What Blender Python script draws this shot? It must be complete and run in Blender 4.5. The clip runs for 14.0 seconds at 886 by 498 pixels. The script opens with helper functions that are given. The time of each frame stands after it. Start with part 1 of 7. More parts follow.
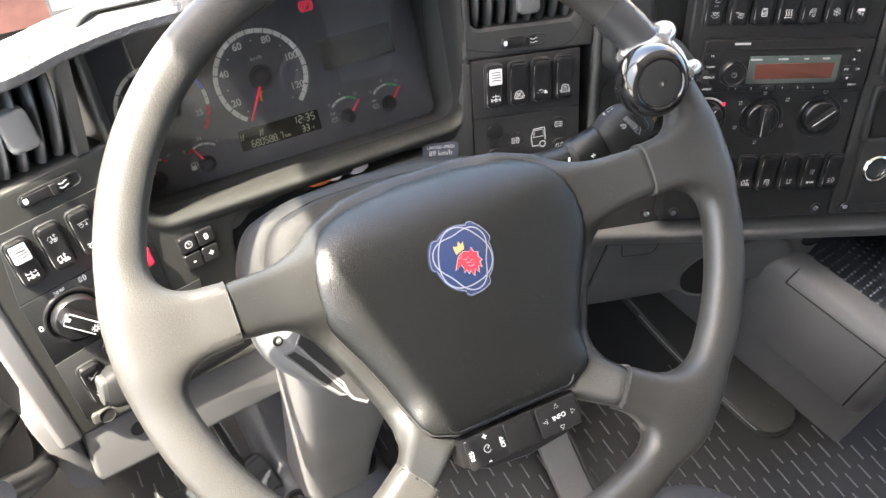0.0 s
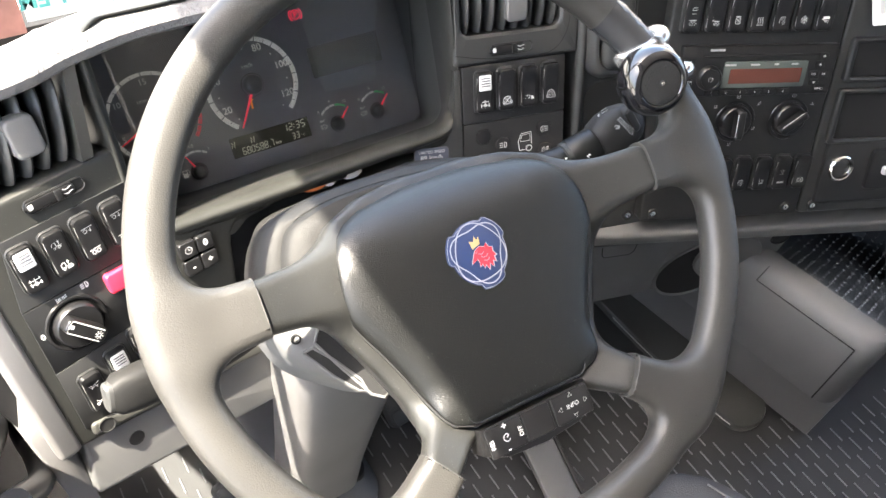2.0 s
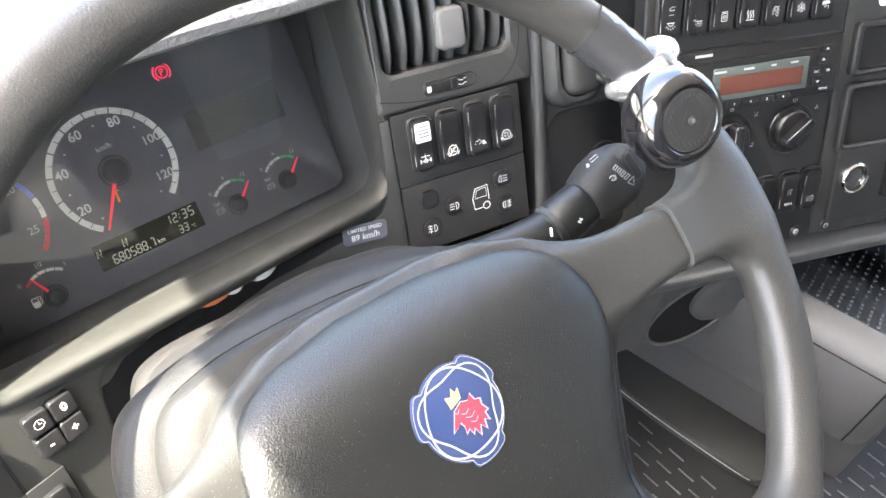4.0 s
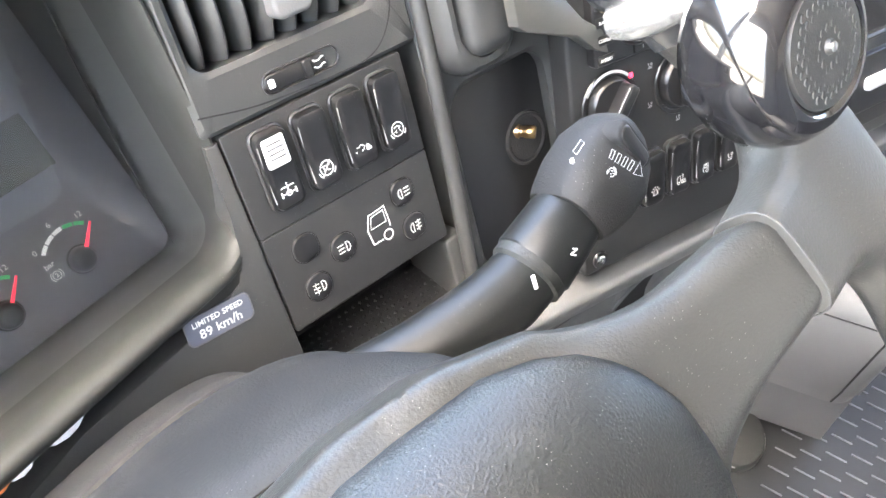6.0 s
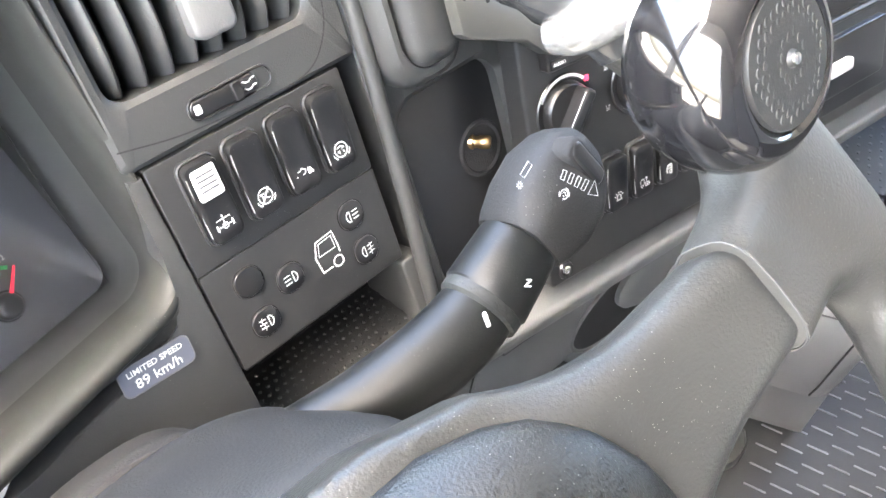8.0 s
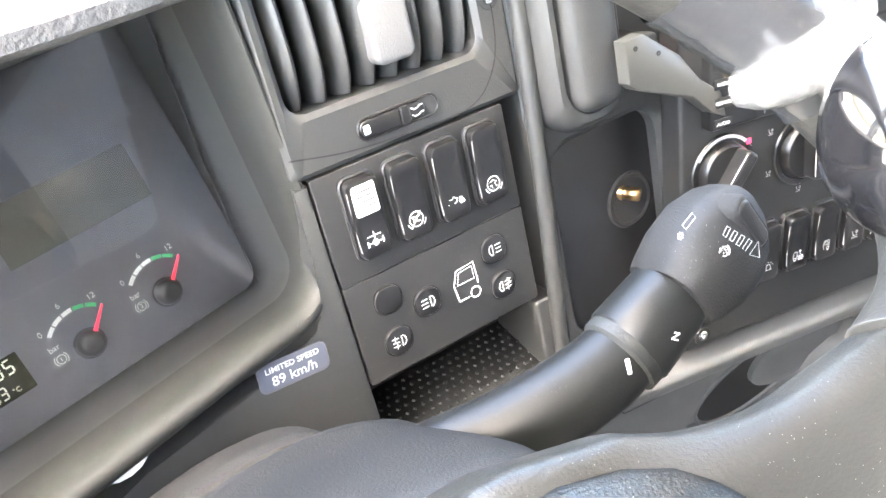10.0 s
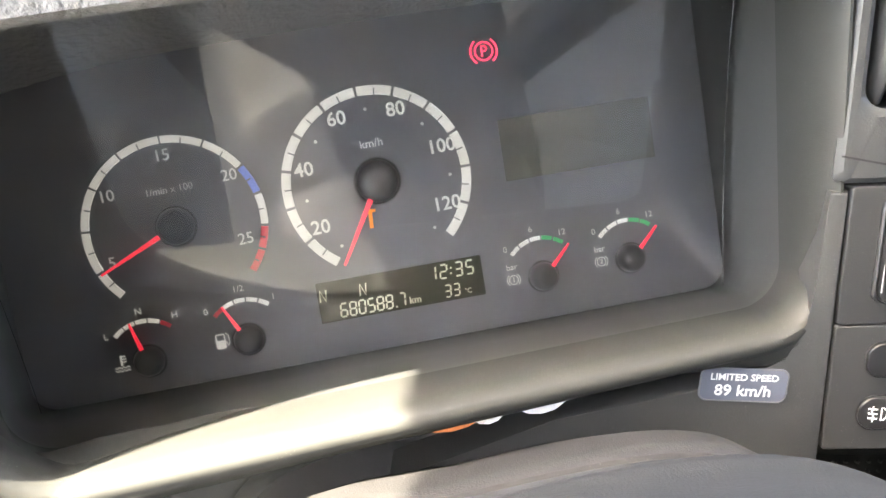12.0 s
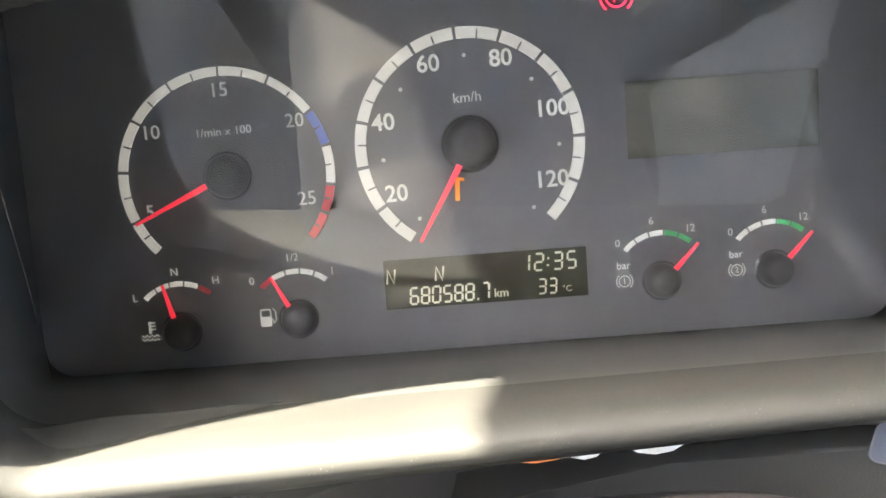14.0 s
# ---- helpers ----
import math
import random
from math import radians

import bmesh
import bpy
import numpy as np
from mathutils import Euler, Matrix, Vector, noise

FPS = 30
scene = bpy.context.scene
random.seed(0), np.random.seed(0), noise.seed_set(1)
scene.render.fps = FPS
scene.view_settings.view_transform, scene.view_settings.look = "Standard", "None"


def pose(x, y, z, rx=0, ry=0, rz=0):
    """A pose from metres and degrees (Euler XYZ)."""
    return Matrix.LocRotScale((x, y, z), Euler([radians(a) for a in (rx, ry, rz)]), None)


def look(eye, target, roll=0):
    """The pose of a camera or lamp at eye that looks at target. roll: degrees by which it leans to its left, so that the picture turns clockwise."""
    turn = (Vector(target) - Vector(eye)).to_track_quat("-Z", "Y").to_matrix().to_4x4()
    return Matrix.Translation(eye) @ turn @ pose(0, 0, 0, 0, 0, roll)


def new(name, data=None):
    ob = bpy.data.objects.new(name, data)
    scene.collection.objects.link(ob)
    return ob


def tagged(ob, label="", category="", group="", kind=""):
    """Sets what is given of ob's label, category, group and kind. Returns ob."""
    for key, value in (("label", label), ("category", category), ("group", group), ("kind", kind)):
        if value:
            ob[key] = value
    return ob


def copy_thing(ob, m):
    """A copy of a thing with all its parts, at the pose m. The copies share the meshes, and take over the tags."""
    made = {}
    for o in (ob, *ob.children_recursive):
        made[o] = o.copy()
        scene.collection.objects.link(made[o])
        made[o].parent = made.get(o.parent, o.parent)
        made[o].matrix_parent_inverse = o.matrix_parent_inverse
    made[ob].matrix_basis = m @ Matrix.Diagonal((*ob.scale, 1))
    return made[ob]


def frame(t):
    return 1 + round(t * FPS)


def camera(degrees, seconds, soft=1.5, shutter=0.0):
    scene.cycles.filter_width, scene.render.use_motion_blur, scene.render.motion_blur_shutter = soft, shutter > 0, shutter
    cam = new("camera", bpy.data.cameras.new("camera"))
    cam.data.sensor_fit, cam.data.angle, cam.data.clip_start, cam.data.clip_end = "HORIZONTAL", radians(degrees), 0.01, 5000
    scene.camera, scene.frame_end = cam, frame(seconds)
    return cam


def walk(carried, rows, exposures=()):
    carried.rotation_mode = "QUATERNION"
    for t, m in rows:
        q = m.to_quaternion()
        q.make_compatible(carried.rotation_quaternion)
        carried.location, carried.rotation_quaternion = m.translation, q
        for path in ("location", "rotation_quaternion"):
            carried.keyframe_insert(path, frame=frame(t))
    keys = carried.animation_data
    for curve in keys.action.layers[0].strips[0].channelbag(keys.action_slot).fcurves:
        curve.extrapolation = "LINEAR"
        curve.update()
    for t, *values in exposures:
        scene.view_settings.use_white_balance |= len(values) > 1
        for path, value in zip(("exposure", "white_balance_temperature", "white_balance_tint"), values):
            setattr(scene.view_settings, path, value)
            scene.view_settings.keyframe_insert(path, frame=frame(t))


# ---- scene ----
# The cab of a lorry: x to the right, y ahead, z up from the cab floor, x = 0 on the steering wheel.
cam = camera(58.5, 14.0)
PATH = [
    (0, -0.2091, 0.2729, 1.1543, 39.305, -4.313, -30.016),
    (0.5, -0.2364, 0.2800, 1.1531, 40.184, -5.222, -31.752),
    (1, -0.2524, 0.2786, 1.1538, 40.800, -5.956, -32.975),
    (1.5, -0.2651, 0.2812, 1.1515, 40.748, -6.502, -33.444),
    (2, -0.2658, 0.2807, 1.1517, 40.825, -6.426, -33.367),
    (2.5, -0.2614, 0.2853, 1.1483, 41.711, -5.873, -33.364),
    (3, -0.2318, 0.3153, 1.1242, 42.422, -5.116, -34.189),
    (3.5, -0.1967, 0.3797, 1.0813, 42.713, -4.687, -37.132),
    (4, -0.1501, 0.4374, 1.0374, 43.118, -4.693, -42.007),
    (4.2, -0.1317, 0.4554, 1.0243, 43.095, -4.593, -43.983),
    (6.3, -0.0068, 0.5910, 0.8870, 42.895, -3.307, -58.978),
    (6.5, 0.0007, 0.5918, 0.8856, 42.857, -3.151, -59.697),
    (7, 0.0147, 0.5895, 0.8815, 42.800, -2.913, -61.001),
    (7.2, 0.0172, 0.5904, 0.8798, 42.831, -2.832, -61.366),
    (9.3, 0.0096, 0.5859, 0.8941, 44.720, -2.008, -58.060),
    (9.5, 0.0098, 0.5866, 0.8923, 45.005, -1.927, -56.072),
    (10, 0.0023, 0.5952, 0.8831, 45.800, -1.845, -49.621),
    (10.5, -0.0070, 0.5979, 0.8759, 46.554, -1.579, -41.272),
    (11, -0.0073, 0.6023, 0.8626, 47.043, -0.286, -31.686),
    (11.5, -0.0216, 0.6158, 0.8508, 47.315, 0.636, -22.424),
    (12, -0.0298, 0.6253, 0.8325, 48.095, 1.528, -14.009),
    (12.5, -0.0323, 0.6393, 0.8125, 48.588, 1.589, -8.751),
    (13, -0.0358, 0.6562, 0.7903, 49.526, 1.232, -6.854),
    (13.5, -0.0298, 0.6742, 0.7732, 48.879, 1.050, -6.325),
    (14, -0.0276, 0.6805, 0.7694, 48.446, 0.957, -6.098),
]
walk(cam, [(t, pose(x, y, z, rx, ry, rz)) for t, x, y, z, rx, ry, rz in PATH], [(0.0, 3.6, 6900, 9), (3.0, 3.65, 6900, 9), (3.5, 3.66, 6900, 9), (4.2, 4.65, 6800, 8), (6.3, 5.16, 6900, 8), (9.5, 5.36, 6900, 8), (10.5, 5.63, 7000, 8), (11.5, 5.3, 7150, 8), (12.5, 5.21, 7450, 9), (14.0, 5.11, 7250, 8)])

# ---- light ----
SUN_TO = Vector((-0.452, 0.11, 1.0)).normalized()
sun = new("sun", bpy.data.lights.new("sun", "SUN"))
sun.data.energy, sun.data.angle, sun.data.color = 3.5, radians(0.6), (1.0, 0.94, 0.85)
sun.matrix_world = look((0, 0, 4), Vector((0, 0, 4)) - SUN_TO)
world = bpy.data.worlds.new("sky")
scene.world = world
world.use_nodes = True
sky = world.node_tree.nodes.new("ShaderNodeTexSky")
sky.sky_type, sky.sun_disc = "NISHITA", False
sky.sun_elevation = math.asin(SUN_TO.z)
sky.dust_density = 4.0
sky.sun_rotation = math.atan2(SUN_TO.x, SUN_TO.y)
world.node_tree.links.new(sky.outputs[0], world.node_tree.nodes["Background"].inputs[0])
world.node_tree.nodes["Background"].inputs[1].default_value = 0.15

# ---- materials ----
def material(name, color, rough=0.6, metal=0.0, grain=0.0, grain_scale=600.0, bump=0.0, spread=0.12, dust=0.0,
             coat=0.0, spec=0.5, stretch=(1, 1, 1), depth=0.0006):
    """A surface with fine relief, a soft large-scale change of tone and, where asked, light dust specks."""
    m = bpy.data.materials.new(name)
    m.use_nodes = True
    n, l = m.node_tree.nodes, m.node_tree.links
    b = n["Principled BSDF"]
    b.inputs["Roughness"].default_value, b.inputs["Metallic"].default_value = rough, metal
    b.inputs["Specular IOR Level"].default_value, b.inputs["Coat Weight"].default_value = spec, coat
    at = n.new("ShaderNodeTexCoord")
    big = n.new("ShaderNodeTexNoise")
    big.inputs["Scale"].default_value, big.inputs["Detail"].default_value = 9.0, 5.0
    l.new(at.outputs["Object"], big.inputs["Vector"])
    ramp = n.new("ShaderNodeMapRange")
    ramp.inputs["From Min"].default_value, ramp.inputs["From Max"].default_value = 0.3, 0.7
    ramp.inputs["To Min"].default_value, ramp.inputs["To Max"].default_value = 1 - spread, 1 + spread
    l.new(big.outputs["Fac"], ramp.inputs["Value"])
    mix = n.new("ShaderNodeMix")
    mix.data_type, mix.blend_type = "RGBA", "MULTIPLY"
    mix.inputs[0].default_value, mix.inputs[6].default_value = 1.0, (*color, 1)
    l.new(ramp.outputs["Result"], mix.inputs[7])
    out = mix.outputs[2]
    if dust:
        specks = n.new("ShaderNodeTexVoronoi")
        specks.inputs["Scale"].default_value = 620.0
        l.new(at.outputs["Object"], specks.inputs["Vector"])
        near = n.new("ShaderNodeMapRange")
        near.inputs["From Min"].default_value, near.inputs["From Max"].default_value = 0.11, 0.055
        l.new(specks.outputs["Distance"], near.inputs["Value"])
        patch = n.new("ShaderNodeTexNoise")
        patch.inputs["Scale"].default_value = 40.0
        l.new(at.outputs["Object"], patch.inputs["Vector"])
        keep = n.new("ShaderNodeMapRange")
        keep.inputs["From Min"].default_value, keep.inputs["From Max"].default_value = 0.46, 0.66
        keep.inputs["To Max"].default_value = dust
        l.new(patch.outputs["Fac"], keep.inputs["Value"])
        much = n.new("ShaderNodeMath")
        much.operation = "MULTIPLY"
        l.new(near.outputs["Result"], much.inputs[0])
        l.new(keep.outputs["Result"], much.inputs[1])
        dusty = n.new("ShaderNodeMix")
        dusty.data_type = "RGBA"
        dusty.inputs[7].default_value = (0.45, 0.43, 0.40, 1)
        l.new(much.outputs[0], dusty.inputs[0])
        l.new(out, dusty.inputs[6])
        out = dusty.outputs[2]
    l.new(out, b.inputs["Base Color"])
    if bump:
        fine = n.new("ShaderNodeTexNoise")
        fine.inputs["Scale"].default_value, fine.inputs["Detail"].default_value = grain_scale, 3.0
        place = n.new("ShaderNodeMapping")
        place.inputs["Scale"].default_value = stretch
        l.new(at.outputs["Object"], place.inputs["Vector"])
        l.new(place.outputs["Vector"], fine.inputs["Vector"])
        relief = n.new("ShaderNodeBump")
        relief.inputs["Strength"].default_value, relief.inputs["Distance"].default_value = bump, depth
        l.new(fine.outputs["Fac"], relief.inputs["Height"])
        l.new(relief.outputs["Normal"], b.inputs["Normal"])
        if grain:
            rr = n.new("ShaderNodeMapRange")
            rr.inputs["To Min"].default_value, rr.inputs["To Max"].default_value = max(0.05, rough - grain), min(1, rough + grain)
            l.new(big.outputs["Fac"], rr.inputs["Value"])
            l.new(rr.outputs["Result"], b.inputs["Roughness"])
    return m


def glow(name, color, strength):
    m = bpy.data.materials.new(name)
    m.use_nodes = True
    b = m.node_tree.nodes["Principled BSDF"]
    b.inputs["Base Color"].default_value = (*color, 1)
    b.inputs["Emission Color"].default_value = (*color, 1)
    b.inputs["Emission Strength"].default_value = strength
    b.inputs["Roughness"].default_value = 0.4
    return m


def glass_material(name, rough=0.0, tint=(1, 1, 1)):
    m = bpy.data.materials.new(name)
    m.use_nodes = True
    b = m.node_tree.nodes["Principled BSDF"]
    b.inputs["Base Color"].default_value = (*tint, 1)
    b.inputs["Transmission Weight"].default_value = 1.0
    b.inputs["Roughness"].default_value, b.inputs["IOR"].default_value = rough, 1.52
    return m


M_DASH = material("soft dark dash plastic", (0.037, 0.038, 0.037), 0.44, bump=0.25, grain_scale=900, dust=0.5, grain=0.08)
M_TRIM = material("olive grey satin trim", (0.052, 0.052, 0.047), 0.38, bump=0.12, grain_scale=1200, dust=0.5, grain=0.06)
M_BLACK = material("black switch plastic", (0.012, 0.012, 0.0125), 0.28, bump=0.08, grain_scale=900, dust=0.35)
M_PLATE = material("black panel plate", (0.020, 0.0205, 0.0205), 0.42, bump=0.15, grain_scale=1500, dust=0.5)
M_PAD = material("grained dash top pad", (0.165, 0.163, 0.162), 0.45, bump=1.0, grain_scale=230, spread=0.06, depth=0.0022)
M_RIM = material("worn leather of the wheel rim", (0.0360, 0.0350, 0.0320), 0.42, bump=0.35, grain_scale=800, dust=0.45, grain=0.1, spread=0.2)
M_SPOKE = material("scuffed spoke leather", (0.0235, 0.0238, 0.0222), 0.40, spec=0.40, bump=0.38, grain_scale=850, dust=0.6, grain=0.15, spread=0.4)
M_HUB = material("dark airbag cover", (0.0074, 0.0078, 0.0073), 0.34, bump=0.7, grain_scale=1000, dust=0.9, spec=0.48, grain=0.06)
M_GREY = material("mid grey lower plastic", (0.118, 0.119, 0.118), 0.5, bump=0.4, grain_scale=900, spread=0.1, dust=0.2)
M_LIGHT = material("light grey moulded plastic", (0.155, 0.153, 0.152), 0.48, bump=0.35, grain_scale=800, spread=0.1, dust=0.15)
M_BLUEGREY = material("blue grey console plastic", (0.135, 0.142, 0.158), 0.5, bump=0.2, grain_scale=900)
M_WHITE = material("white print", (0.78, 0.78, 0.76), 0.5, spread=0.05)
M_GREYPRINT = material("pale grey print", (0.5, 0.5, 0.5), 0.5, spread=0.05)
M_FACE = material("dark slate dial face", (0.098, 0.100, 0.108), 0.55, spread=0.1)
M_DIAL = material("black dial disc", (0.092, 0.094, 0.102), 0.55, spread=0.1)
M_RED = material("red print", (0.55, 0.03, 0.05), 0.45)
M_NEEDLE = glow("lit red needle", (0.85, 0.03, 0.06), 0.02)
M_LAMP = glow("glowing red of lamp and hot mark", (1.0, 0.04, 0.10), 0.07)
M_ORANGE = glow("orange telltale", (0.8, 0.25, 0.02), 0.01)
M_BLUE = material("blue print", (0.10, 0.16, 0.5), 0.45)
M_GREEN = material("green print", (0.04, 0.36, 0.12), 0.45)
M_LCD = material("olive display glass", (0.018, 0.018, 0.010), 0.16)
M_LCDTEXT = glow("lit display digits", (0.42, 0.42, 0.31), 0.010)
M_SCREEN = material("grey blank display", (0.060, 0.061, 0.048), 0.10)
M_CHROME = material("polished chrome", (0.80, 0.80, 0.79), 0.13, metal=1.0, bump=0.05, grain_scale=200)
M_BRASS = material("brass valve", (0.40, 0.27, 0.14), 0.3, metal=1.0)
M_GLOSS = material("gloss black knob", (0.008, 0.008, 0.009), 0.1, coat=0.6)
M_STICKER = material("blue grey foil", (0.070, 0.080, 0.105), 0.35)
M_FLOOR = material("black rubber mat", (0.022, 0.023, 0.024), 0.5, bump=0.3, grain_scale=300, dust=0.3, spread=0.25)
# Flat parts in this near black stand for shade in openings and gaps.
M_DARK = material("near black, also for shaded openings", (0.010, 0.010, 0.010), 0.9, bump=0.6, grain_scale=700)
M_SHELL = material("pale grey cab lining", (0.38, 0.37, 0.355), 0.85, bump=0.3, grain_scale=300)
M_SEAT = material("grey woven seat cloth", (0.06, 0.06, 0.062), 0.9, bump=0.9, grain_scale=500)
M_EMBLEM = material("deep blue emblem", (0.018, 0.034, 0.095), 0.3, coat=0.4)
M_SILVER = material("silver print", (0.30, 0.31, 0.34), 0.45)
M_GOLD = material("gold print", (0.46, 0.34, 0.15), 0.4)
M_DISPLAY = material("amber radio display", (0.12, 0.040, 0.028), 0.25)
M_TEAL = material("grey green display frame", (0.085, 0.105, 0.095), 0.3)
M_HAZARD = material("red switch", (0.62, 0.03, 0.07), 0.35)
M_STALK = material("black stalk plastic", (0.0095, 0.0102, 0.0098), 0.40, spec=0.3, bump=0.1, grain_scale=900, dust=0.3)
M_SHROUD = material("dark grained shroud plastic", (0.0150, 0.0150, 0.0145), 0.58, bump=0.45, grain_scale=1000, dust=0.5, spec=0.25)
M_HOUSING = material("grey grained housing plastic", (0.0205, 0.0200, 0.0195), 0.6, bump=0.5, grain_scale=900, dust=0.5, spec=0.25)
M_HUBCAP = material("satin black needle hub", (0.030, 0.030, 0.031), 0.45, spread=0.05)
M_STALKEND = material("grey stalk end plastic", (0.050, 0.051, 0.050), 0.45, bump=0.2, grain_scale=900)
M_COLLAR = material("worn greenish collar", (0.013, 0.0145, 0.013), 0.6, bump=1.0, grain_scale=260, dust=0.5, spread=0.4)
M_PEARL = material("pearl white clamp", (0.42, 0.42, 0.41), 0.2, metal=0.75)
M_TUNNEL = material("dark glossy tunnel", (0.042, 0.043, 0.041), 0.30, bump=0.05, grain_scale=900, dust=1.0, spec=0.3)
M_BARS = material("white scale print", (0.52, 0.52, 0.50), 0.5, spread=0.05)
# Emission is added to both dial prints only to brighten them.
M_GLOWPRINT = glow("white dial print with added glow", (0.37, 0.37, 0.355), 0.025)
M_GLOWPRINT_LOW = glow("grey dial print with added faint glow", (0.36, 0.36, 0.36), 0.016)
M_GREYMARK = material("mid grey moulded mark", (0.10, 0.10, 0.10), 0.5)
M_LIP = material("olive satin lip plastic", (0.029, 0.0298, 0.0272), 0.46, spec=0.26, bump=0.12, grain_scale=1200, dust=0.6, grain=0.06)
M_EDGE = material("pale edge tone", (0.30, 0.30, 0.29), 0.4)
M_SEAM = material("grey stitched seam", (0.050, 0.050, 0.048), 0.55)
M_TAPE = material("crinkled dark tape", (0.035, 0.036, 0.038), 0.26, coat=0.25, bump=0.8, grain_scale=90)
M_GLASS = glass_material("clear glass")
M_BASE = material("blue grey moulded base", (0.045, 0.050, 0.058), 0.5, bump=0.2, grain_scale=600, dust=0.4)
M_TRAY = material("blue black rubber tray", (0.070, 0.080, 0.092), 0.46, bump=0.2, grain_scale=500)
M_PEDAL = material("rubber pedal", (0.05, 0.055, 0.06), 0.6, bump=0.3, grain_scale=200)


# ---- building helpers ----
def part(name, bm, mat, parent, label="", smooth=True):
    me = bpy.data.meshes.new(name)
    bmesh.ops.recalc_face_normals(bm, faces=bm.faces)
    bm.to_mesh(me)
    bm.free()
    me.materials.append(mat)
    if smooth:
        me.shade_smooth()
        me.set_sharp_from_angle(angle=radians(38))
    ob = new(name, me)
    ob.parent = parent
    if label:
        ob["label"] = label
    return ob


def thing(name, m, label, category, group="", kind=""):
    ob = new(name)
    ob.empty_display_size = 0.02
    ob.matrix_world = m
    return tagged(ob, label, category, group, kind)


def solid(name, bm, mat, m, label, category, group="", kind=""):
    ob = part(name, bm, mat, None)
    ob.matrix_world = m
    return tagged(ob, label, category, group, kind)


def facing(c, n, roll=0.0, x=0.0, y=0.0, z=0.0):
    """A frame on a panel: local x along it to the right, y up it, z out of it towards the driver."""
    n = Vector(n).normalized()
    u = Vector((0, 0, 1)).cross(n).normalized()
    v = n.cross(u)
    m = Matrix((u, v, n)).transposed().to_4x4()
    m.translation = c
    return m @ pose(0, 0, 0, 0, 0, roll) @ pose(x, y, z)


def ring_points(x0, x1, y0, y1, r, steps=6):
    """A rectangle with round corners, anticlockwise."""
    r = max(1e-5, min(r, (x1 - x0) / 2 - 1e-6, (y1 - y0) / 2 - 1e-6))
    pts = []
    for cx, cy, a in ((x1 - r, y1 - r, 0), (x0 + r, y1 - r, 90), (x0 + r, y0 + r, 180), (x1 - r, y0 + r, 270)):
        for k in range(steps + 1):
            t = radians(a + 90 * k / steps)
            pts.append((cx + r * math.cos(t), cy + r * math.sin(t)))
    return pts


def loft(bm, loops, close=True, cap0=True, cap1=True):
    """Bridge loops of points, which all have the same count."""
    vs = [[bm.verts.new(p) for p in loop] for loop in loops]
    n = len(vs[0])
    for a, b in zip(vs, vs[1:]):
        for k in range(n if close else n - 1):
            bm.faces.new((a[k], a[(k + 1) % n], b[(k + 1) % n], b[k]))
    if cap0:
        bm.faces.new(vs[0][::-1])
    if cap1:
        bm.faces.new(vs[-1])
    return bm


def slab(w, h, d, r=0.002, edge=0.001, x=0.0, y=0.0, z=0.0, bm=None, steps=6, base=0.0):
    """A rounded plate of w by h, from z to z + d, with a rounded front edge; base: how much wider its foot is."""
    bm = bm or bmesh.new()
    def loop(inset, zz):
        return [(px, py, zz) for px, py in ring_points(x - w / 2 + inset, x + w / 2 - inset, y - h / 2 + inset, y + h / 2 - inset, max(r - inset, 1e-4), steps)]
    rows = [loop(-base, z)]
    for k in range(4):
        t = radians(90 * k / 3)
        rows.append(loop(edge * (1 - math.cos(t)), z + d - edge + edge * math.sin(t)))
    return loft(bm, rows)


def frame_ring(bm, outer, inner, r_out, r_in, z0, z1, edge=0.001, steps=6):
    """A rounded rectangular frame between outer and inner (x0, x1, y0, y1)."""
    def loop(box, r, inset, zz):
        return [(px, py, zz) for px, py in ring_points(box[0] + inset, box[1] - inset, box[2] + inset, box[3] - inset, r, steps)]
    rows = [loop(outer, r_out, 0, z0), loop(outer, r_out, 0, z1 - edge), loop(outer, r_out, edge, z1),
            loop(inner, r_in, -edge, z1), loop(inner, r_in, 0, z1 - edge), loop(inner, r_in, 0, z0)]
    return loft(bm, rows + [rows[0]], cap0=False, cap1=False)


def lathe(profile, segs=32, bm=None, x=0.0, y=0.0):
    """A turned body round z from rows of (radius, z)."""
    bm = bm or bmesh.new()
    loops = [[(x + r * math.cos(2 * math.pi * k / segs), y + r * math.sin(2 * math.pi * k / segs), z) for k in range(segs)] for r, z in profile]
    return loft(bm, loops, cap0=profile[0][0] > 1e-4, cap1=profile[-1][0] > 1e-4)


def tube(path, radius, segs=12, bm=None, flat=1.0, caps=True):
    """A round bar along points; radius may be a list; flat squeezes it across."""
    bm = bm or bmesh.new()
    pts = [Vector(p) for p in path]
    rad = radius if isinstance(radius, (list, tuple)) else [radius] * len(pts)
    side, loops = None, []
    for k, p in enumerate(pts):
        way = (pts[min(k + 1, len(pts) - 1)] - pts[max(k - 1, 0)]).normalized()
        if side is None:
            side = way.orthogonal().normalized()
        side = (side - way * side.dot(way)).normalized()
        up = way.cross(side)
        loops.append([p + rad[k] * (math.cos(2 * math.pi * j / segs) * side + flat * math.sin(2 * math.pi * j / segs) * up) for j in range(segs)])
    return loft(bm, loops, cap0=caps, cap1=caps)


def bend(points, steps=8):
    """A smooth curve through the points (Catmull-Rom)."""
    p = [Vector(q) for q in points]
    p = [2 * p[0] - p[1], *p, 2 * p[-1] - p[-2]]
    out = []
    for a, b, c, d in zip(p, p[1:], p[2:], p[3:]):
        for k in range(steps):
            t = k / steps
            out.append(0.5 * (2 * b + (c - a) * t + (2 * a - 5 * b + 4 * c - d) * t * t + (3 * b - a - 3 * c + d) * t ** 3))
    return out + [p[-2]]


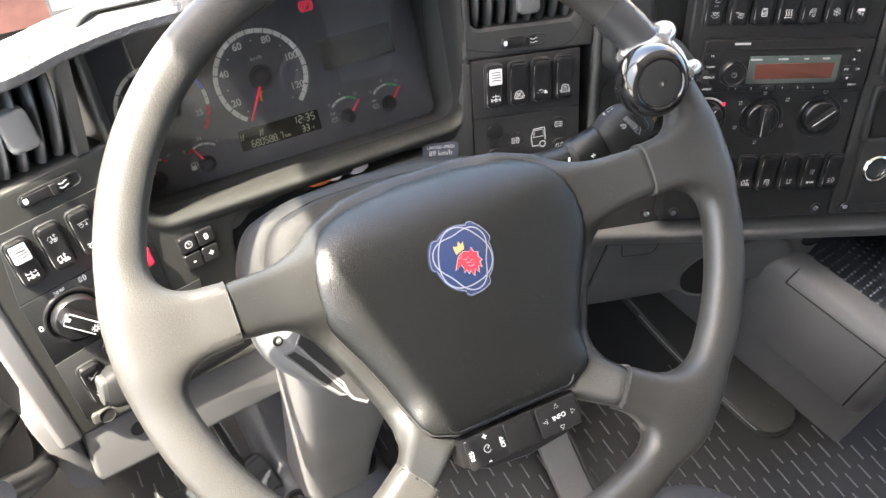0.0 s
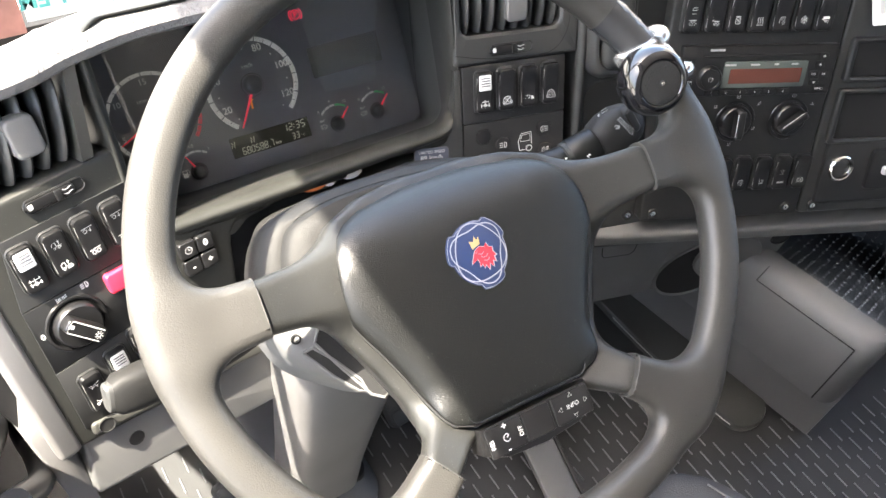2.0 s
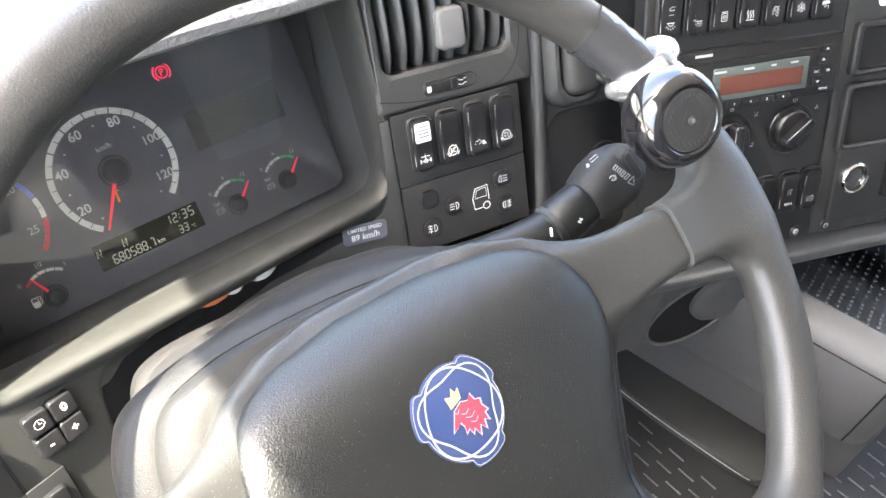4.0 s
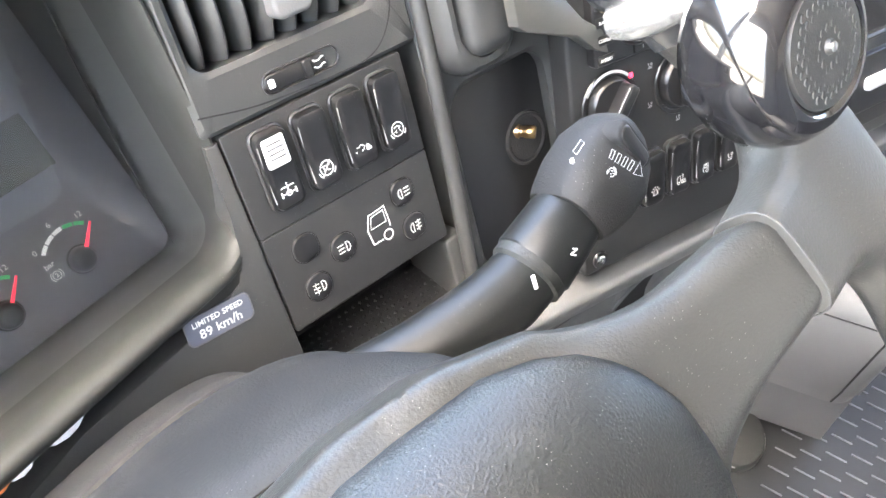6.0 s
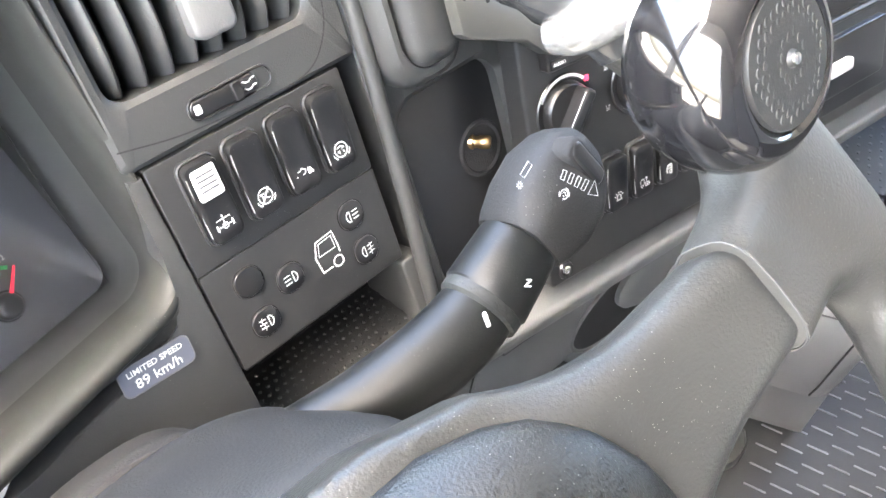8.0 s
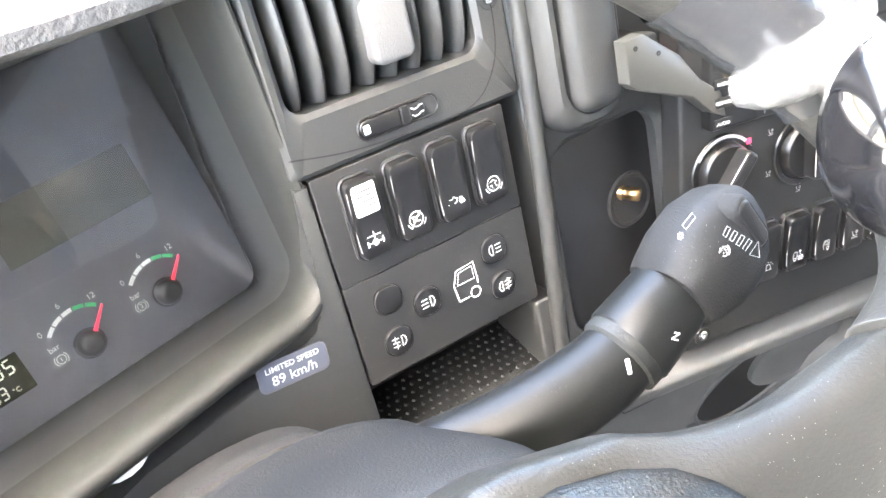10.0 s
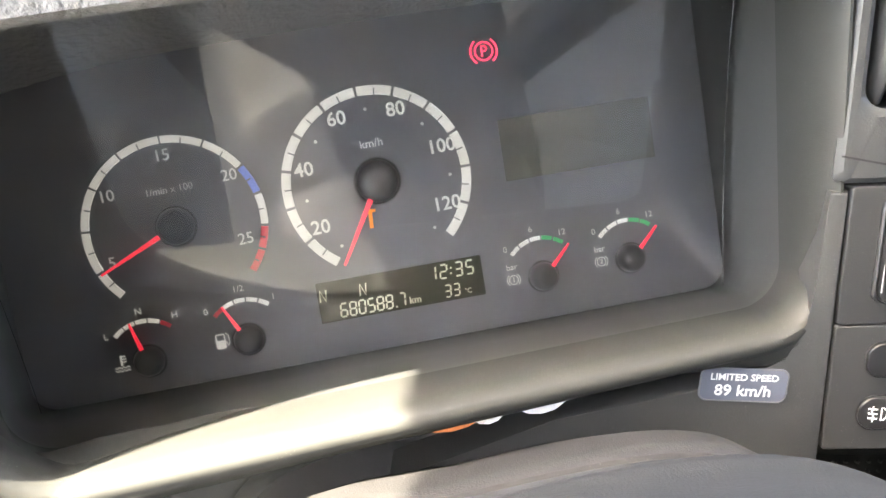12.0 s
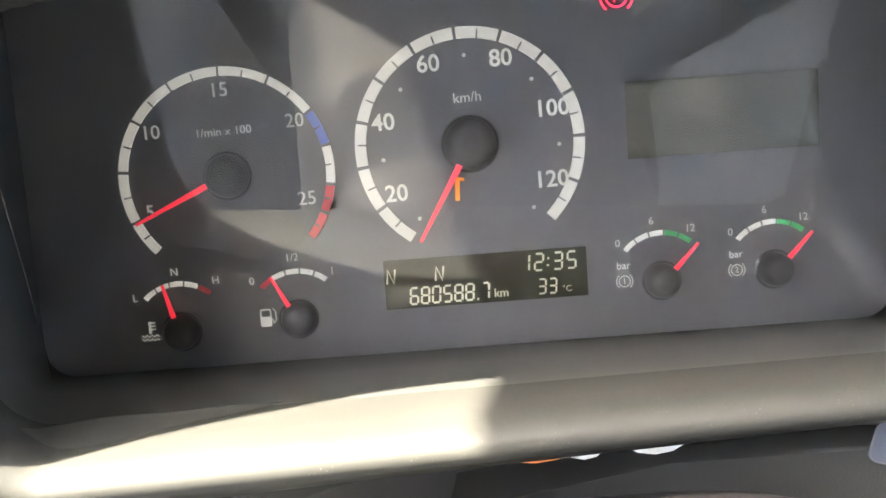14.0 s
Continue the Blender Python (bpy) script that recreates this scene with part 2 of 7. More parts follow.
def prism(points, z0, z1, bm=None, edge=0.0):
    """A flat shape from z0 to z1, its front edge taken off by edge towards its middle."""
    bm = bm or bmesh.new()
    cx, cy = sum(p[0] for p in points) / len(points), sum(p[1] for p in points) / len(points)
    def loop(e, z):
        return [(x - e * (x - cx) / max(1e-6, math.hypot(x - cx, y - cy)), y - e * (y - cy) / max(1e-6, math.hypot(x - cx, y - cy)), z) for x, y in points]
    rows = [loop(0, z0), loop(0, z1)] if not edge else [loop(0, z0), loop(0, z1 - edge), loop(edge * 0.4, z1 - edge * 0.25), loop(edge, z1)]
    return loft(bm, rows)


def stroke(bm, pts, w=0.0007, z=0.0, h=0.00015, closed=False):
    """A thin raised printed line along flat points."""
    pts = [Vector((p[0], p[1], 0)) for p in pts]
    n = len(pts)
    sides = []
    for k in range(n):
        a = pts[(k - 1) % n] if closed or k else pts[k]
        b = pts[(k + 1) % n] if closed or k < n - 1 else pts[k]
        way = (b - a)
        way = way.normalized() if way.length > 1e-9 else Vector((1, 0, 0))
        off = Vector((-way.y, way.x, 0)) * (w / 2)
        sides.append((pts[k] + off, pts[k] - off))
    top = [(bm.verts.new((a.x, a.y, z + h)), bm.verts.new((b.x, b.y, z + h))) for a, b in sides]
    for k in range(n if closed else n - 1):
        (a, b), (c, d) = top[k], top[(k + 1) % n]
        bm.faces.new((a, b, d, c))
    return bm


def arc(cx, cy, r, a0, a1, steps=14, ry=None):
    """Points on an arc, in degrees."""
    return [(cx + r * math.cos(radians(a0 + (a1 - a0) * k / steps)), cy + (ry or r) * math.sin(radians(a0 + (a1 - a0) * k / steps))) for k in range(steps + 1)]


def circle(cx, cy, r, steps=20):
    return arc(cx, cy, r, 0, 360 - 360 / steps, steps - 1)


def dot(bm, x, y, r, z=0.0, h=0.00015):
    bm.faces.new([bm.verts.new((px, py, z + h)) for px, py in circle(x, y, r, 10)])
    return bm


def shape(bm, pts, z=0.0, h=0.00015):
    bm.faces.new([bm.verts.new((px, py, z + h)) for px, py in pts])
    return bm


def letters(text, size, x, y, z, mat, parent, name="lettering", turn=0.0, bold=0.0, wide=1.0, deep=0.0001):
    """Words in the built-in font as one mesh, centred on (x, y)."""
    cu = bpy.data.curves.new(name, "FONT")
    cu.body, cu.size, cu.align_x, cu.align_y = text, size, "CENTER", "CENTER"
    cu.extrude, cu.offset, cu.resolution_u = deep, bold * size, 3
    tmp = bpy.data.objects.new(name, cu)
    scene.collection.objects.link(tmp)
    bpy.context.view_layer.update()
    me = bpy.data.meshes.new_from_object(tmp.evaluated_get(bpy.context.evaluated_depsgraph_get()))
    bpy.data.objects.remove(tmp)
    bpy.data.curves.remove(cu)
    me.materials.clear()
    me.materials.append(mat)
    me.transform(pose(x, y, z + deep, 0, 0, turn) @ Matrix.Diagonal((wide, 1, 1, 1)))
    ob = new(name, me)
    ob.parent = parent
    return ob


# Frames of the large panels.
CLUSTER = facing((0.014, 0.980, 0.536), (-0.062, -0.810, 0.583), 2.4)
ROCKER = facing((0.283, 0.807, 0.548), (-0.249, -0.887, 0.389), 2.0)
STACK = facing((0.568, 0.670, 0.555), (-0.408, -0.842, 0.352), 2.0)
SIDE = facing((-0.258, 0.790, 0.514), (0.209, -0.906, 0.360), 0.0)
COLUMN = facing((0.016, 0.553, 0.669), (-0.129, -0.540, 0.832), 0.0) @ pose(-0.009, 0.045, 0.0, 0, 0, 8.8)
WHEEL = facing((0.0233, 0.5814, 0.6967), (-0.0448, -0.5816, 0.8123), 1.2)


def box(bm, x0, x1, y0, y1, z0, z1, r=0.0, seg=2):
    c = bmesh.ops.create_cube(bm, size=1.0, matrix=Matrix.Translation(((x0 + x1) / 2, (y0 + y1) / 2, (z0 + z1) / 2)) @ Matrix.Diagonal((x1 - x0, y1 - y0, z1 - z0, 1)))
    if r:
        edges = list({e for v in c["verts"] for e in v.link_edges})
        bmesh.ops.bevel(bm, geom=edges, offset=r, segments=seg, affect="EDGES", profile=0.5)
    return bm


# ---- the cab shell ----
EYE4 = Matrix.Identity(4)
solid("floor", box(bmesh.new(), -0.62, 1.75, -1.6, 1.45, -0.06, 0.0), M_FLOOR, EYE4, "black rubber cab floor mat with raised dashes", "floor", kind="structure")
# The unseen roof ends early to let sun onto the rear dash pad.
solid("roof", box(bmesh.new(), -0.62, 1.75, -1.6, 1.05, 2.05, 2.12), M_SHELL, EYE4, "grey lined cab roof", "ceiling", kind="structure")
solid("wall_back", box(bmesh.new(), -0.62, 1.75, -1.68, -1.6, -0.06, 2.12), M_SHELL, EYE4, "grey lined rear cab wall", "wall", kind="structure")
bm = box(bmesh.new(), 1.75, 1.83, -1.6, 1.45, -0.06, 0.95)
box(bm, 1.75, 1.83, -1.6, -0.35, 0.95, 2.12)
box(bm, 1.75, 1.83, 0.95, 1.45, 0.95, 2.12)
box(bm, 1.75, 1.83, -0.35, 0.95, 1.62, 2.12)
solid("wall_right", bm, M_SHELL, EYE4, "grey lined passenger door side with a window", "wall", kind="structure")
DOOR_X, RAIL_X, RAIL_Z = -0.52, -0.438, 1.55
# Unseen; sill and rear part are sized to shade floor and dial glass.
bm = box(bmesh.new(), -0.62, DOOR_X, -1.6, 0.98, -0.06, 0.55)
box(bm, -0.62, DOOR_X, -1.6, 0.12, 0.55, 2.12)
box(bm, -0.62, DOOR_X, 0.98, 1.45, -0.06, 0.34)
box(bm, -0.62, DOOR_X, 1.30, 1.45, 0.34, 2.12)
solid("wall_left", bm, M_SHELL, EYE4, "unseen grey lined driver side, its opening sized for the light", "wall", kind="structure")
# Unseen; placed so that its lower edge casts the straight shadow line.
solid("door_rail", box(bmesh.new(), RAIL_X - 0.02, RAIL_X, -1.6, 1.05, RAIL_Z, 2.12, 0.003), M_SHELL, EYE4, "unseen grey rail over the driver window, set for its shadow edge", "trim", kind="structure")
bm = box(bmesh.new(), -0.62, 1.75, 1.40, 1.45, -0.06, 0.43)
solid("wall_front", bm, M_DARK, EYE4, "dark bulkhead below the windscreen", "wall", kind="structure")

# The yard outside.
solid("ground", box(bmesh.new(), -400, 400, -400, 400, -1.5, -1.4), material("pale concrete yard", (0.45, 0.43, 0.40), 0.9, spread=0.2), EYE4, "pale sunlit concrete yard around the lorry", "ground", kind="structure")

# ---- dash top pad ----
bm = bmesh.new()
loops = []
for p in bend([(-0.50, 0.872, 0.722), (-0.38, 0.874, 0.721), (-0.25, 0.876, 0.717), (-0.175, 0.906, 0.713), (-0.10, 0.924, 0.710), (0.06, 0.920, 0.711), (0.14, 0.912, 0.711), (0.22, 0.906, 0.711), (0.33, 0.875, 0.725), (0.60, 0.735, 0.745), (0.95, 0.56, 0.75), (1.3, 0.45, 0.75), (1.75, 0.42, 0.75)], 6):
    x, y, z = p
    back = 1.405
    loops.append([(x, y + 0.03, z + 0.004), (x, y, z - 0.002), (x, y - 0.012, z + 0.000), (x, y - 0.018, z + 0.006), (x, y - 0.018, z + 0.014), (x, y - 0.010, z + 0.021),
                  (x, y + 0.006, z + 0.021), (x, y + 0.036, z + 0.008), (x, y + 0.075, z - 0.014), (x, max(y + 0.14, 1.09), 0.606), (x, back, 0.400), (x, back, 0.34), (x, max(y + 0.14, 1.10), 0.55), (x, y + 0.085, z - 0.02)])
loft(bm, loops)
solid("dash_top", bm, M_PAD, EYE4, "grey grained soft pad on top of the dashboard, half in sun", "dashboard", kind="structure")

# ---- instrument cluster ----
cluster = thing("instrument_cluster", CLUSTER, "dark slate instrument cluster with white dials and red needles", "instrument cluster")
FX0, FX1, FY0, FY1 = -0.212, 0.203, -0.074, 0.135
part("face", slab(FX1 - FX0, FY1 - FY0, 0.004, 0.014, 0.0005, (FX0 + FX1) / 2, (FY0 + FY1) / 2, -0.004), M_FACE, cluster, "dark slate dial plate")


def dial(x, y, r, band, a0, a1, pieces, name):
    """A black disc with a ring of separate white bars and hair ticks; pieces are rows of (from, to, material)."""
    disc = part(name, lathe([(r - band - 0.0004, -0.002), (r - band - 0.0004, 0.0006), (0.0001, 0.0006)], 48, x=x, y=y), M_DIAL, cluster, "black round dial disc")
    for f0, f1, mat in pieces:
        b0, b1 = a0 + (a1 - a0) * f0, a0 + (a1 - a0) * f1
        gap = 0.9 if b1 < b0 else -0.9
        pts = arc(x, y, r, b0 - gap, b1 + gap, 5)
        inner = arc(x, y, r - band, b0 - gap, b1 + gap, 5)
        bm = bmesh.new()
        prism(pts + inner[::-1], 0.0, 0.0022, bm)
        part("scale_bar", bm, mat, disc)
        t = b0
        bm = bmesh.new()
        mid = (b0 + b1) / 2
        stroke(bm, [(x + (r - band - 0.001) * math.cos(radians(mid)), y + (r - band - 0.001) * math.sin(radians(mid))), (x + (r - 0.3 * band) * math.cos(radians(mid)), y + (r - 0.3 * band) * math.sin(radians(mid)))], 0.0008, 0.0023)
        part("tick", bm, M_DIAL, disc)
    return disc


def hub(x, y, r, high):
    return part("hub", lathe([(r * 1.25, 0.0005), (r * 1.12, high * 0.15), (r * 1.06, high * 0.55), (r * 0.97, high * 0.85), (r * 0.84, high * 1.02), (r * 0.70, high * 1.14), (r * 0.56, high * 1.20), (r * 0.30, high * 1.24), (0.0001, high * 1.25)], 32, x=x, y=y), M_HUBCAP, cluster, "black domed needle hub")


def needle(x, y, deg, r0, r1, w, z):
    c, s = math.cos(radians(deg)), math.sin(radians(deg))
    pts = [(x + c * r0 - s * w, y + s * r0 + c * w), (x + c * r0 + s * w, y + s * r0 - c * w), (x + c * r1 + s * w * 0.45, y + s * r1 - c * w * 0.45), (x + c * r1 - s * w * 0.45, y + s * r1 + c * w * 0.45)]
    part("needle", prism(pts, z, z + 0.0012), M_NEEDLE, cluster, "red needle")


W, R_, B_, G_ = M_GLOWPRINT, M_RED, M_BLUE, M_GREEN
SP = (0.0012, 0.0245)
speed = dial(*SP, 0.0548, 0.0052, 235.5, -46.5, [(k / 12, (k + 1) / 12, W) for k in range(12)], "speedometer")
hub(*SP, 0.0112, 0.010)
needle(*SP, 239, 0.008, 0.052, 0.0016, 0.006)
for k, word in enumerate(("20", "40", "60", "80", "100", "120")):
    x, y = ((-0.0355, 0.0033), (-0.0393, 0.0373), (-0.0161, 0.0631), (0.0183, 0.0635), (0.0412, 0.0385), (0.0391, 0.0049))[k]
    letters(word, 0.0112, x, y, 0.0008, W, speed, "numeral", 1.5, 0.016)
for x, y in ((-0.0254, -0.0092), (-0.0405, 0.0198), (-0.0299, 0.0523), (0.0011, 0.0662), (0.0323, 0.0529), (0.0437, 0.0215), (0.0298, -0.0078)):
    part("scale_dot", dot(bmesh.new(), x, y, 0.0010, 0.0008), W, speed)
letters("km/h", 0.0068, 0.0013, 0.0464, 0.0008, W, speed, "lettering", 1.5)
bm = bmesh.new()
stroke(bm, [(SP[0] - 0.009, SP[1] - 0.016), (SP[0] - 0.004, SP[1] - 0.0165)], 0.0016, 0.0012)
stroke(bm, [(SP[0] - 0.0072, SP[1] - 0.016), (SP[0] - 0.0078, SP[1] - 0.0265)], 0.0022, 0.0012)
part("telltale", bm, M_ORANGE, cluster, "orange telltale behind the needle")

RP = (-0.1152, 0.0178)
rev = dial(*RP, 0.0512, 0.0040, 223.3, -41.2, [(a / 264.5, b / 264.5, m_) for a, b, m_ in ((0, 20.7, W), (20.7, 49, W), (49, 77.8, W), (77.8, 105, W), (105, 133.5, W), (133.5, 161, W), (161, 189.4, W), (189.4, 210.1, B_), (210.1, 231.9, W), (231.9, 248, R_), (248, 264.5, R_))], "rev_counter")
hub(*RP, 0.0095, 0.009)
needle(*RP, 204.6, 0.010, 0.0480, 0.0014, 0.006)
for k, word in enumerate(("5", "10", "15", "20", "25")):
    x, y = ((-0.1535, 0.0031), (-0.1494, 0.0404), (-0.1155, 0.0581), (-0.0811, 0.0414), (-0.0784, 0.0043))[k]
    letters(word, 0.0092, x, y, 0.0008, M_GLOWPRINT_LOW, rev, "numeral", 1.5, 0.006)
letters("1/min x 100", 0.0056, -0.1152, 0.0388, 0.0008, M_GLOWPRINT_LOW, rev, "lettering", 1.5)


def small_gauge(x, y, name, words, needle_deg, bars, low, r=0.0245):
    g = part(name, lathe([(0.011, -0.001), (0.011, 0.0004), (0.0001, 0.0004)], 24, x=x, y=y), M_DIAL, cluster, "small gauge")
    n = len(bars)
    for k, mat in enumerate(bars):
        b0, b1 = low[0] + (low[1] - low[0]) * k / n, low[0] + (low[1] - low[0]) * (k + 1) / n
        bm = bmesh.new()
        prism(arc(x, y, r, b0 - 1.2, b1 + 1.2, 3) + arc(x, y, r - 0.0024, b0 - 1.2, b1 + 1.2, 3)[::-1], 0, 0.0006, bm)
        part("scale_bar", bm, mat, g)
    for word, a, rr in words:
        letters(word, 0.0052, x + rr * math.cos(radians(a)), y + rr * math.sin(radians(a)), 0.0005, W, g, "numeral", 1.5)
    hub(x, y, 0.0078, 0.008)
    needle(x, y, needle_deg, 0.005, 0.0245, 0.0012, 0.0045)
    return g


TEMP, FUEL, BAR1, BAR2 = (-0.1445, -0.0555), (-0.0875, -0.0535), (0.0900, -0.0480), (0.1450, -0.0465)
small_gauge(*TEMP, "temperature_gauge", (("L", 140, 0.0275), ("N", 92, 0.0290), ("H", 52, 0.0300)), 104, (W, W, W, W, R_), (135, 48))
small_gauge(*FUEL, "fuel_gauge", (("0", 137, 0.0290), ("1/2", 92, 0.0300), ("1", 51, 0.0285)), 117, (R_, W, W, W, W), (137, 50))
for k, g in enumerate((BAR1, BAR2)):
    gauge = small_gauge(*g, "pressure_gauge", (("0", 137, 0.0285), ("6", 98, 0.0295), ("12", 59, 0.0285)), 46, (W, W, W, G_, G_), (139, 50))
    letters("bar", 0.0052, g[0] - 0.0185, g[1] + 0.0085, 0.0005, W, gauge, "lettering", 1.5)
    bm = bmesh.new()
    stroke(bm, circle(g[0] - 0.0182, g[1] + 0.0008, 0.0027), 0.0005, 0.0003, closed=True)
    stroke(bm, arc(g[0] - 0.0182, g[1] + 0.0008, 0.0040, 130, 230, 6), 0.0005, 0.0003)
    stroke(bm, arc(g[0] - 0.0182, g[1] + 0.0008, 0.0040, -50, 50, 6), 0.0005, 0.0003)
    part("symbol", bm, W, gauge)
    letters("12"[k], 0.0042, g[0] - 0.0182, g[1] + 0.0008, 0.0003, W, gauge, "numeral", 1.5)
bm = bmesh.new()  # fuel pump and thermometer signs
fx, fy = FUEL[0] - 0.0150, FUEL[1] + 0.0015
stroke(bm, ring_points(fx - 0.0034, fx + 0.0014, fy - 0.0040, fy + 0.0040, 0.0005, 2), 0.0007, 0.0003, closed=True)
shape(bm, [(fx - 0.0034, fy - 0.0040), (fx + 0.0014, fy - 0.0040), (fx + 0.0014, fy + 0.0005), (fx - 0.0034, fy + 0.0005)], 0.0003)
stroke(bm, [(fx + 0.0020, fy - 0.0005), (fx + 0.0030, fy - 0.0030), (fx + 0.0040, fy - 0.0010), (fx + 0.0038, fy + 0.0030), (fx + 0.0024, fy + 0.0044)], 0.0006, 0.0003)
part("fuel_sign", bm, W, cluster, "white printed fuel pump sign")
bm = bmesh.new()
tx, ty = TEMP[0] - 0.0155, TEMP[1] + 0.0008
stroke(bm, [(tx, ty + 0.0050), (tx, ty - 0.0008)], 0.0012, 0.0003)
for k in range(3):
    stroke(bm, [(tx + 0.0006, ty + 0.0044 - 0.0016 * k), (tx + 0.0028, ty + 0.0044 - 0.0016 * k)], 0.0006, 0.0003)
for k in range(2):
    stroke(bm, [(tx - 0.0042 + 0.0012 * j, ty - 0.0020 - 0.0018 * k + 0.0005 * (-1) ** j) for j in range(8)], 0.0006, 0.0003)
part("temperature_sign", bm, W, cluster, "white printed thermometer sign")

display = part("trip_display", slab(0.0985, 0.0240, 0.0004, 0.0006, 0.0002, 0.0045, -0.0405, 0.0004), M_LCD, cluster, "olive black trip display with lit digits")


def segments(bm, ch, x, y, h, w, t, z):
    """A seven-bar digit."""
    on = {"0": "abcdef", "1": "bc", "2": "abged", "3": "abgcd", "5": "afgcd", "6": "afgedc", "7": "abc", "8": "abcdefg"}[ch]
    lines = {"a": ((0, 1), (1, 1)), "b": ((1, 1), (1, .5)), "c": ((1, .5), (1, 0)), "d": ((0, 0), (1, 0)), "e": ((0, 0), (0, .5)), "f": ((0, .5), (0, 1)), "g": ((0, .5), (1, .5))}
    for s in on:
        (a, b), (c, d) = lines[s]
        sl = 0.08 * h
        p, q = Vector((x + a * w + b * sl, y + b * h)), Vector((x + c * w + d * sl, y + d * h))
        k = (q - p).normalized() * t * 0.35
        stroke(bm, [p + k, q - k], t, z)


bm = bmesh.new()
for k, ch in enumerate("680588"):
    segments(bm, ch, -0.0335 + 0.0054 * k + 0.0006, -0.0505, 0.0078, 0.0036, 0.0010, 0.0009)
segments(bm, "7", 0.0022, -0.0505, 0.0078, 0.0030, 0.0010, 0.0009)
dot(bm, 0.0000, -0.0503, 0.0006, 0.0009)
for k, ch in enumerate("12"):
    segments(bm, ch, 0.0215 + 0.0068 * k, -0.0385, 0.0080, 0.0040, 0.0010, 0.0009)
for k, ch in enumerate("35"):
    segments(bm, ch, 0.0375 + 0.0066 * k, -0.0385, 0.0080, 0.0040, 0.0010, 0.0009)
dot(bm, 0.0348, -0.0363, 0.0006, 0.0009), dot(bm, 0.0352, -0.0330, 0.0006, 0.0009)
for k in range(2):
    segments(bm, "3", 0.0295 + 0.0052 * k, -0.0500, 0.0070, 0.0034, 0.0009, 0.0009)
for x in (-0.0435, -0.0200):
    stroke(bm, [(x, -0.0400), (x + 0.0006, -0.0330), (x + 0.0034, -0.0400), (x + 0.0042, -0.0330)], 0.0010, 0.0009)
part("digits", bm, M_LCDTEXT, display, "lit pale digits")
letters("km", 0.0058, 0.0115, -0.0482, 0.0009, M_LCDTEXT, display, "lettering", 0, 0.01)
letters("°C", 0.0042, 0.0435, -0.0485, 0.0009, M_LCDTEXT, display, "lettering")

part("blank_display", slab(0.0925, 0.0365, 0.0004, 0.0006, 0.0002, 0.1225, 0.0300, 0.0004), M_SCREEN, cluster, "grey blank message display")
bm = bmesh.new()
px, py = 0.0745, 0.0885
stroke(bm, circle(px, py, 0.0052), 0.0009, 0.0006, closed=True)
stroke(bm, arc(px, py, 0.0078, 128, 232, 8), 0.0010, 0.0006)
stroke(bm, arc(px, py, 0.0078, -52, 52, 8), 0.0010, 0.0006)
stroke(bm, [(px - 0.0012, py - 0.0030), (px - 0.0012, py + 0.0030), (px + 0.0010, py + 0.0028), (px + 0.0018, py + 0.0014), (px + 0.0010, py + 0.0002), (px - 0.0012, py)], 0.0010, 0.0006)
part("parking_lamp", bm, M_LAMP, cluster, "lit red parking brake lamp")

# The tunnel round the dials and its front lip, which comes forward along the post at its side.
def glide(k):
    k = min(1.0, max(0.0, k))
    return k * k * (3 - 2 * k)


def panel_z(x, y):
    """How far the driver side panel stands before the dial face."""
    return 0.1293 - 0.290 * (x + 0.1292) + 0.273 * (y + 0.0916)


def bez(x0, x1, y0, y1, r, z):
    pts = []
    deep = min(1, max(0, (z - 0.012) / 0.078))
    front = glide((z - 0.030) / 0.074)
    for x, y in ring_points(x0, x1, y0, y1, r, 8):
        f = glide((x - 0.09) / 0.10) * deep
        side = glide((-x - 0.11) / 0.09)
        grow = 0.290 * max(0, -0.0660 - x - 0.034 * side) + 0.273 * side * min(0.16, max(0, y + 0.080))
        if y < -0.0866:
            y += (-0.0866 - y) * glide((x - 0.03) / 0.07)
        pts.append((x + 0.034 * side * front, y, z + 0.30 * min(0.14, max(0, y + 0.07)) * f + grow * front))
    return pts


LIP = [(-0.0725, 0.104), (-0.0742, 0.1085), (-0.0765, 0.1122), (-0.0790, 0.1143), (-0.0818, 0.1143), (-0.0848, 0.1120), (-0.0882, 0.1082), (-0.0915, 0.1030), (-0.0945, 0.0970), (-0.0965, 0.0900), (-0.0970, 0.0820)]
bm = bmesh.new()
loft(bm, [bez(FX0, FX1, FY0, FY1, 0.014, -0.004), bez(FX0 - 0.001, FX1 + 0.001, FY0 - 0.001, FY1, 0.015, 0.012), bez(-0.209, 0.201, -0.0732, 0.130, 0.018, 0.036), bez(-0.207, 0.200, -0.0725, 0.125, 0.020, 0.060), bez(-0.2066, 0.1990, -0.0723, 0.125, 0.022, 0.070)], cap0=False, cap1=False)
part("tunnel", bm, M_TUNNEL, cluster, "dark glossy dusty tunnel round the dials")
bm = bmesh.new()
rows = [bez(-0.2066, 0.1990, -0.0723, 0.125, 0.022, 0.070), bez(-0.206, 0.197, -0.072, 0.125, 0.026, 0.090)]
for k, (y, z) in enumerate(LIP):
    rows.append(bez(-0.205 - 0.0018 * k, 0.197 + 0.0014 * k, y, 0.122 + 0.001 * k, 0.028 + 0.001 * k, z))
rows.append(bez(-0.223, 0.211, -0.0970, 0.132, 0.038, -0.02))
loft(bm, rows, cap0=False, cap1=False)
part("lip", bm, M_LIP, cluster, "olive grey satin lip")
GLASS = [(-0.0715, 0.013)]
for k in range(20):
    a = radians(12.5 + 14.0 * k / 19)
    GLASS.append((GLASS[-1][0] + 0.0104 * math.cos(a), GLASS[-1][1] + 0.0104 * math.sin(a)))
bm = bmesh.new()
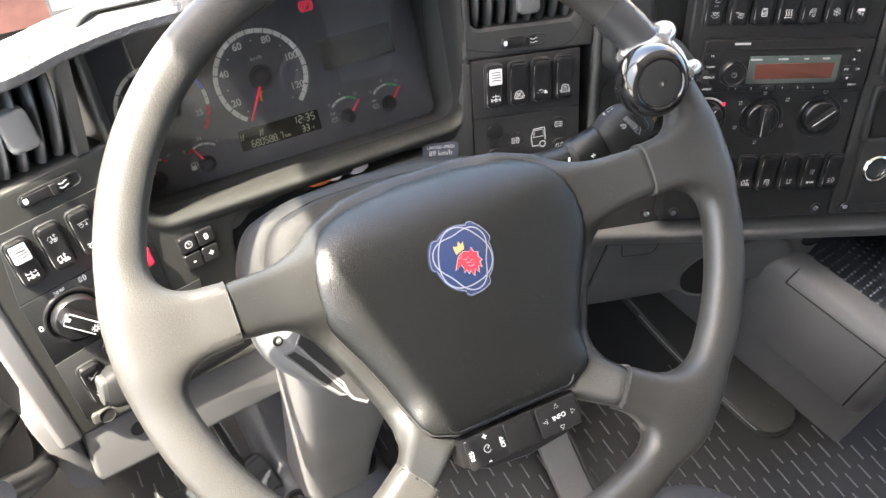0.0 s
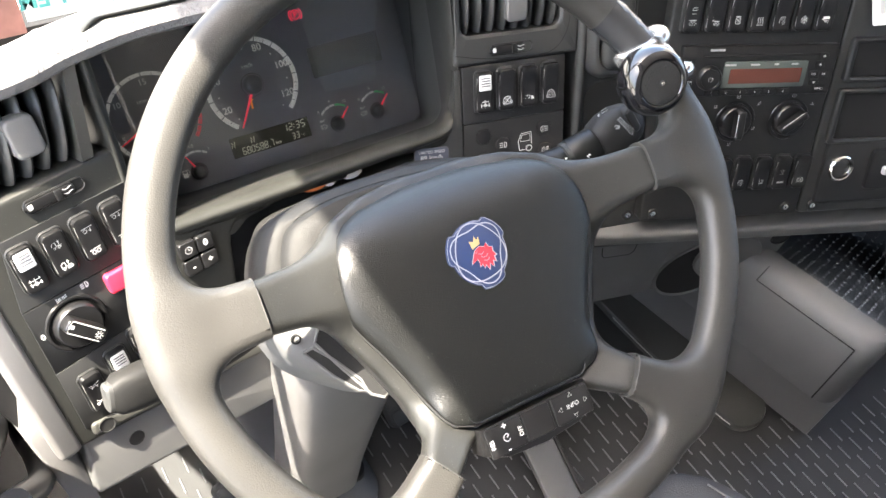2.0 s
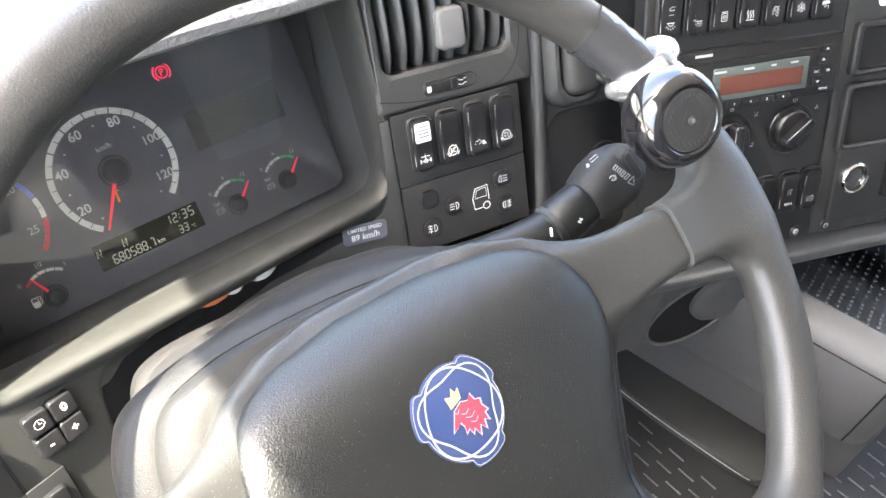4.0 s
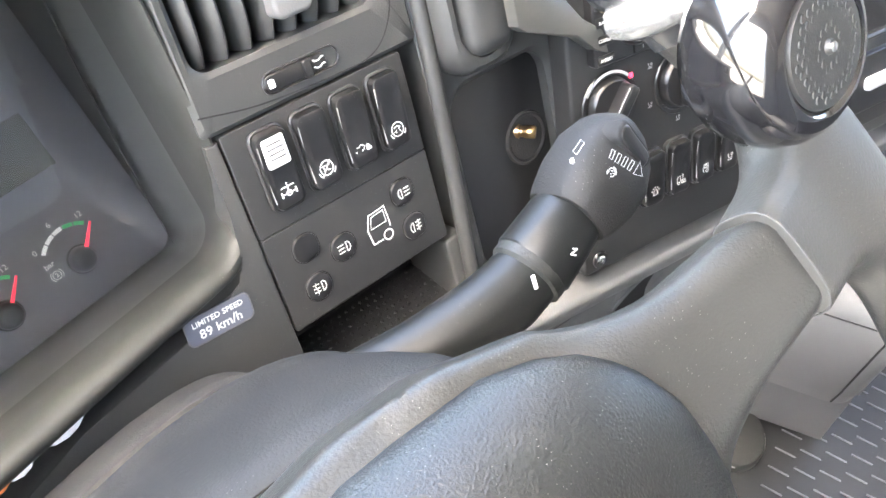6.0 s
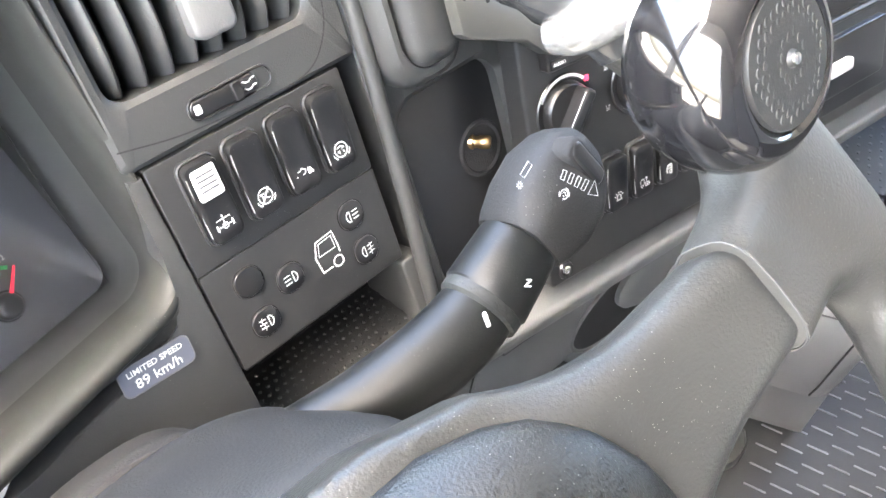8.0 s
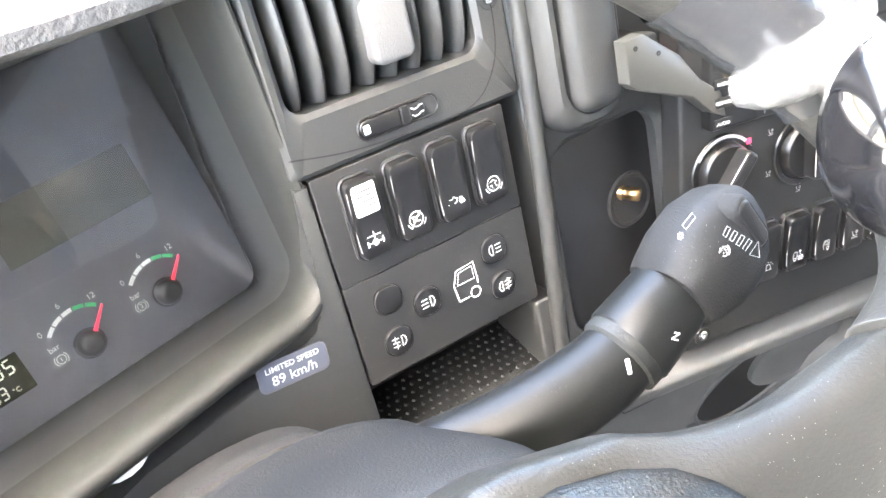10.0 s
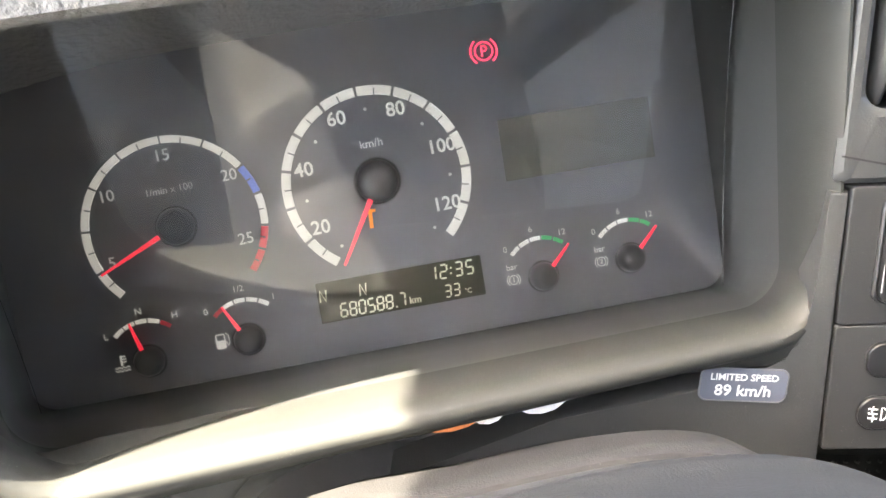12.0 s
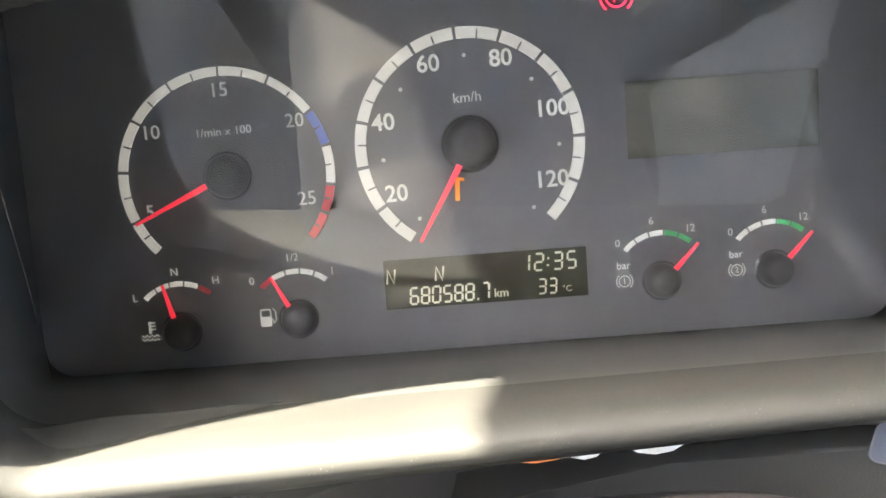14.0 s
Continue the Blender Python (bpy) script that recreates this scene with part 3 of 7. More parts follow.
loft(bm, [[(x, y, z) for y, z in GLASS] + [(x, y, z - 0.0015) for y, z in GLASS[::-1]] for x in (-0.204, 0.196)])
glass = part("cover_glass", bm, M_GLASS, cluster, "clear curved cover glass that leans out at its top")
glass.visible_shadow = False


W = M_WHITE
dash_mid = thing("switch_panel", ROCKER, "dark dash panel with air vent and four rocker switches", "dashboard panel", kind="structure")
bm = bmesh.new()
frame_ring(bm, (-0.0885, 0.066, 0.0735, 0.22), (-0.079, 0.043, 0.1065, 0.185), 0.004, 0.010, -0.03, 0.0, 0.003)
part("upper_plate", bm, M_DASH, dash_mid, "soft dark plate round the vent")
bm = bmesh.new()
stroke(bm, bend([(-0.087, 0.0868), (-0.050, 0.0795), (0.000, 0.0765), (0.030, 0.078), (0.047, 0.092), (0.0545, 0.115), (0.055, 0.16)], 6), 0.0009, 0.0001)
part("groove", bm, M_DARK, dash_mid)


def vent(m, x0, x1, y0, y1, slats, tab_x, tab_y, label, skew=0.0):
    """An air vent: a dark throat, upright rounded slats and a grey thumb tab."""
    v = thing("air_vent", m, label, "air vent", "dash air vents")
    part("throat", slab(x1 - x0 + 0.01, y1 - y0 + 0.01, 0.002, 0.004, 0.0005, (x0 + x1) / 2, (y0 + y1) / 2, -0.032), M_DARK, v)
    for k in range(slats):
        x = x0 + (x1 - x0) * (k + 0.5) / slats
        bm = bmesh.new()
        loops = []
        for f in range(9):
            y = y0 + (y1 - y0) * f / 8
            dip = 0.010 * abs(2 * f / 8 - 1) ** 3
            xx = x + skew * (y - y0)
            loops.append([(xx + 0.0042 * math.cos(t) + 0.002 * math.sin(t), y, -0.0125 - dip + 0.0115 * math.sin(t)) for t in [2 * math.pi * j / 12 for j in range(12)]])
        loft(bm, loops)
        part("slat", bm, M_DASH, v, "rounded black slat")
    part("tab", slab(0.0255, 0.0360, 0.016, 0.006, 0.003, tab_x, tab_y, -0.010), M_GREY, v, "grey thumb tab")
    return v


vent(ROCKER, -0.079, 0.043, 0.107, 0.188, 8, -0.0130, 0.1360, "black dash air vent with upright slats and a grey tab")


def slider(m, x, y, w, h, label):
    s = thing("vent_slider", m @ pose(x, y, 0), label, "switch", "vent sliders")
    bm = bmesh.new()
    frame_ring(bm, (-w / 2, w / 2, -h / 2, h / 2), (-w / 2 + 0.0012, w / 2 - 0.0012, -h / 2 + 0.0012, h / 2 - 0.0012), h / 2.2, h / 2.6, -0.004, 0.0016, 0.0006)
    part("surround", bm, M_BLACK, s)
    part("channel", slab(w - 0.002, h - 0.002, 0.003, h / 2.6, 0.0005, 0, 0, -0.005), M_DARK, s)
    part("rocker", slab(w * 0.80, h - 0.003, 0.0050, h / 2.8, 0.0015, -w * 0.08, 0, -0.003), M_BLACK, s, "black sliding rocker")
    part("thumb", slab(w * 0.11, h - 0.003, 0.0030, 0.0015, 0.001, 0.003, 0, 0.0015), M_BLACK, s)
    bm = bmesh.new()
    slab(0.0040, 0.0050, 0.0004, 0.001, 0.0002, -w * 0.40, 0, 0.0020, bm)
    part("white_dot", bm, W, s, "white printed mark")
    bm = bmesh.new()
    for k in (-1, 1):
        stroke(bm, [(0.0075 + 0.0020 * j, 0.0020 * k + 0.0006 * (-1) ** (j // 2 + (j % 2))) for j in range(5)], 0.0008, 0.0021)
    part("airflow_sign", bm, W, s, "white printed airflow sign")
    return s


slider(ROCKER, -0.0190, 0.0880, 0.0530, 0.0135, "black sliding vent switch with airflow sign")
part("back_plate", slab(0.130, 0.068, 0.012, 0.002, 0.0008, -0.015, 0.0385, -0.0125), M_PLATE, dash_mid, "black switch plate")
part("button_plate", slab(0.130, 0.068, 0.012, 0.002, 0.0008, -0.015, -0.0300, -0.0125), M_PLATE, dash_mid, "black button plate with small lamps")
part("side_plate", prism([(-0.081, 0.070), (-0.081, -0.130), (-0.300, -0.200), (-0.300, -0.078), (-0.215, -0.044), (-0.150, -0.029), (-0.118, -0.022), (-0.100, -0.012), (-0.092, 0.006), (-0.0895, 0.030), (-0.0885, 0.070)], -0.030, -0.001, edge=0.002), M_DASH, dash_mid, "soft dark plate beside and below the dials")


def rocker(x, y, w, h, parent_m, label, group):
    sw = thing("rocker_switch", parent_m @ pose(x, y, 0), label, "switch", group)
    sw["half_height"] = h / 2
    bm = bmesh.new()
    frame_ring(bm, (-w / 2 - 0.0016, w / 2 + 0.0016, -h / 2 - 0.0016, h / 2 + 0.0016), (-w / 2 + 0.0002, w / 2 - 0.0002, -h / 2 + 0.0002, h / 2 - 0.0002), 0.006, 0.005, -0.002, 0.0022, 0.0008)
    part("surround", bm, M_PLATE, sw)
    bm = bmesh.new()
    loops = []
    for inset, z in ((0, -0.001), (0, 0.003), (0.0006, 0.0046), (0.0020, 0.0054), (0.0045, 0.0056), (0.0072, 0.0056), (0.0095, 0.0056)):
        loops.append([(px, py, z + (0.0022 * (py / (h / 2)) ** 2 if z > 0 else 0) + (0.0014 * py / (h / 2) if z > 0 else 0)) for px, py in ring_points(-w / 2 + inset, w / 2 - inset, -h / 2 + inset * (1.0 if inset < 0.003 else 1.9), h / 2 - inset * (1.0 if inset < 0.003 else 1.9), max(0.005 - inset, 0.0005), 5)])
    loft(bm, loops)
    part("rocker", bm, M_BLACK, sw, "glossy black rocker")
    # A thin pale line along the rocker's left edge.
    bm = bmesh.new()
    tube([(-w / 2 + 0.0006, -h / 2 + 0.006, 0.0050), (-w / 2 + 0.0008, 0, 0.0050), (-w / 2 + 0.0006, h / 2 - 0.006, 0.0070)], 0.00042, 6, bm)
    part("edge_line", bm, M_EDGE, sw, "pale line along the edge")
    return sw


SW_X = (-0.0545, -0.0265, 0.0015, 0.0295)
SWITCHES = []
for k, x in enumerate(SW_X):
    SWITCHES.append(rocker(x, 0.0415, 0.0205, 0.0490, ROCKER, ("black rocker switch with a white lock tab and axle sign", "black rocker switch with a traction sign", "black rocker switch with an exhaust sign", "black rocker switch with a hill hold sign")[k], "dash rocker switches"))


def lock_tab(sw, y, w=0.0150, h=0.0190):
    tab = part("lock_tab", slab(w, h, 0.0030, 0.002, 0.001, 0.0, y, 0.0055), M_WHITE, sw, "white ribbed lock tab")
    for k in range(4):
        part("rib", slab(w * 0.72, 0.0010, 0.0006, 0.0004, 0.0002, 0.0, y + h * 0.27 - 0.0030 * k, 0.0084, None, 2), M_GREYMARK, tab)


lock_tab(SWITCHES[0], 0.0125)

# Small lamp buttons and the cab sign.
for k, (x, y) in enumerate(((-0.0550, -0.0140), (-0.0305, -0.0275), (0.0230, -0.0150), (0.0250, -0.0425), (-0.0555, -0.0430))):
    b = thing("push_button", ROCKER @ pose(x, y, 0), "small black round-cornered lamp push button", "button", "lamp push buttons")
    part("cap", slab(0.0180, 0.0180, 0.0022, 0.0075, 0.0009, 0, 0, -0.001), M_BLACK, b)
    bm = bmesh.new()
    frame_ring(bm, (-0.0098, 0.0098, -0.0098, 0.0098), (-0.0092, 0.0092, -0.0092, 0.0092), 0.0083, 0.0078, -0.001, 0.0002, 0.0002)
    part("groove", bm, M_DARK, b)
    if k:
        bm = bmesh.new()
        s = -1 if k in (1, 4) else 1
        flip = 1 if k in (2, 3) else -1
        lamp = arc(-0.0022 * flip, 0, 0.0030, 90, 270, 8, 0.0038)
        lamp = [(px if flip > 0 else -px - 0.0044 * 0 , py) for px, py in arc(-0.0015, 0, 0.0028, 90, 270, 8, 0.0036)] if flip > 0 else [(-px, py) for px, py in arc(-0.0015, 0, 0.0028, 90, 270, 8, 0.0036)]
        stroke(bm, lamp, 0.0007, 0.0013, closed=True)
        for j in range(3):
            yy = -0.0026 + 0.0026 * j
            stroke(bm, [(0.0004 * flip, yy), (0.0050 * flip, yy + (0.0 if k in (1, 2) else 0.0006))], 0.0008, 0.0013)
        if k in (3, 4):
            stroke(bm, [(0.0026 * flip, -0.0044), (0.0022 * flip, -0.0014), (0.0032 * flip, 0.0014), (0.0026 * flip, 0.0044)], 0.0006, 0.0013)
        part("symbol", bm, W, b, "white printed lamp sign")
bm = bmesh.new()
stroke(bm, [(-0.0090, -0.0385), (-0.0105, -0.0270), (-0.0070, -0.0175), (0.0062, -0.0165), (0.0070, -0.0280), (0.0068, -0.0320)], 0.0010, 0.0)
stroke(bm, [(-0.0090, -0.0385), (-0.0010, -0.0385)], 0.0010, 0.0)
stroke(bm, [(-0.0080, -0.0275), (-0.0055, -0.0195), (0.0045, -0.0187), (0.0048, -0.0275)], 0.0008, 0.0, closed=True)
stroke(bm, circle(0.0038, -0.0372, 0.0036), 0.0011, 0.0, closed=True)
part("cab_sign", bm, W, dash_mid, "white printed lorry cab sign")

# ---- radio stack ----
stack = thing("centre_stack", STACK, "black centre stack angled to the driver", "dashboard panel", kind="structure")
part("stack_plate", slab(0.226, 0.345, 0.02, 0.006, 0.003, -0.037, 0.0275, -0.022), M_PLATE, stack, "black plate that carries radio and switches")
part("wing_plate", slab(0.36, 0.345, 0.02, 0.006, 0.003, 0.259, 0.0275, -0.024), M_DASH, stack, "dark plate with open shelves")
radio = thing("radio", STACK @ pose(-0.031, 0.059, 0), "black car radio with an amber display", "radio")

# ---- lower dash ----
LOWER = facing((0.50, 0.68, 0.30), (-0.4, -0.9, -0.05))
solid("lower_dash", prism([(-0.300, -0.125), (-0.086, -0.107), (0.004, -0.084), (0.030, -0.090), (0.085, -0.100), (0.130, -0.096), (0.154, -0.082), (0.175, -0.053), (0.191, -0.018), (0.195, 0.029), (0.190, 0.085), (0.188, 0.100), (-0.300, 0.100)], -0.02, 0.0, edge=0.003), M_GREY, LOWER, "grey moulded lower dash below the switches", "dashboard panel", kind="structure")
solid("dash_strip", slab(0.92, 0.022, 0.05, 0.01, 0.006, 0.110, 0.085, -0.02), M_GREY, LOWER, "grey rounded strip along the dash edge", "trim", kind="structure")

# ---- driver side switch panel ----
side = thing("side_switch_panel", SIDE, "olive grey side panel with black switch plates", "dashboard panel", kind="structure")

# ---- steering wheel ----
wheel = thing("steering_wheel", WHEEL, "worn grey leather lorry steering wheel with dark airbag cover", "steering wheel")
RIM_R, RIM_T, RIM_Z = 0.2384, 0.0163, 0.0


def blade(rows, n=24):
    """A solid through rounded cross-sections: rows of centre, half width vector, half depth."""
    bm, loops = bmesh.new(), []
    for c, h, d in rows:
        c, h = Vector(c), Vector(h)
        loops.append([c + h * math.copysign(abs(math.cos(t)) ** 0.7, math.cos(t)) + Vector((0, 0, d)) * math.copysign(abs(math.sin(t)) ** 0.7, math.sin(t)) for t in [2 * math.pi * j / n for j in range(n)]])
    return loft(bm, loops)


def blend(a, b, k):
    """Two distance fields joined with a fillet of about k."""
    h = np.clip(0.5 + 0.5 * (b - a) / k, 0, 1)
    return b * (1 - h) + a * h - k * h * (1 - h)


def bar_field(x, y, z, p, q, wide0, wide1, thick, z0=0.0, z1=0.0, edge=0.009):
    """Distance to a flat round-edged bar from p to q, wide0 to wide1 half wide, at heights z0 to z1."""
    (px, py), (qx, qy) = p, q
    long = math.hypot(qx - px, qy - py)
    ux, uy = (qx - px) / long, (qy - py) / long
    a = (x - px) * ux + (y - py) * uy
    f = np.clip(a / long, 0, 1)
    across = np.abs((y - py) * ux - (x - px) * uy) - (wide0 + (wide1 - wide0) * f) + edge
    along = np.abs(a - long / 2) - long / 2 + edge
    up = np.abs(z - (z0 + (z1 - z0) * f)) - thick + edge
    out = np.sqrt(np.maximum(across, 0) ** 2 + np.maximum(along, 0) ** 2 + np.maximum(up, 0) ** 2)
    return out + np.minimum(np.maximum(np.maximum(across, along), up), 0) - edge


def skin(field, x0, x1, y0, y1, z0, z1, step):
    """A mesh over the zero level of a distance field, its corners pulled onto the level."""
    xs, ys, zs = (np.arange(a, b + step, step) for a, b in ((x0, x1), (y0, y1), (z0, z1)))
    g = np.stack(np.meshgrid(xs, ys, zs, indexing="ij"), -1)
    d = field(g[..., 0], g[..., 1], g[..., 2])
    ins = d < 0
    nx, ny, nz = (n - 1 for n in d.shape)
    corners = [(i, j, k) for i in (0, 1) for j in (0, 1) for k in (0, 1)]
    count = sum(ins[i:i + nx, j:j + ny, k:k + nz].astype(int) for i, j, k in corners)
    cell = (count > 0) & (count < 8)
    number = -np.ones(cell.shape, int)
    number[cell] = np.arange(cell.sum())
    at = np.argwhere(cell)
    p = np.stack([xs[at[:, 0]], ys[at[:, 1]], zs[at[:, 2]]], -1) + step / 2
    e = step * 0.05
    for _ in range(5):
        v = field(p[:, 0], p[:, 1], p[:, 2])
        grad = np.stack([field(p[:, 0] + e * (n == 0), p[:, 1] + e * (n == 1), p[:, 2] + e * (n == 2)) - v for n in range(3)], -1) / e
        move = -v[:, None] * grad / np.maximum((grad ** 2).sum(-1, keepdims=True), 0.05)
        p += np.clip(move, -0.6 * step, 0.6 * step) * 0.8
    faces = []
    for axis in range(3):
        a, b = (n for n in range(3) if n != axis)
        cut = np.diff(ins.astype(int), axis=axis)
        for i in np.argwhere(cut != 0):
            if 0 < i[a] < d.shape[a] - 1 and 0 < i[b] < d.shape[b] - 1:
                quad = []
                for da, db in ((-1, -1), (0, -1), (0, 0), (-1, 0)):
                    j = i.copy()
                    j[a] += da
                    j[b] += db
                    quad.append(int(number[tuple(j)]))
                faces.append(quad)
    me = bpy.data.meshes.new("skin")
    me.from_pydata(p.tolist(), [], faces)
    bm = bmesh.new()
    bm.from_mesh(me)
    bpy.data.meshes.remove(me)
    return bm


SEAM_X, LOW_IN, LOW_OUT = 0.1735, (0.0890, -0.1510), (0.1480, -0.1950)
LOW_WAY = (Vector(LOW_OUT) - Vector(LOW_IN)).normalized()


def leather(x, y, z):
    """The rim with the flared roots of its four spokes, up to the seams."""
    ring = np.sqrt((np.sqrt(x * x + y * y) - RIM_R) ** 2 * 0.94 + z * z) - RIM_T
    ax = np.abs(x)
    up = bar_field(ax, y, z, (0.150, 0.0055), (0.236, 0.0055), 0.0205, 0.0255, 0.0135, 0.0005, 0.0)
    low = bar_field(ax, y, z, (LOW_IN[0] - 0.03 * LOW_WAY.x, LOW_IN[1] - 0.03 * LOW_WAY.y), LOW_OUT, 0.0165, 0.0215, 0.0130, -0.0005, 0.0)
    whole = -blend(-blend(blend(ring, up, 0.030), low, 0.032), 0.0168 - np.abs(z), 0.006)
    ends = np.minimum(SEAM_X - ax + 0 * z, 9)
    ends = np.where(y < -0.09, -((ax - LOW_IN[0]) * LOW_WAY.x + (y - LOW_IN[1]) * LOW_WAY.y), ends)
    ends = np.where((x * x + y * y > 0.203 ** 2) | (y > 0.085), -1.0, ends)
    return np.maximum(whole, ends)


part("rim", skin(leather, -0.262, 0.262, -0.262, 0.262, -0.0240, 0.0240, 0.0031), M_RIM, wheel, "worn warm grey leather rim with flared spoke roots")


def pad_half(y):
    """Half width of the airbag cover at height y."""
    keys = ((0.058, 0.026), (0.0555, 0.058), (0.048, 0.082), (0.038, 0.098), (0.024, 0.107), (0.004, 0.1112), (-0.014, 0.1135), (-0.028, 0.1125), (-0.042, 0.106), (-0.060, 0.0965), (-0.080, 0.0875), (-0.100, 0.0800), (-0.118, 0.0745), (-0.127, 0.0690), (-0.133, 0.0580), (-0.1355, 0.0480))
    for (a, p), (b, q) in zip(keys, keys[1:]):
        if a >= y >= b:
            return p + (q - p) * (a - y) / (a - b)
    return 0.048


def brow(y, x=0.0):
    """How far the top of the hub falls back, towards its upper edge."""
    return 0.017 * min(1, max(0, (y - 0.014) / 0.046)) ** 1.5 * (1 - 0.7 * min(1, max(0, (abs(x) - 0.045) / 0.05)))


side_pts = [(pad_half(0.058 - 0.1935 * k / 26), 0.058 - 0.1935 * k / 26) for k in range(27)]
outline = [(x, y) for x, y in side_pts] + [(-x, y) for x, y in side_pts[::-1]]


def cover_z(x, y, z):
    """The cover's own height: it keeps flat towards its lower edge and rolls off at its upper one."""
    return z * (1 - 0.72 * min(1, max(0, (-0.100 - y) / 0.018))) * (1 - 0.55 * max(0, 1 - abs(y - 0.004) / 0.040)) - brow(y, x) - 0.0050 * glide((y - 0.022) / 0.030) * min(1, max(0, -z / 0.0172))


bm = bmesh.new()
rows = []
for f, z in ((1.0, -0.040), (1.0, -0.0172), (0.996, -0.0148), (0.988, -0.0130), (0.975, -0.0112), (0.955, -0.0092), (0.925, -0.0072), (0.895, -0.0058), (0.862, -0.0047), (0.82, -0.0036), (0.72, -0.0024), (0.58, -0.0014), (0.45, -0.0008), (0.2, -0.0002)):
    rows.append([(x * f, -0.038 + (y + 0.038) * f, cover_z(x * f, -0.038 + (y + 0.038) * f, z)) for x, y in outline])
loft(bm, rows)
part("airbag_cover", bm, M_HUB, wheel, "dark domed airbag cover")
bm = bmesh.new()
loft(bm, [[(x * f, -0.038 + (y + 0.038) * f, cover_z(x, y, z) - d) for x, y in outline] for f, z, d in ((1.014, -0.040, 0.0), (1.014, -0.0172, 0.0012), (0.99, -0.0172, 0.0012))], cap0=False, cap1=False)
part("cover_seam", bm, M_DARK, wheel, "dark gap round the airbag cover")


def carrier(x, y, z):
    """The dark grained carrier round the airbag cover, with the inner ends of the four spokes."""
    ax = np.abs(x)
    half = np.interp(y, [-0.150, -0.140, -0.125, -0.100, -0.060, -0.028, 0.004, 0.030, 0.048, 0.060, 0.068], [0.030, 0.062, 0.0860, 0.0930, 0.1100, 0.1260, 0.1240, 0.1160, 0.0990, 0.0700, 0.020])
    drop = 0.017 * np.clip((y - 0.014) / 0.046, 0, 1) ** 1.5 * (1 - 0.7 * np.clip((ax - 0.045) / 0.05, 0, 1))
    body = -blend(-np.maximum((ax - half) * 0.85, np.maximum(y - 0.066, -0.146 - y)), 0.0150 - np.abs(z + 0.0355 + drop), 0.010)
    up = bar_field(ax, y, z, (0.094, 0.003), (SEAM_X + 0.006, 0.0055), 0.0270, 0.0196, 0.0128, -0.0315, 0.0005)
    low = bar_field(ax, y, z, (0.060, -0.128), (LOW_IN[0] + 0.006 * LOW_WAY.x, LOW_IN[1] + 0.006 * LOW_WAY.y), 0.0210, 0.0158, 0.0122, -0.0260, -0.0006)
    return blend(blend(body, up, 0.024), low, 0.020)


part("spoke_carrier", skin(carrier, -0.190, 0.190, -0.185, 0.085, -0.075, 0.020, 0.0031), M_SPOKE, wheel, "scuffed dark spokes and carrier round the cover")


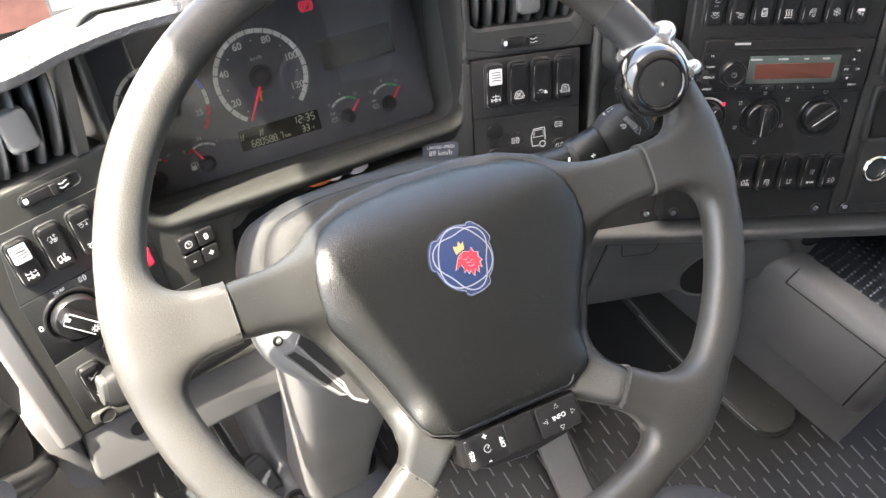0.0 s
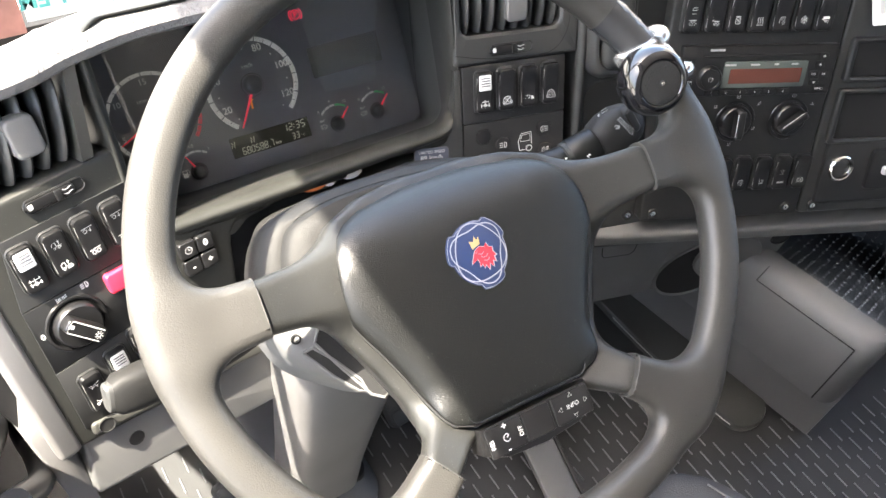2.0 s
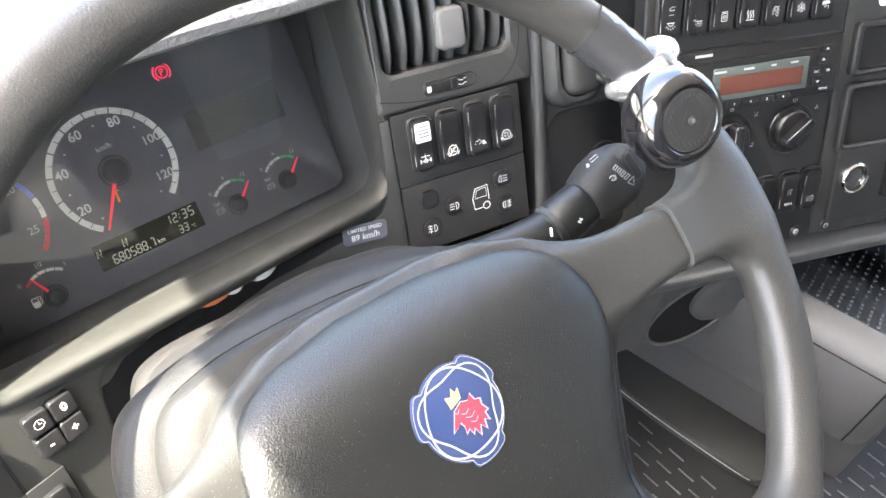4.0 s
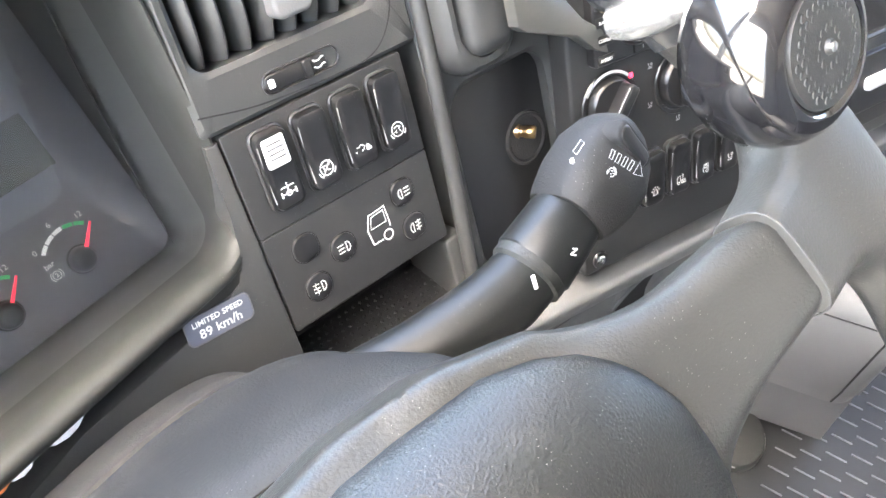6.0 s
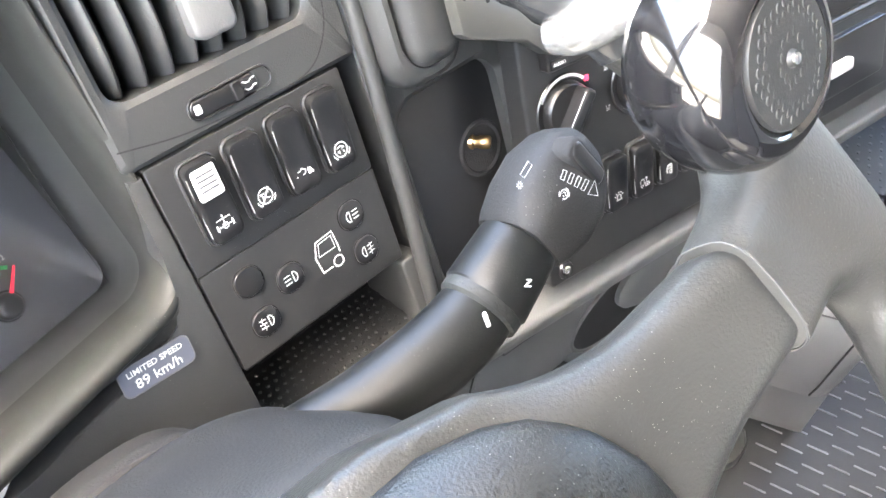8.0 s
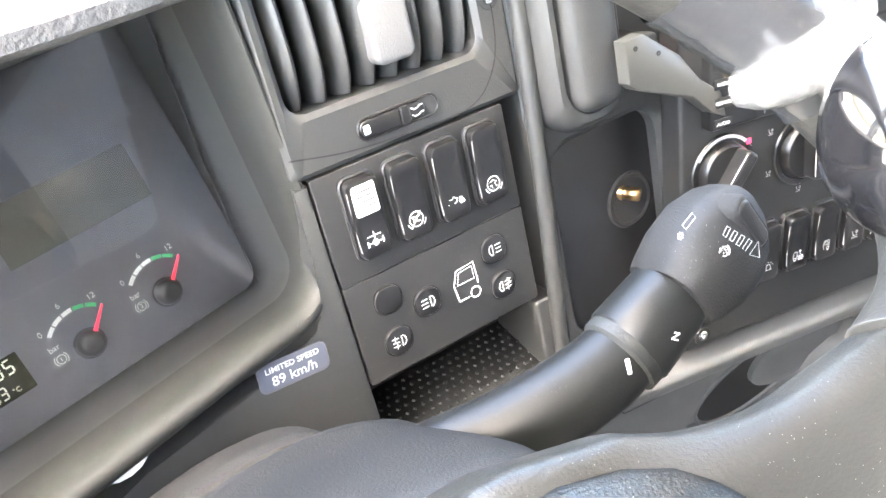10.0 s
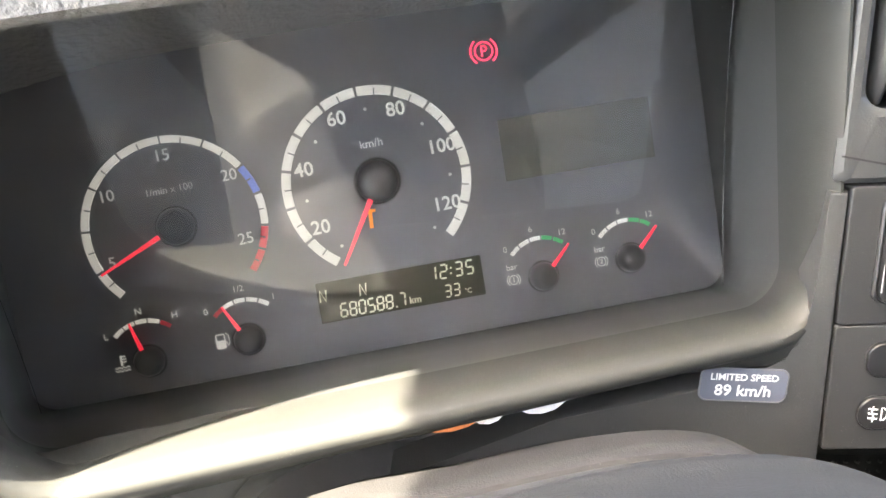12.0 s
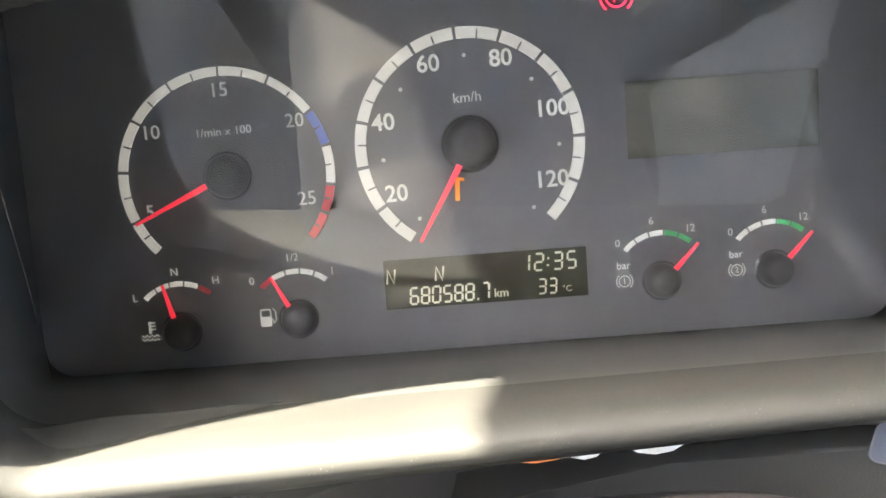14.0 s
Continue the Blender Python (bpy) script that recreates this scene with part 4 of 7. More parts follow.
# ---- signs on the switches ----
def sign(kind, bm, x=0.0, y=0.0, s=1.0, z=0.0, w=0.0008):
    """Small printed signs, about 10 mm wide at s = 1."""
    def go(pts, closed=False, ww=w):
        stroke(bm, [(x + s * 0.001 * a, y + s * 0.001 * b) for a, b in pts], ww, z, closed=closed)
    if kind == "axle":
        for a in (-4, 4):
            go([(a, -3.5), (a, -0.5)], ww=0.0011), go([(a, 1.0), (a, 3.5)], ww=0.0011)
        go([(-4, 1.5), (4, 1.5)]), go([(-4, -2), (4, -2)]), go([(0, 3.5), (0, -2)])
        go(circle(0, -2, 1.4, 8), True)
    elif kind == "traction":
        go(arc(0, 0, 5.2, 130, 230, 7)), go(arc(0, 0, 5.2, -50, 50, 7)), go(circle(0, 0, 3.8, 14), True)
        go([(-2.6, 1.4), (-0.4, 1.4)]), go([(-1.5, 1.4), (-1.5, -1.6)]), go(arc(1.4, 0, 1.5, 60, 300, 6)), go([(-3.5, -4), (3.5, 4)])
    elif kind == "exhaust":
        go([(-5, -0.5), (-4, 1.5), (-2, 1.2), (-1, 2.2), (1, 1.0), (0.6, -0.6), (-1, -1.2)]), go([(-5, -0.5), (-4, -1)])
        for a in range(4):
            shape(bm, [(x + s * 0.001 * px, y + s * 0.001 * py) for px, py in circle(3.6 + 1.1 * math.cos(radians(45 + 90 * a)), -0.6 + 1.1 * math.sin(radians(45 + 90 * a)), 0.95, 8)], z)
    elif kind == "hill":
        go(arc(0, 0, 5.2, 130, 230, 7)), go(arc(0, 0, 5.2, -50, 50, 7)), go(circle(0, 0, 3.8, 16), True)
        go([(-2, 1.2), (0.2, 1.8), (2, 0.6), (0.6, 0)]), go([(-2.4, -1), (-1, -0.4), (-1.2, -2)]), go([(1, -0.8), (1.8, -2)])
    elif kind == "lorry":
        go([(-4, -1.5), (-4, 1.5), (-2.6, 3), (-0.6, 3), (-0.6, -1.5)], True), go([(-0.6, -0.6), (4.5, -0.6)])
        for a in (-2.6, 1.4, 3.8):
            go(circle(a, -2.4, 1.0, 8), True)
        go([(2, 0.4), (2, 3.6)]), go([(1, 2.6), (2, 3.8), (3, 2.6)])
    elif kind == "bogie":
        go([(-5, 0.6), (5, 1.4)])
        for a in (-2, 2):
            go(circle(a, -1.8, 1.6, 10), True)
    elif kind == "bogie_up":
        go([(-5, 1.4), (5, 2.2)]), go(circle(-2, -1.2, 1.6, 10), True), go([(2.6, 0.8), (2.6, -2.6)]), go([(1.4, -1.4), (2.6, -2.8), (3.8, -1.4)])
    elif kind == "tipper":
        go([(-5, -1), (-5, 1), (-3, 2), (-2, 0)]), go([(-2, -0.5), (5, 3)]), go(circle(-3.4, -2, 1.0, 8), True), go(circle(2.8, -2, 1.0, 8), True), go([(-5, -1), (4, -1)])
    elif kind == "lamp":
        go(arc(1, 0, 2.6, -90, 90, 8, 3.2), True)
        for a in (-2.2, 0, 2.2):
            go([(-4.5, a - 0.5), (-0.8, a)])
    elif kind == "side_lamp":
        for a in (-1, 1):
            go(arc(a * 1.2, 0, 1.8, -90 if a > 0 else 90, 90 if a > 0 else 270, 6, 2.0), True)
            for b in (-1.4, 0, 1.4):
                go([(a * 3.8, b * 1.2), (a * 5.6, b * 1.7)])
    elif kind == "sun":
        go(circle(0, 0, 2.0, 10), True)
        for a in range(8):
            go([(2.9 * math.cos(a * math.pi / 4), 2.9 * math.sin(a * math.pi / 4)), (4.4 * math.cos(a * math.pi / 4), 4.4 * math.sin(a * math.pi / 4))])
    elif kind == "roof_lamp":
        go(arc(0, 0.6, 2.2, 180, 360, 6), True)
        for a in (-60, -30, 0, 30, 60):
            c, d = math.sin(radians(a)), math.cos(radians(a))
            go([(3.2 * c, -0.2 - 3.0 * d), (4.6 * c, -0.2 - 4.4 * d)])
        go([(-3.6, 0.8), (3.6, 0.8)])
    elif kind == "door":
        go([(-3, -3), (-3, 0.6), (-1, 3), (3, 3), (3, -3)], True), go([(-3, 0.4), (3, 0.4)])
    elif kind == "moon":
        go(arc(-3.4, 2.2, 2.0, 60, 330, 8))
        sign("roof_lamp", bm, x + 0.0012 * s, y - 0.001 * s, s * 0.8, z, w)
    elif kind == "mirror":
        go(ring_points(-2.4, 2.4, -3, 3, 1.0, 2), True), go([(-3, 4), (4, 4), (4, 2)])
        for a in (-1, 0, 1):
            go([(a * 1.2, -1.6), (a * 1.2 + 0.4, 0), (a * 1.2, 1.6)], ww=w * 0.8)
    elif kind == "heat":
        for a in (-2.4, 0, 2.4):
            go([(a, -3), (a + 0.9, -1.2), (a - 0.5, 0.8), (a + 0.5, 3)], ww=w * 1.3)
        go([(-3.6, -4.4), (3.6, -4.4)])
    elif kind == "cab":
        go([(-2.5, -3), (-3, 0), (-1.6, 3.2), (2.4, 3.2), (2.4, -1)]), go([(-2.0, 0.2), (-1.0, 2.2), (1.4, 2.2), (1.4, 0.2)], True), go(circle(1.2, -2.6, 1.3, 8), True)
    elif kind == "snow":
        for a in range(3):
            c, d = math.cos(a * math.pi / 3 + math.pi / 2), math.sin(a * math.pi / 3 + math.pi / 2)
            go([(-4.2 * c, -4.2 * d), (4.2 * c, 4.2 * d)])
            for k in (-1, 1):
                e, f = math.cos(a * math.pi / 3 + math.pi / 2 + 0.5), math.sin(a * math.pi / 3 + math.pi / 2 + 0.5)
                go([(k * 2.2 * c, k * 2.2 * d), (k * 3.6 * e, k * 3.6 * f)])
    elif kind == "trailer":
        shape(bm, [(x + s * 0.001 * a, y + s * 0.001 * b) for a, b in ((-4.5, 0.5), (4.5, 0.5), (4.5, 3), (-4.5, 3))], z)
        go(circle(-0.5, -1.2, 1.0, 8), True), go([(-4.5, 0), (-2, 0)]), go([(2.5, -3.6), (2.5, -0.6), (1.8, -1.4)])
    elif kind == "beacon":
        go([(-1.8, -2.4), (-1.8, 0.4), (-0.8, 1.4), (0.8, 1.4), (1.8, 0.4), (1.8, -2.4)]), go([(-2.6, -2.6), (2.6, -2.6)])
        for a in (-70, -35, 0, 35, 70):
            c, d = math.sin(radians(a)), math.cos(radians(a))
            go([(3.2 * c, 3.0 * d - 0.4), (4.4 * c, 4.2 * d - 0.4)])
    elif kind == "clock":
        go(circle(0, 0, 3.4, 14), True), go([(0, 2), (0, 0), (1.8, 0)])
    elif kind == "seat":
        go([(-2, 3), (-1, -1), (3, -1)]), go([(-2.6, -2.4), (3, -2.4)]), go(circle(2.2, 1.6, 1.0, 8), True)
    elif kind == "fan":
        for a in range(3):
            t = radians(90 + 120 * a)
            shape(bm, [(x + s * 0.001 * px, y + s * 0.001 * py) for px, py in circle(1.9 * math.cos(t), 1.9 * math.sin(t), 1.3, 8)], z)
    elif kind == "spiral":
        go(arc(0, 0, 3.6, 60, 330, 12)), go([(0, 0), (2.6, 2.6)], ww=0.0012)
    return bm


def half_h(sw):
    return sw["half_height"]


def printed(sw, kind, y=-0.0125, s=1.0, z=0.0058, mat=None, x=0.0):
    bm = sign(kind, bmesh.new(), x, y, s * 1.15, 0.0, 0.00062)
    if sw.name.startswith("rocker_switch"):  # the print follows the dished cap
        for v in bm.verts:
            v.co.z = 0.0058 + 0.0022 * (v.co.y / half_h(sw)) ** 2 + 0.0014 * v.co.y / half_h(sw)
    else:
        for v in bm.verts:
            v.co.z += z
    part("symbol", bm, mat or W, sw, "white printed sign")


for sw, kind in zip(SWITCHES, ("axle", "traction", "exhaust", "hill")):
    printed(sw, kind, -0.0125, 1.05, 0.0062)

# ---- speed sticker ----
sticker = thing("speed_sticker", ROCKER @ pose(-0.1215, -0.0255, 0.0004, 0, 0, -4), "blue grey foil sticker with white limited speed wording", "sticker")
part("foil", slab(0.0430, 0.0185, 0.0003, 0.0045, 0.0001), M_STICKER, sticker)
bm = bmesh.new()
frame_ring(bm, (-0.0213, 0.0213, -0.0090, 0.0090), (-0.0208, 0.0208, -0.0085, 0.0085), 0.0044, 0.0040, 0.0002, 0.0004, 0.00005)
part("rim_line", bm, M_GREYMARK, sticker)
letters("LIMITED SPEED", 0.0050, 0, 0.0040, 0.0003, M_BARS, sticker, "lettering", 0, 0.012)
letters("89 km/h", 0.0084, 0, -0.0033, 0.0003, M_BARS, sticker, "lettering", 0, 0.01)

# ---- shelf below the buttons, divider, pod and pocket ----
shelf = thing("dash_shelf", ROCKER, "dark open dash shelf with a dotted rubber floor", "shelf", kind="structure")
part("back", slab(0.150, 0.060, 0.003, 0.004, 0.001, -0.025, -0.095, -0.060), M_DARK, shelf)
floor_m = pose(0, -0.118, -0.030, -72)
bm = slab(0.150, 0.075, 0.004, 0.004, 0.001, -0.025, 0, 0)
for i in range(22):
    for j in range(9):
        slab(0.0026, 0.0026, 0.0014, 0.0010, 0.0006, -0.093 + 0.0065 * i + (0.003 if j % 2 else 0), -0.028 + 0.0065 * j, 0.0038, bm, 1)
mat_ob = part("rubber_floor", bm, M_PLATE, shelf, "dotted black rubber floor")
mat_ob.matrix_local = floor_m
part("side_wall", slab(0.018, 0.100, 0.055, 0.003, 0.002, 0.0555, -0.118, -0.055), M_DASH, shelf)
ridge = thing("dash_divider", ROCKER, "raised dark ridge between switch panel and side pocket", "trim", kind="structure")
bm = bmesh.new()
tube(bend([(0.070, 0.210, 0.002), (0.071, 0.12, 0.003), (0.066, 0.0, 0.003), (0.060, -0.10, 0.002), (0.058, -0.17, 0.0)], 6), 0.0055, 10, bm)
part("rail", bm, M_DASH, ridge)
pocket = thing("side_pocket_panel", ROCKER, "dark pocket panel with a handset pod and a brass valve", "dashboard panel", kind="structure")
bm = bmesh.new()
frame_ring(bm, (0.066, 0.200, -0.175, 0.215), (0.079, 0.174, -0.118, 0.030), 0.006, 0.020, -0.045, 0.0, 0.004, 8)
part("plate", bm, M_DASH, pocket)
part("recess", slab(0.110, 0.160, 0.004, 0.01, 0.001, 0.127, -0.045, -0.016), M_BLACK, pocket, "sunken black pocket back")
bm = bmesh.new()
rows = []
for f, z in ((0.0, 0.0), (0.0, 0.010), (0.002, 0.016), (0.006, 0.020), (0.010, 0.020), (0.014, 0.014), (0.016, 0.004)):
    rows.append([(x, y, z) for x, y in ring_points(0.0735 + f, 0.136 - f, 0.040 + f, 0.200 - f, 0.022, 8)])
loft(bm, rows)
part("pod", bm, M_DASH, pocket, "rounded dark pod surround")
part("pod_cushion", slab(0.040, 0.140, 0.026, 0.014, 0.011, 0.108, 0.121, 0.002), M_DASH, pocket, "rounded dark pod cushion")
cradle = thing("phone_cradle", ROCKER, "grey plastic cradle arm with small holes beside the pod", "cradle")
part("arm", prism([(0.1142, 0.0922), (0.1287, 0.0932), (0.157, 0.0724), (0.1747, 0.0505), (0.2047, 0.0273), (0.215, 0.0159), (0.2135, 0.0112), (0.2034, 0.0131), (0.1826, 0.0252), (0.1658, 0.0405), (0.1194, 0.0615), (0.1142, 0.0667)], 0.032, 0.041, edge=0.002), M_TRIM, cradle)
part("foot", slab(0.030, 0.028, 0.034, 0.004, 0.002, 0.134, 0.075, -0.001), M_SHROUD, cradle, "dark foot")
# Flat dark discs on the arm stand for the shade in two holes.
for x, y in ((0.122, 0.086), (0.140, 0.078)):
    part("hole", lathe([(0.0016, 0.0405), (0.0016, 0.0414), (0.0001, 0.0414)], 10, x=x, y=y), M_DARK, cradle)
# Nearly flat dish; its near black stands in for the shaded depth.
part("valve_cup", lathe([(0.0215, -0.0125), (0.0205, -0.0098), (0.0185, -0.0098), (0.0170, -0.0112), (0.0001, -0.0116)], 28, x=0.150, y=-0.036), M_DARK, pocket)
valve = part("valve", lathe([(0.0052, -0.030), (0.0052, -0.020), (0.0040, -0.019), (0.0040, -0.014), (0.0046, -0.013), (0.0046, -0.002), (0.0036, 0.000), (0.0020, 0.000), (0.0016, -0.003), (0.0001, -0.003)], 16), M_BRASS, pocket, "brass threaded air valve")
valve.matrix_local = pose(0.152, -0.031, -0.002, 12, 36) @ Matrix.Diagonal((1.1, 1.1, 0.62, 1))

# ---- radio ----
part("body", slab(0.203, 0.062, 0.012, 0.003, 0.0015, 0, 0, -0.006), M_BLACK, radio)
# The slot is not cut; a flat dark strip gives its shade.
part("slot", slab(0.160, 0.0026, 0.0006, 0.001, 0.0002, 0.004, 0.0190, 0.0058), M_DARK, radio, "flat dark strip for the shaded disc slot")
part("display_frame", slab(0.1100, 0.0325, 0.0008, 0.002, 0.0003, 0.0090, -0.0045, 0.0058), M_TEAL, radio, "grey green display frame")
part("display", slab(0.0945, 0.0180, 0.0008, 0.001, 0.0002, 0.0100, -0.0062, 0.0064), M_DISPLAY, radio, "amber display")
knob = part("knob", lathe([(0.0155, 0.005), (0.0150, 0.012), (0.0135, 0.0140), (0.0120, 0.0140), (0.0115, 0.0130), (0.0001, 0.0130)], 32, x=-0.0645, y=-0.0070), M_BLACK, radio, "round black volume knob")
bm = bmesh.new()
stroke(bm, arc(-0.0645, -0.0075, 0.0028, 120, 420, 12), 0.0005, 0.0131)
stroke(bm, [(-0.0645, -0.0045), (-0.0645, -0.0070)], 0.0005, 0.0131)
part("symbol", bm, W, knob)
for k in range(6):
    b = part("preset_button", slab(0.0165, 0.0062, 0.0016, 0.0008, 0.0005, -0.0570 + 0.0190 * k, -0.0262, 0.0056), M_BLACK, radio)
    letters(str(k + 1), 0.0040, -0.0570 + 0.0190 * k, -0.0262, 0.0072, W, b, "numeral")
for k, word in enumerate(("TA", "ADIO", "CD/AUX", "AUDIO")):
    b = part("side_button", slab(0.0150, 0.0070, 0.0016, 0.001, 0.0005, -0.0915, 0.0130 - 0.0125 * k if k < 3 else -0.0262, 0.0056), M_BLACK, radio)
    letters(("TA", "RADIO", "CD/AUX", "AUDIO")[k], 0.0034, -0.0915, 0.0130 - 0.0125 * k if k < 3 else -0.0262, 0.0072, W, b, "lettering")
b = part("menu_button", slab(0.0140, 0.0058, 0.0016, 0.001, 0.0005, 0.0850, -0.0240, 0.0056), M_BLACK, radio)
letters("MENU", 0.0036, 0.0850, -0.0240, 0.0072, W, b, "lettering")
for x, y, kind in ((0.0830, 0.0170, "up"), (0.0800, 0.0065, "up"), (0.0740, -0.0055, "ESC"), (0.0875, -0.0055, "OK"), (0.0770, -0.0160, "down")):
    b = part("key", slab(0.0120, 0.0085, 0.0016, 0.0015, 0.0005, x, y, 0.0056), M_BLACK, radio)
    if kind in ("up", "down"):
        d = 1 if kind == "up" else -1
        part("symbol", shape(bmesh.new(), [(x - 0.0022, y - 0.0012 * d), (x + 0.0022, y - 0.0012 * d), (x, y + 0.0016 * d)], 0.0072), W, b)
    else:
        letters(kind, 0.0036, x, y, 0.0072, W, b, "lettering")
bm = bmesh.new()  # maker's name as bars
slab(0.0190, 0.0028, 0.0003, 0.0003, 0.0001, -0.0580, 0.0262, 0.0058, bm, 1)
part("name_bar", bm, M_GREYPRINT, radio)
bm = bmesh.new()
for x, w in ((-0.0380, 0.014), (-0.006, 0.012), (0.022, 0.006), (0.046, 0.009)):
    slab(w, 0.0022, 0.0002, 0.0003, 0.0001, x, 0.0078, 0.0066, bm, 1)
part("display_marks", bm, M_GREYPRINT, radio)

# ---- rows of switches and heater knobs on the stack ----
for k, kinds in enumerate((("door", "roof_lamp"), ("moon",), ("mirror",), ("heat",), ("cab",), ("snow",), ("trailer",))):
    sw = rocker(-0.1275 + 0.0283 * k, 0.1290, 0.0215, 0.0460, STACK, "black rocker switch with a white %s sign above the radio" % {"door": "cab light", "moon": "night light", "mirror": "mirror heater", "heat": "heater", "cab": "cab", "snow": "air conditioner", "trailer": "trailer"}[kinds[0]], "stack rocker switches")
    for j, kind in enumerate(kinds[::-1]):
        printed(sw, kind, -0.0095 + 0.0120 * j, 1.05, 0.0060)
for k, kind in enumerate(("beacon", "lorry", "cab", "seat", "lamp", "lamp")):
    if k == 4:
        sw = rocker(-0.0780 + 0.0283 * k, -0.0795, 0.0215, 0.0460, STACK, "black rocker switch with automatic lamp wording", "lower stack switches")
        printed(sw, kind, 0.0010, 0.9, 0.0056)
        letters("AUTO", 0.0052, 0, 0.0130, 0.0062, W, sw, "lettering", 0, 0.01), letters("MAN", 0.0044, 0, -0.0130, 0.0062, W, sw, "lettering", 0, 0.01)
    else:
        sw = rocker(-0.0780 + 0.0283 * k, -0.0795, 0.0215, 0.0460, STACK, "black rocker switch with a white %s sign below the heater knobs" % kind.replace("_", " "), "lower stack switches")
        printed(sw, kind, -0.0110, 0.95, 0.0060)


def heater_knob(x, y, turn, label):
    k = thing("heater_knob", STACK @ pose(x, y, 0), label, "knob", "heater knobs")
    part("dish", lathe([(0.0270, 0.0), (0.0262, 0.0012), (0.0235, 0.0010), (0.0225, -0.001), (0.0001, -0.001)], 40), M_BLACK, k)
    part("skirt", lathe([(0.0215, -0.001), (0.0205, 0.0050), (0.0190, 0.0066), (0.0001, 0.0070)], 40), M_BLACK, k)
    grip = part("grip", slab(0.0110, 0.0380, 0.0130, 0.004, 0.003, 0, 0, 0.0055), M_BLACK, k, "upright finger grip")
    grip.matrix_local = pose(0, 0, 0, 0, 0, turn)
    bm = bmesh.new()
    stroke(bm, [(-0.0052, -0.015), (-0.0052, 0.015)], 0.0008, 0.0172)
    line = part("pointer_line", bm, W, k)
    line.matrix_local = pose(0, 0, 0, 0, 0, turn)
    return k


k1 = heater_knob(-0.1160, -0.0050, -38, "black temperature knob with a red mark")
bm = bmesh.new()
stroke(bm, arc(0, 0, 0.0252, 45, 150, 12), 0.0022, 0.0014)
part("scale", bm, M_GREYPRINT, k1)
# This mark is given the parking lamp's glow, though it is no lamp.
part("hot_mark", slab(0.0042, 0.0042, 0.0006, 0.001, 0.0002, 0.0205, 0.0170, 0.0010), M_LAMP, k1, "red mark")
k2 = heater_knob(-0.0450, -0.0075, 2, "black air distribution knob")
k3 = heater_knob(0.0285, -0.0070, -52, "black fan knob with a white pointer")
bm = bmesh.new()
for x, y, kind in ((-0.045, 0.0245, "mirror"), (-0.016, 0.0150, "seat"), (-0.017, -0.0180, "seat"), (-0.046, -0.0390, "seat"), (-0.074, 0.0120, "seat"), (-0.075, -0.0190, "seat"), (0.030, 0.0240, "clock"), (0.058, 0.0120, "fan")):
    sign(kind, bm, x, y, 0.75, -0.0016, 0.0006)
part("heater_signs", bm, M_GREYPRINT, stack)
for panel, x, y in ((STACK, -0.1690, -0.1330), (STACK, -0.1340, -0.1330), (STACK, 0.0560, -0.1330), (STACK, 0.0960, -0.1330), (ROCKER, 0.0540, 0.1340)):
    sc = thing("dash_screw", panel @ pose(x, y, -0.001), "small bright screw in a recess at the panel edge", "screw", "panel screws")
    part("recess", lathe([(0.0075, 0.0), (0.0070, 0.0012), (0.0058, 0.0006), (0.0001, 0.0004)], 20), M_BLACK, sc)
    part("head", lathe([(0.0044, 0.0004), (0.0042, 0.0022), (0.0030, 0.0028), (0.0016, 0.0026), (0.0012, 0.0012), (0.0001, 0.0012)], 16), M_CHROME, sc, "bright round screw head")

# Shelves and the lighter on the wing plate.
for y, h, x, label in ((0.0680, 0.044, 0.185, "dark open shelf"), (-0.0060, 0.062, 0.190, "dark open shelf")):
    sh = thing("open_shelf", STACK, "dark open shelf beside the radio", "shelf", "dash shelves")
    bm = bmesh.new()
    frame_ring(bm, (0.090, 0.300, y - h / 2 - 0.006, y + h / 2 + 0.006), (0.098, 0.292, y - h / 2, y + h / 2), 0.006, 0.004, -0.004, 0.004, 0.002)
    part("lip", bm, M_PLATE, sh)
    # A thin dark sheet on the plate stands for the shelf's shaded inside.
    part("throat", slab(0.194, h, 0.001, 0.004, 0.0002, 0.195, y, -0.0035), M_DARK, sh)
note = thing("paper_card", STACK @ pose(0.125, 0.135, 0.004, -20, 0, 4), "white folded paper card on the dash shelf", "card")
part("sheet", slab(0.050, 0.045, 0.0015, 0.003, 0.0004), M_WHITE, note)
bm = bmesh.new()
slab(0.030, 0.022, 0.0002, 0.001, 0.0001, 0, 0.002, 0.0014, bm)
part("print_block", bm, M_GREYPRINT, note)
part("lower_wing", slab(0.200, 0.088, 0.006, 0.004, 0.002, 0.195, -0.0840, -0.003), M_PLATE, stack, "black panel round the lighter")
lighter = thing("cigarette_lighter", STACK @ pose(0.1200, -0.0770, 0.003), "cigarette lighter socket with a bright chrome ring", "lighter socket")
part("ring", lathe([(0.0180, 0.0), (0.0178, 0.0030), (0.0160, 0.0048), (0.0145, 0.0040), (0.0140, 0.0), (0.0138, -0.004)], 36), M_CHROME, lighter, "bright chrome ring")
part("socket", lathe([(0.0140, -0.002), (0.0125, 0.0005), (0.0110, -0.001), (0.0001, -0.002)], 30), M_DARK, lighter)
ash = thing("ash_tray", STACK @ pose(0.215, -0.0800, 0.003), "black ash tray front with a pale pull", "ash tray")
part("front", slab(0.110, 0.056, 0.006, 0.005, 0.002), M_BLACK, ash)
part("pull", slab(0.034, 0.012, 0.008, 0.003, 0.002, -0.020, 0.0, 0.004), M_GREYPRINT, ash, "pale grey pull")

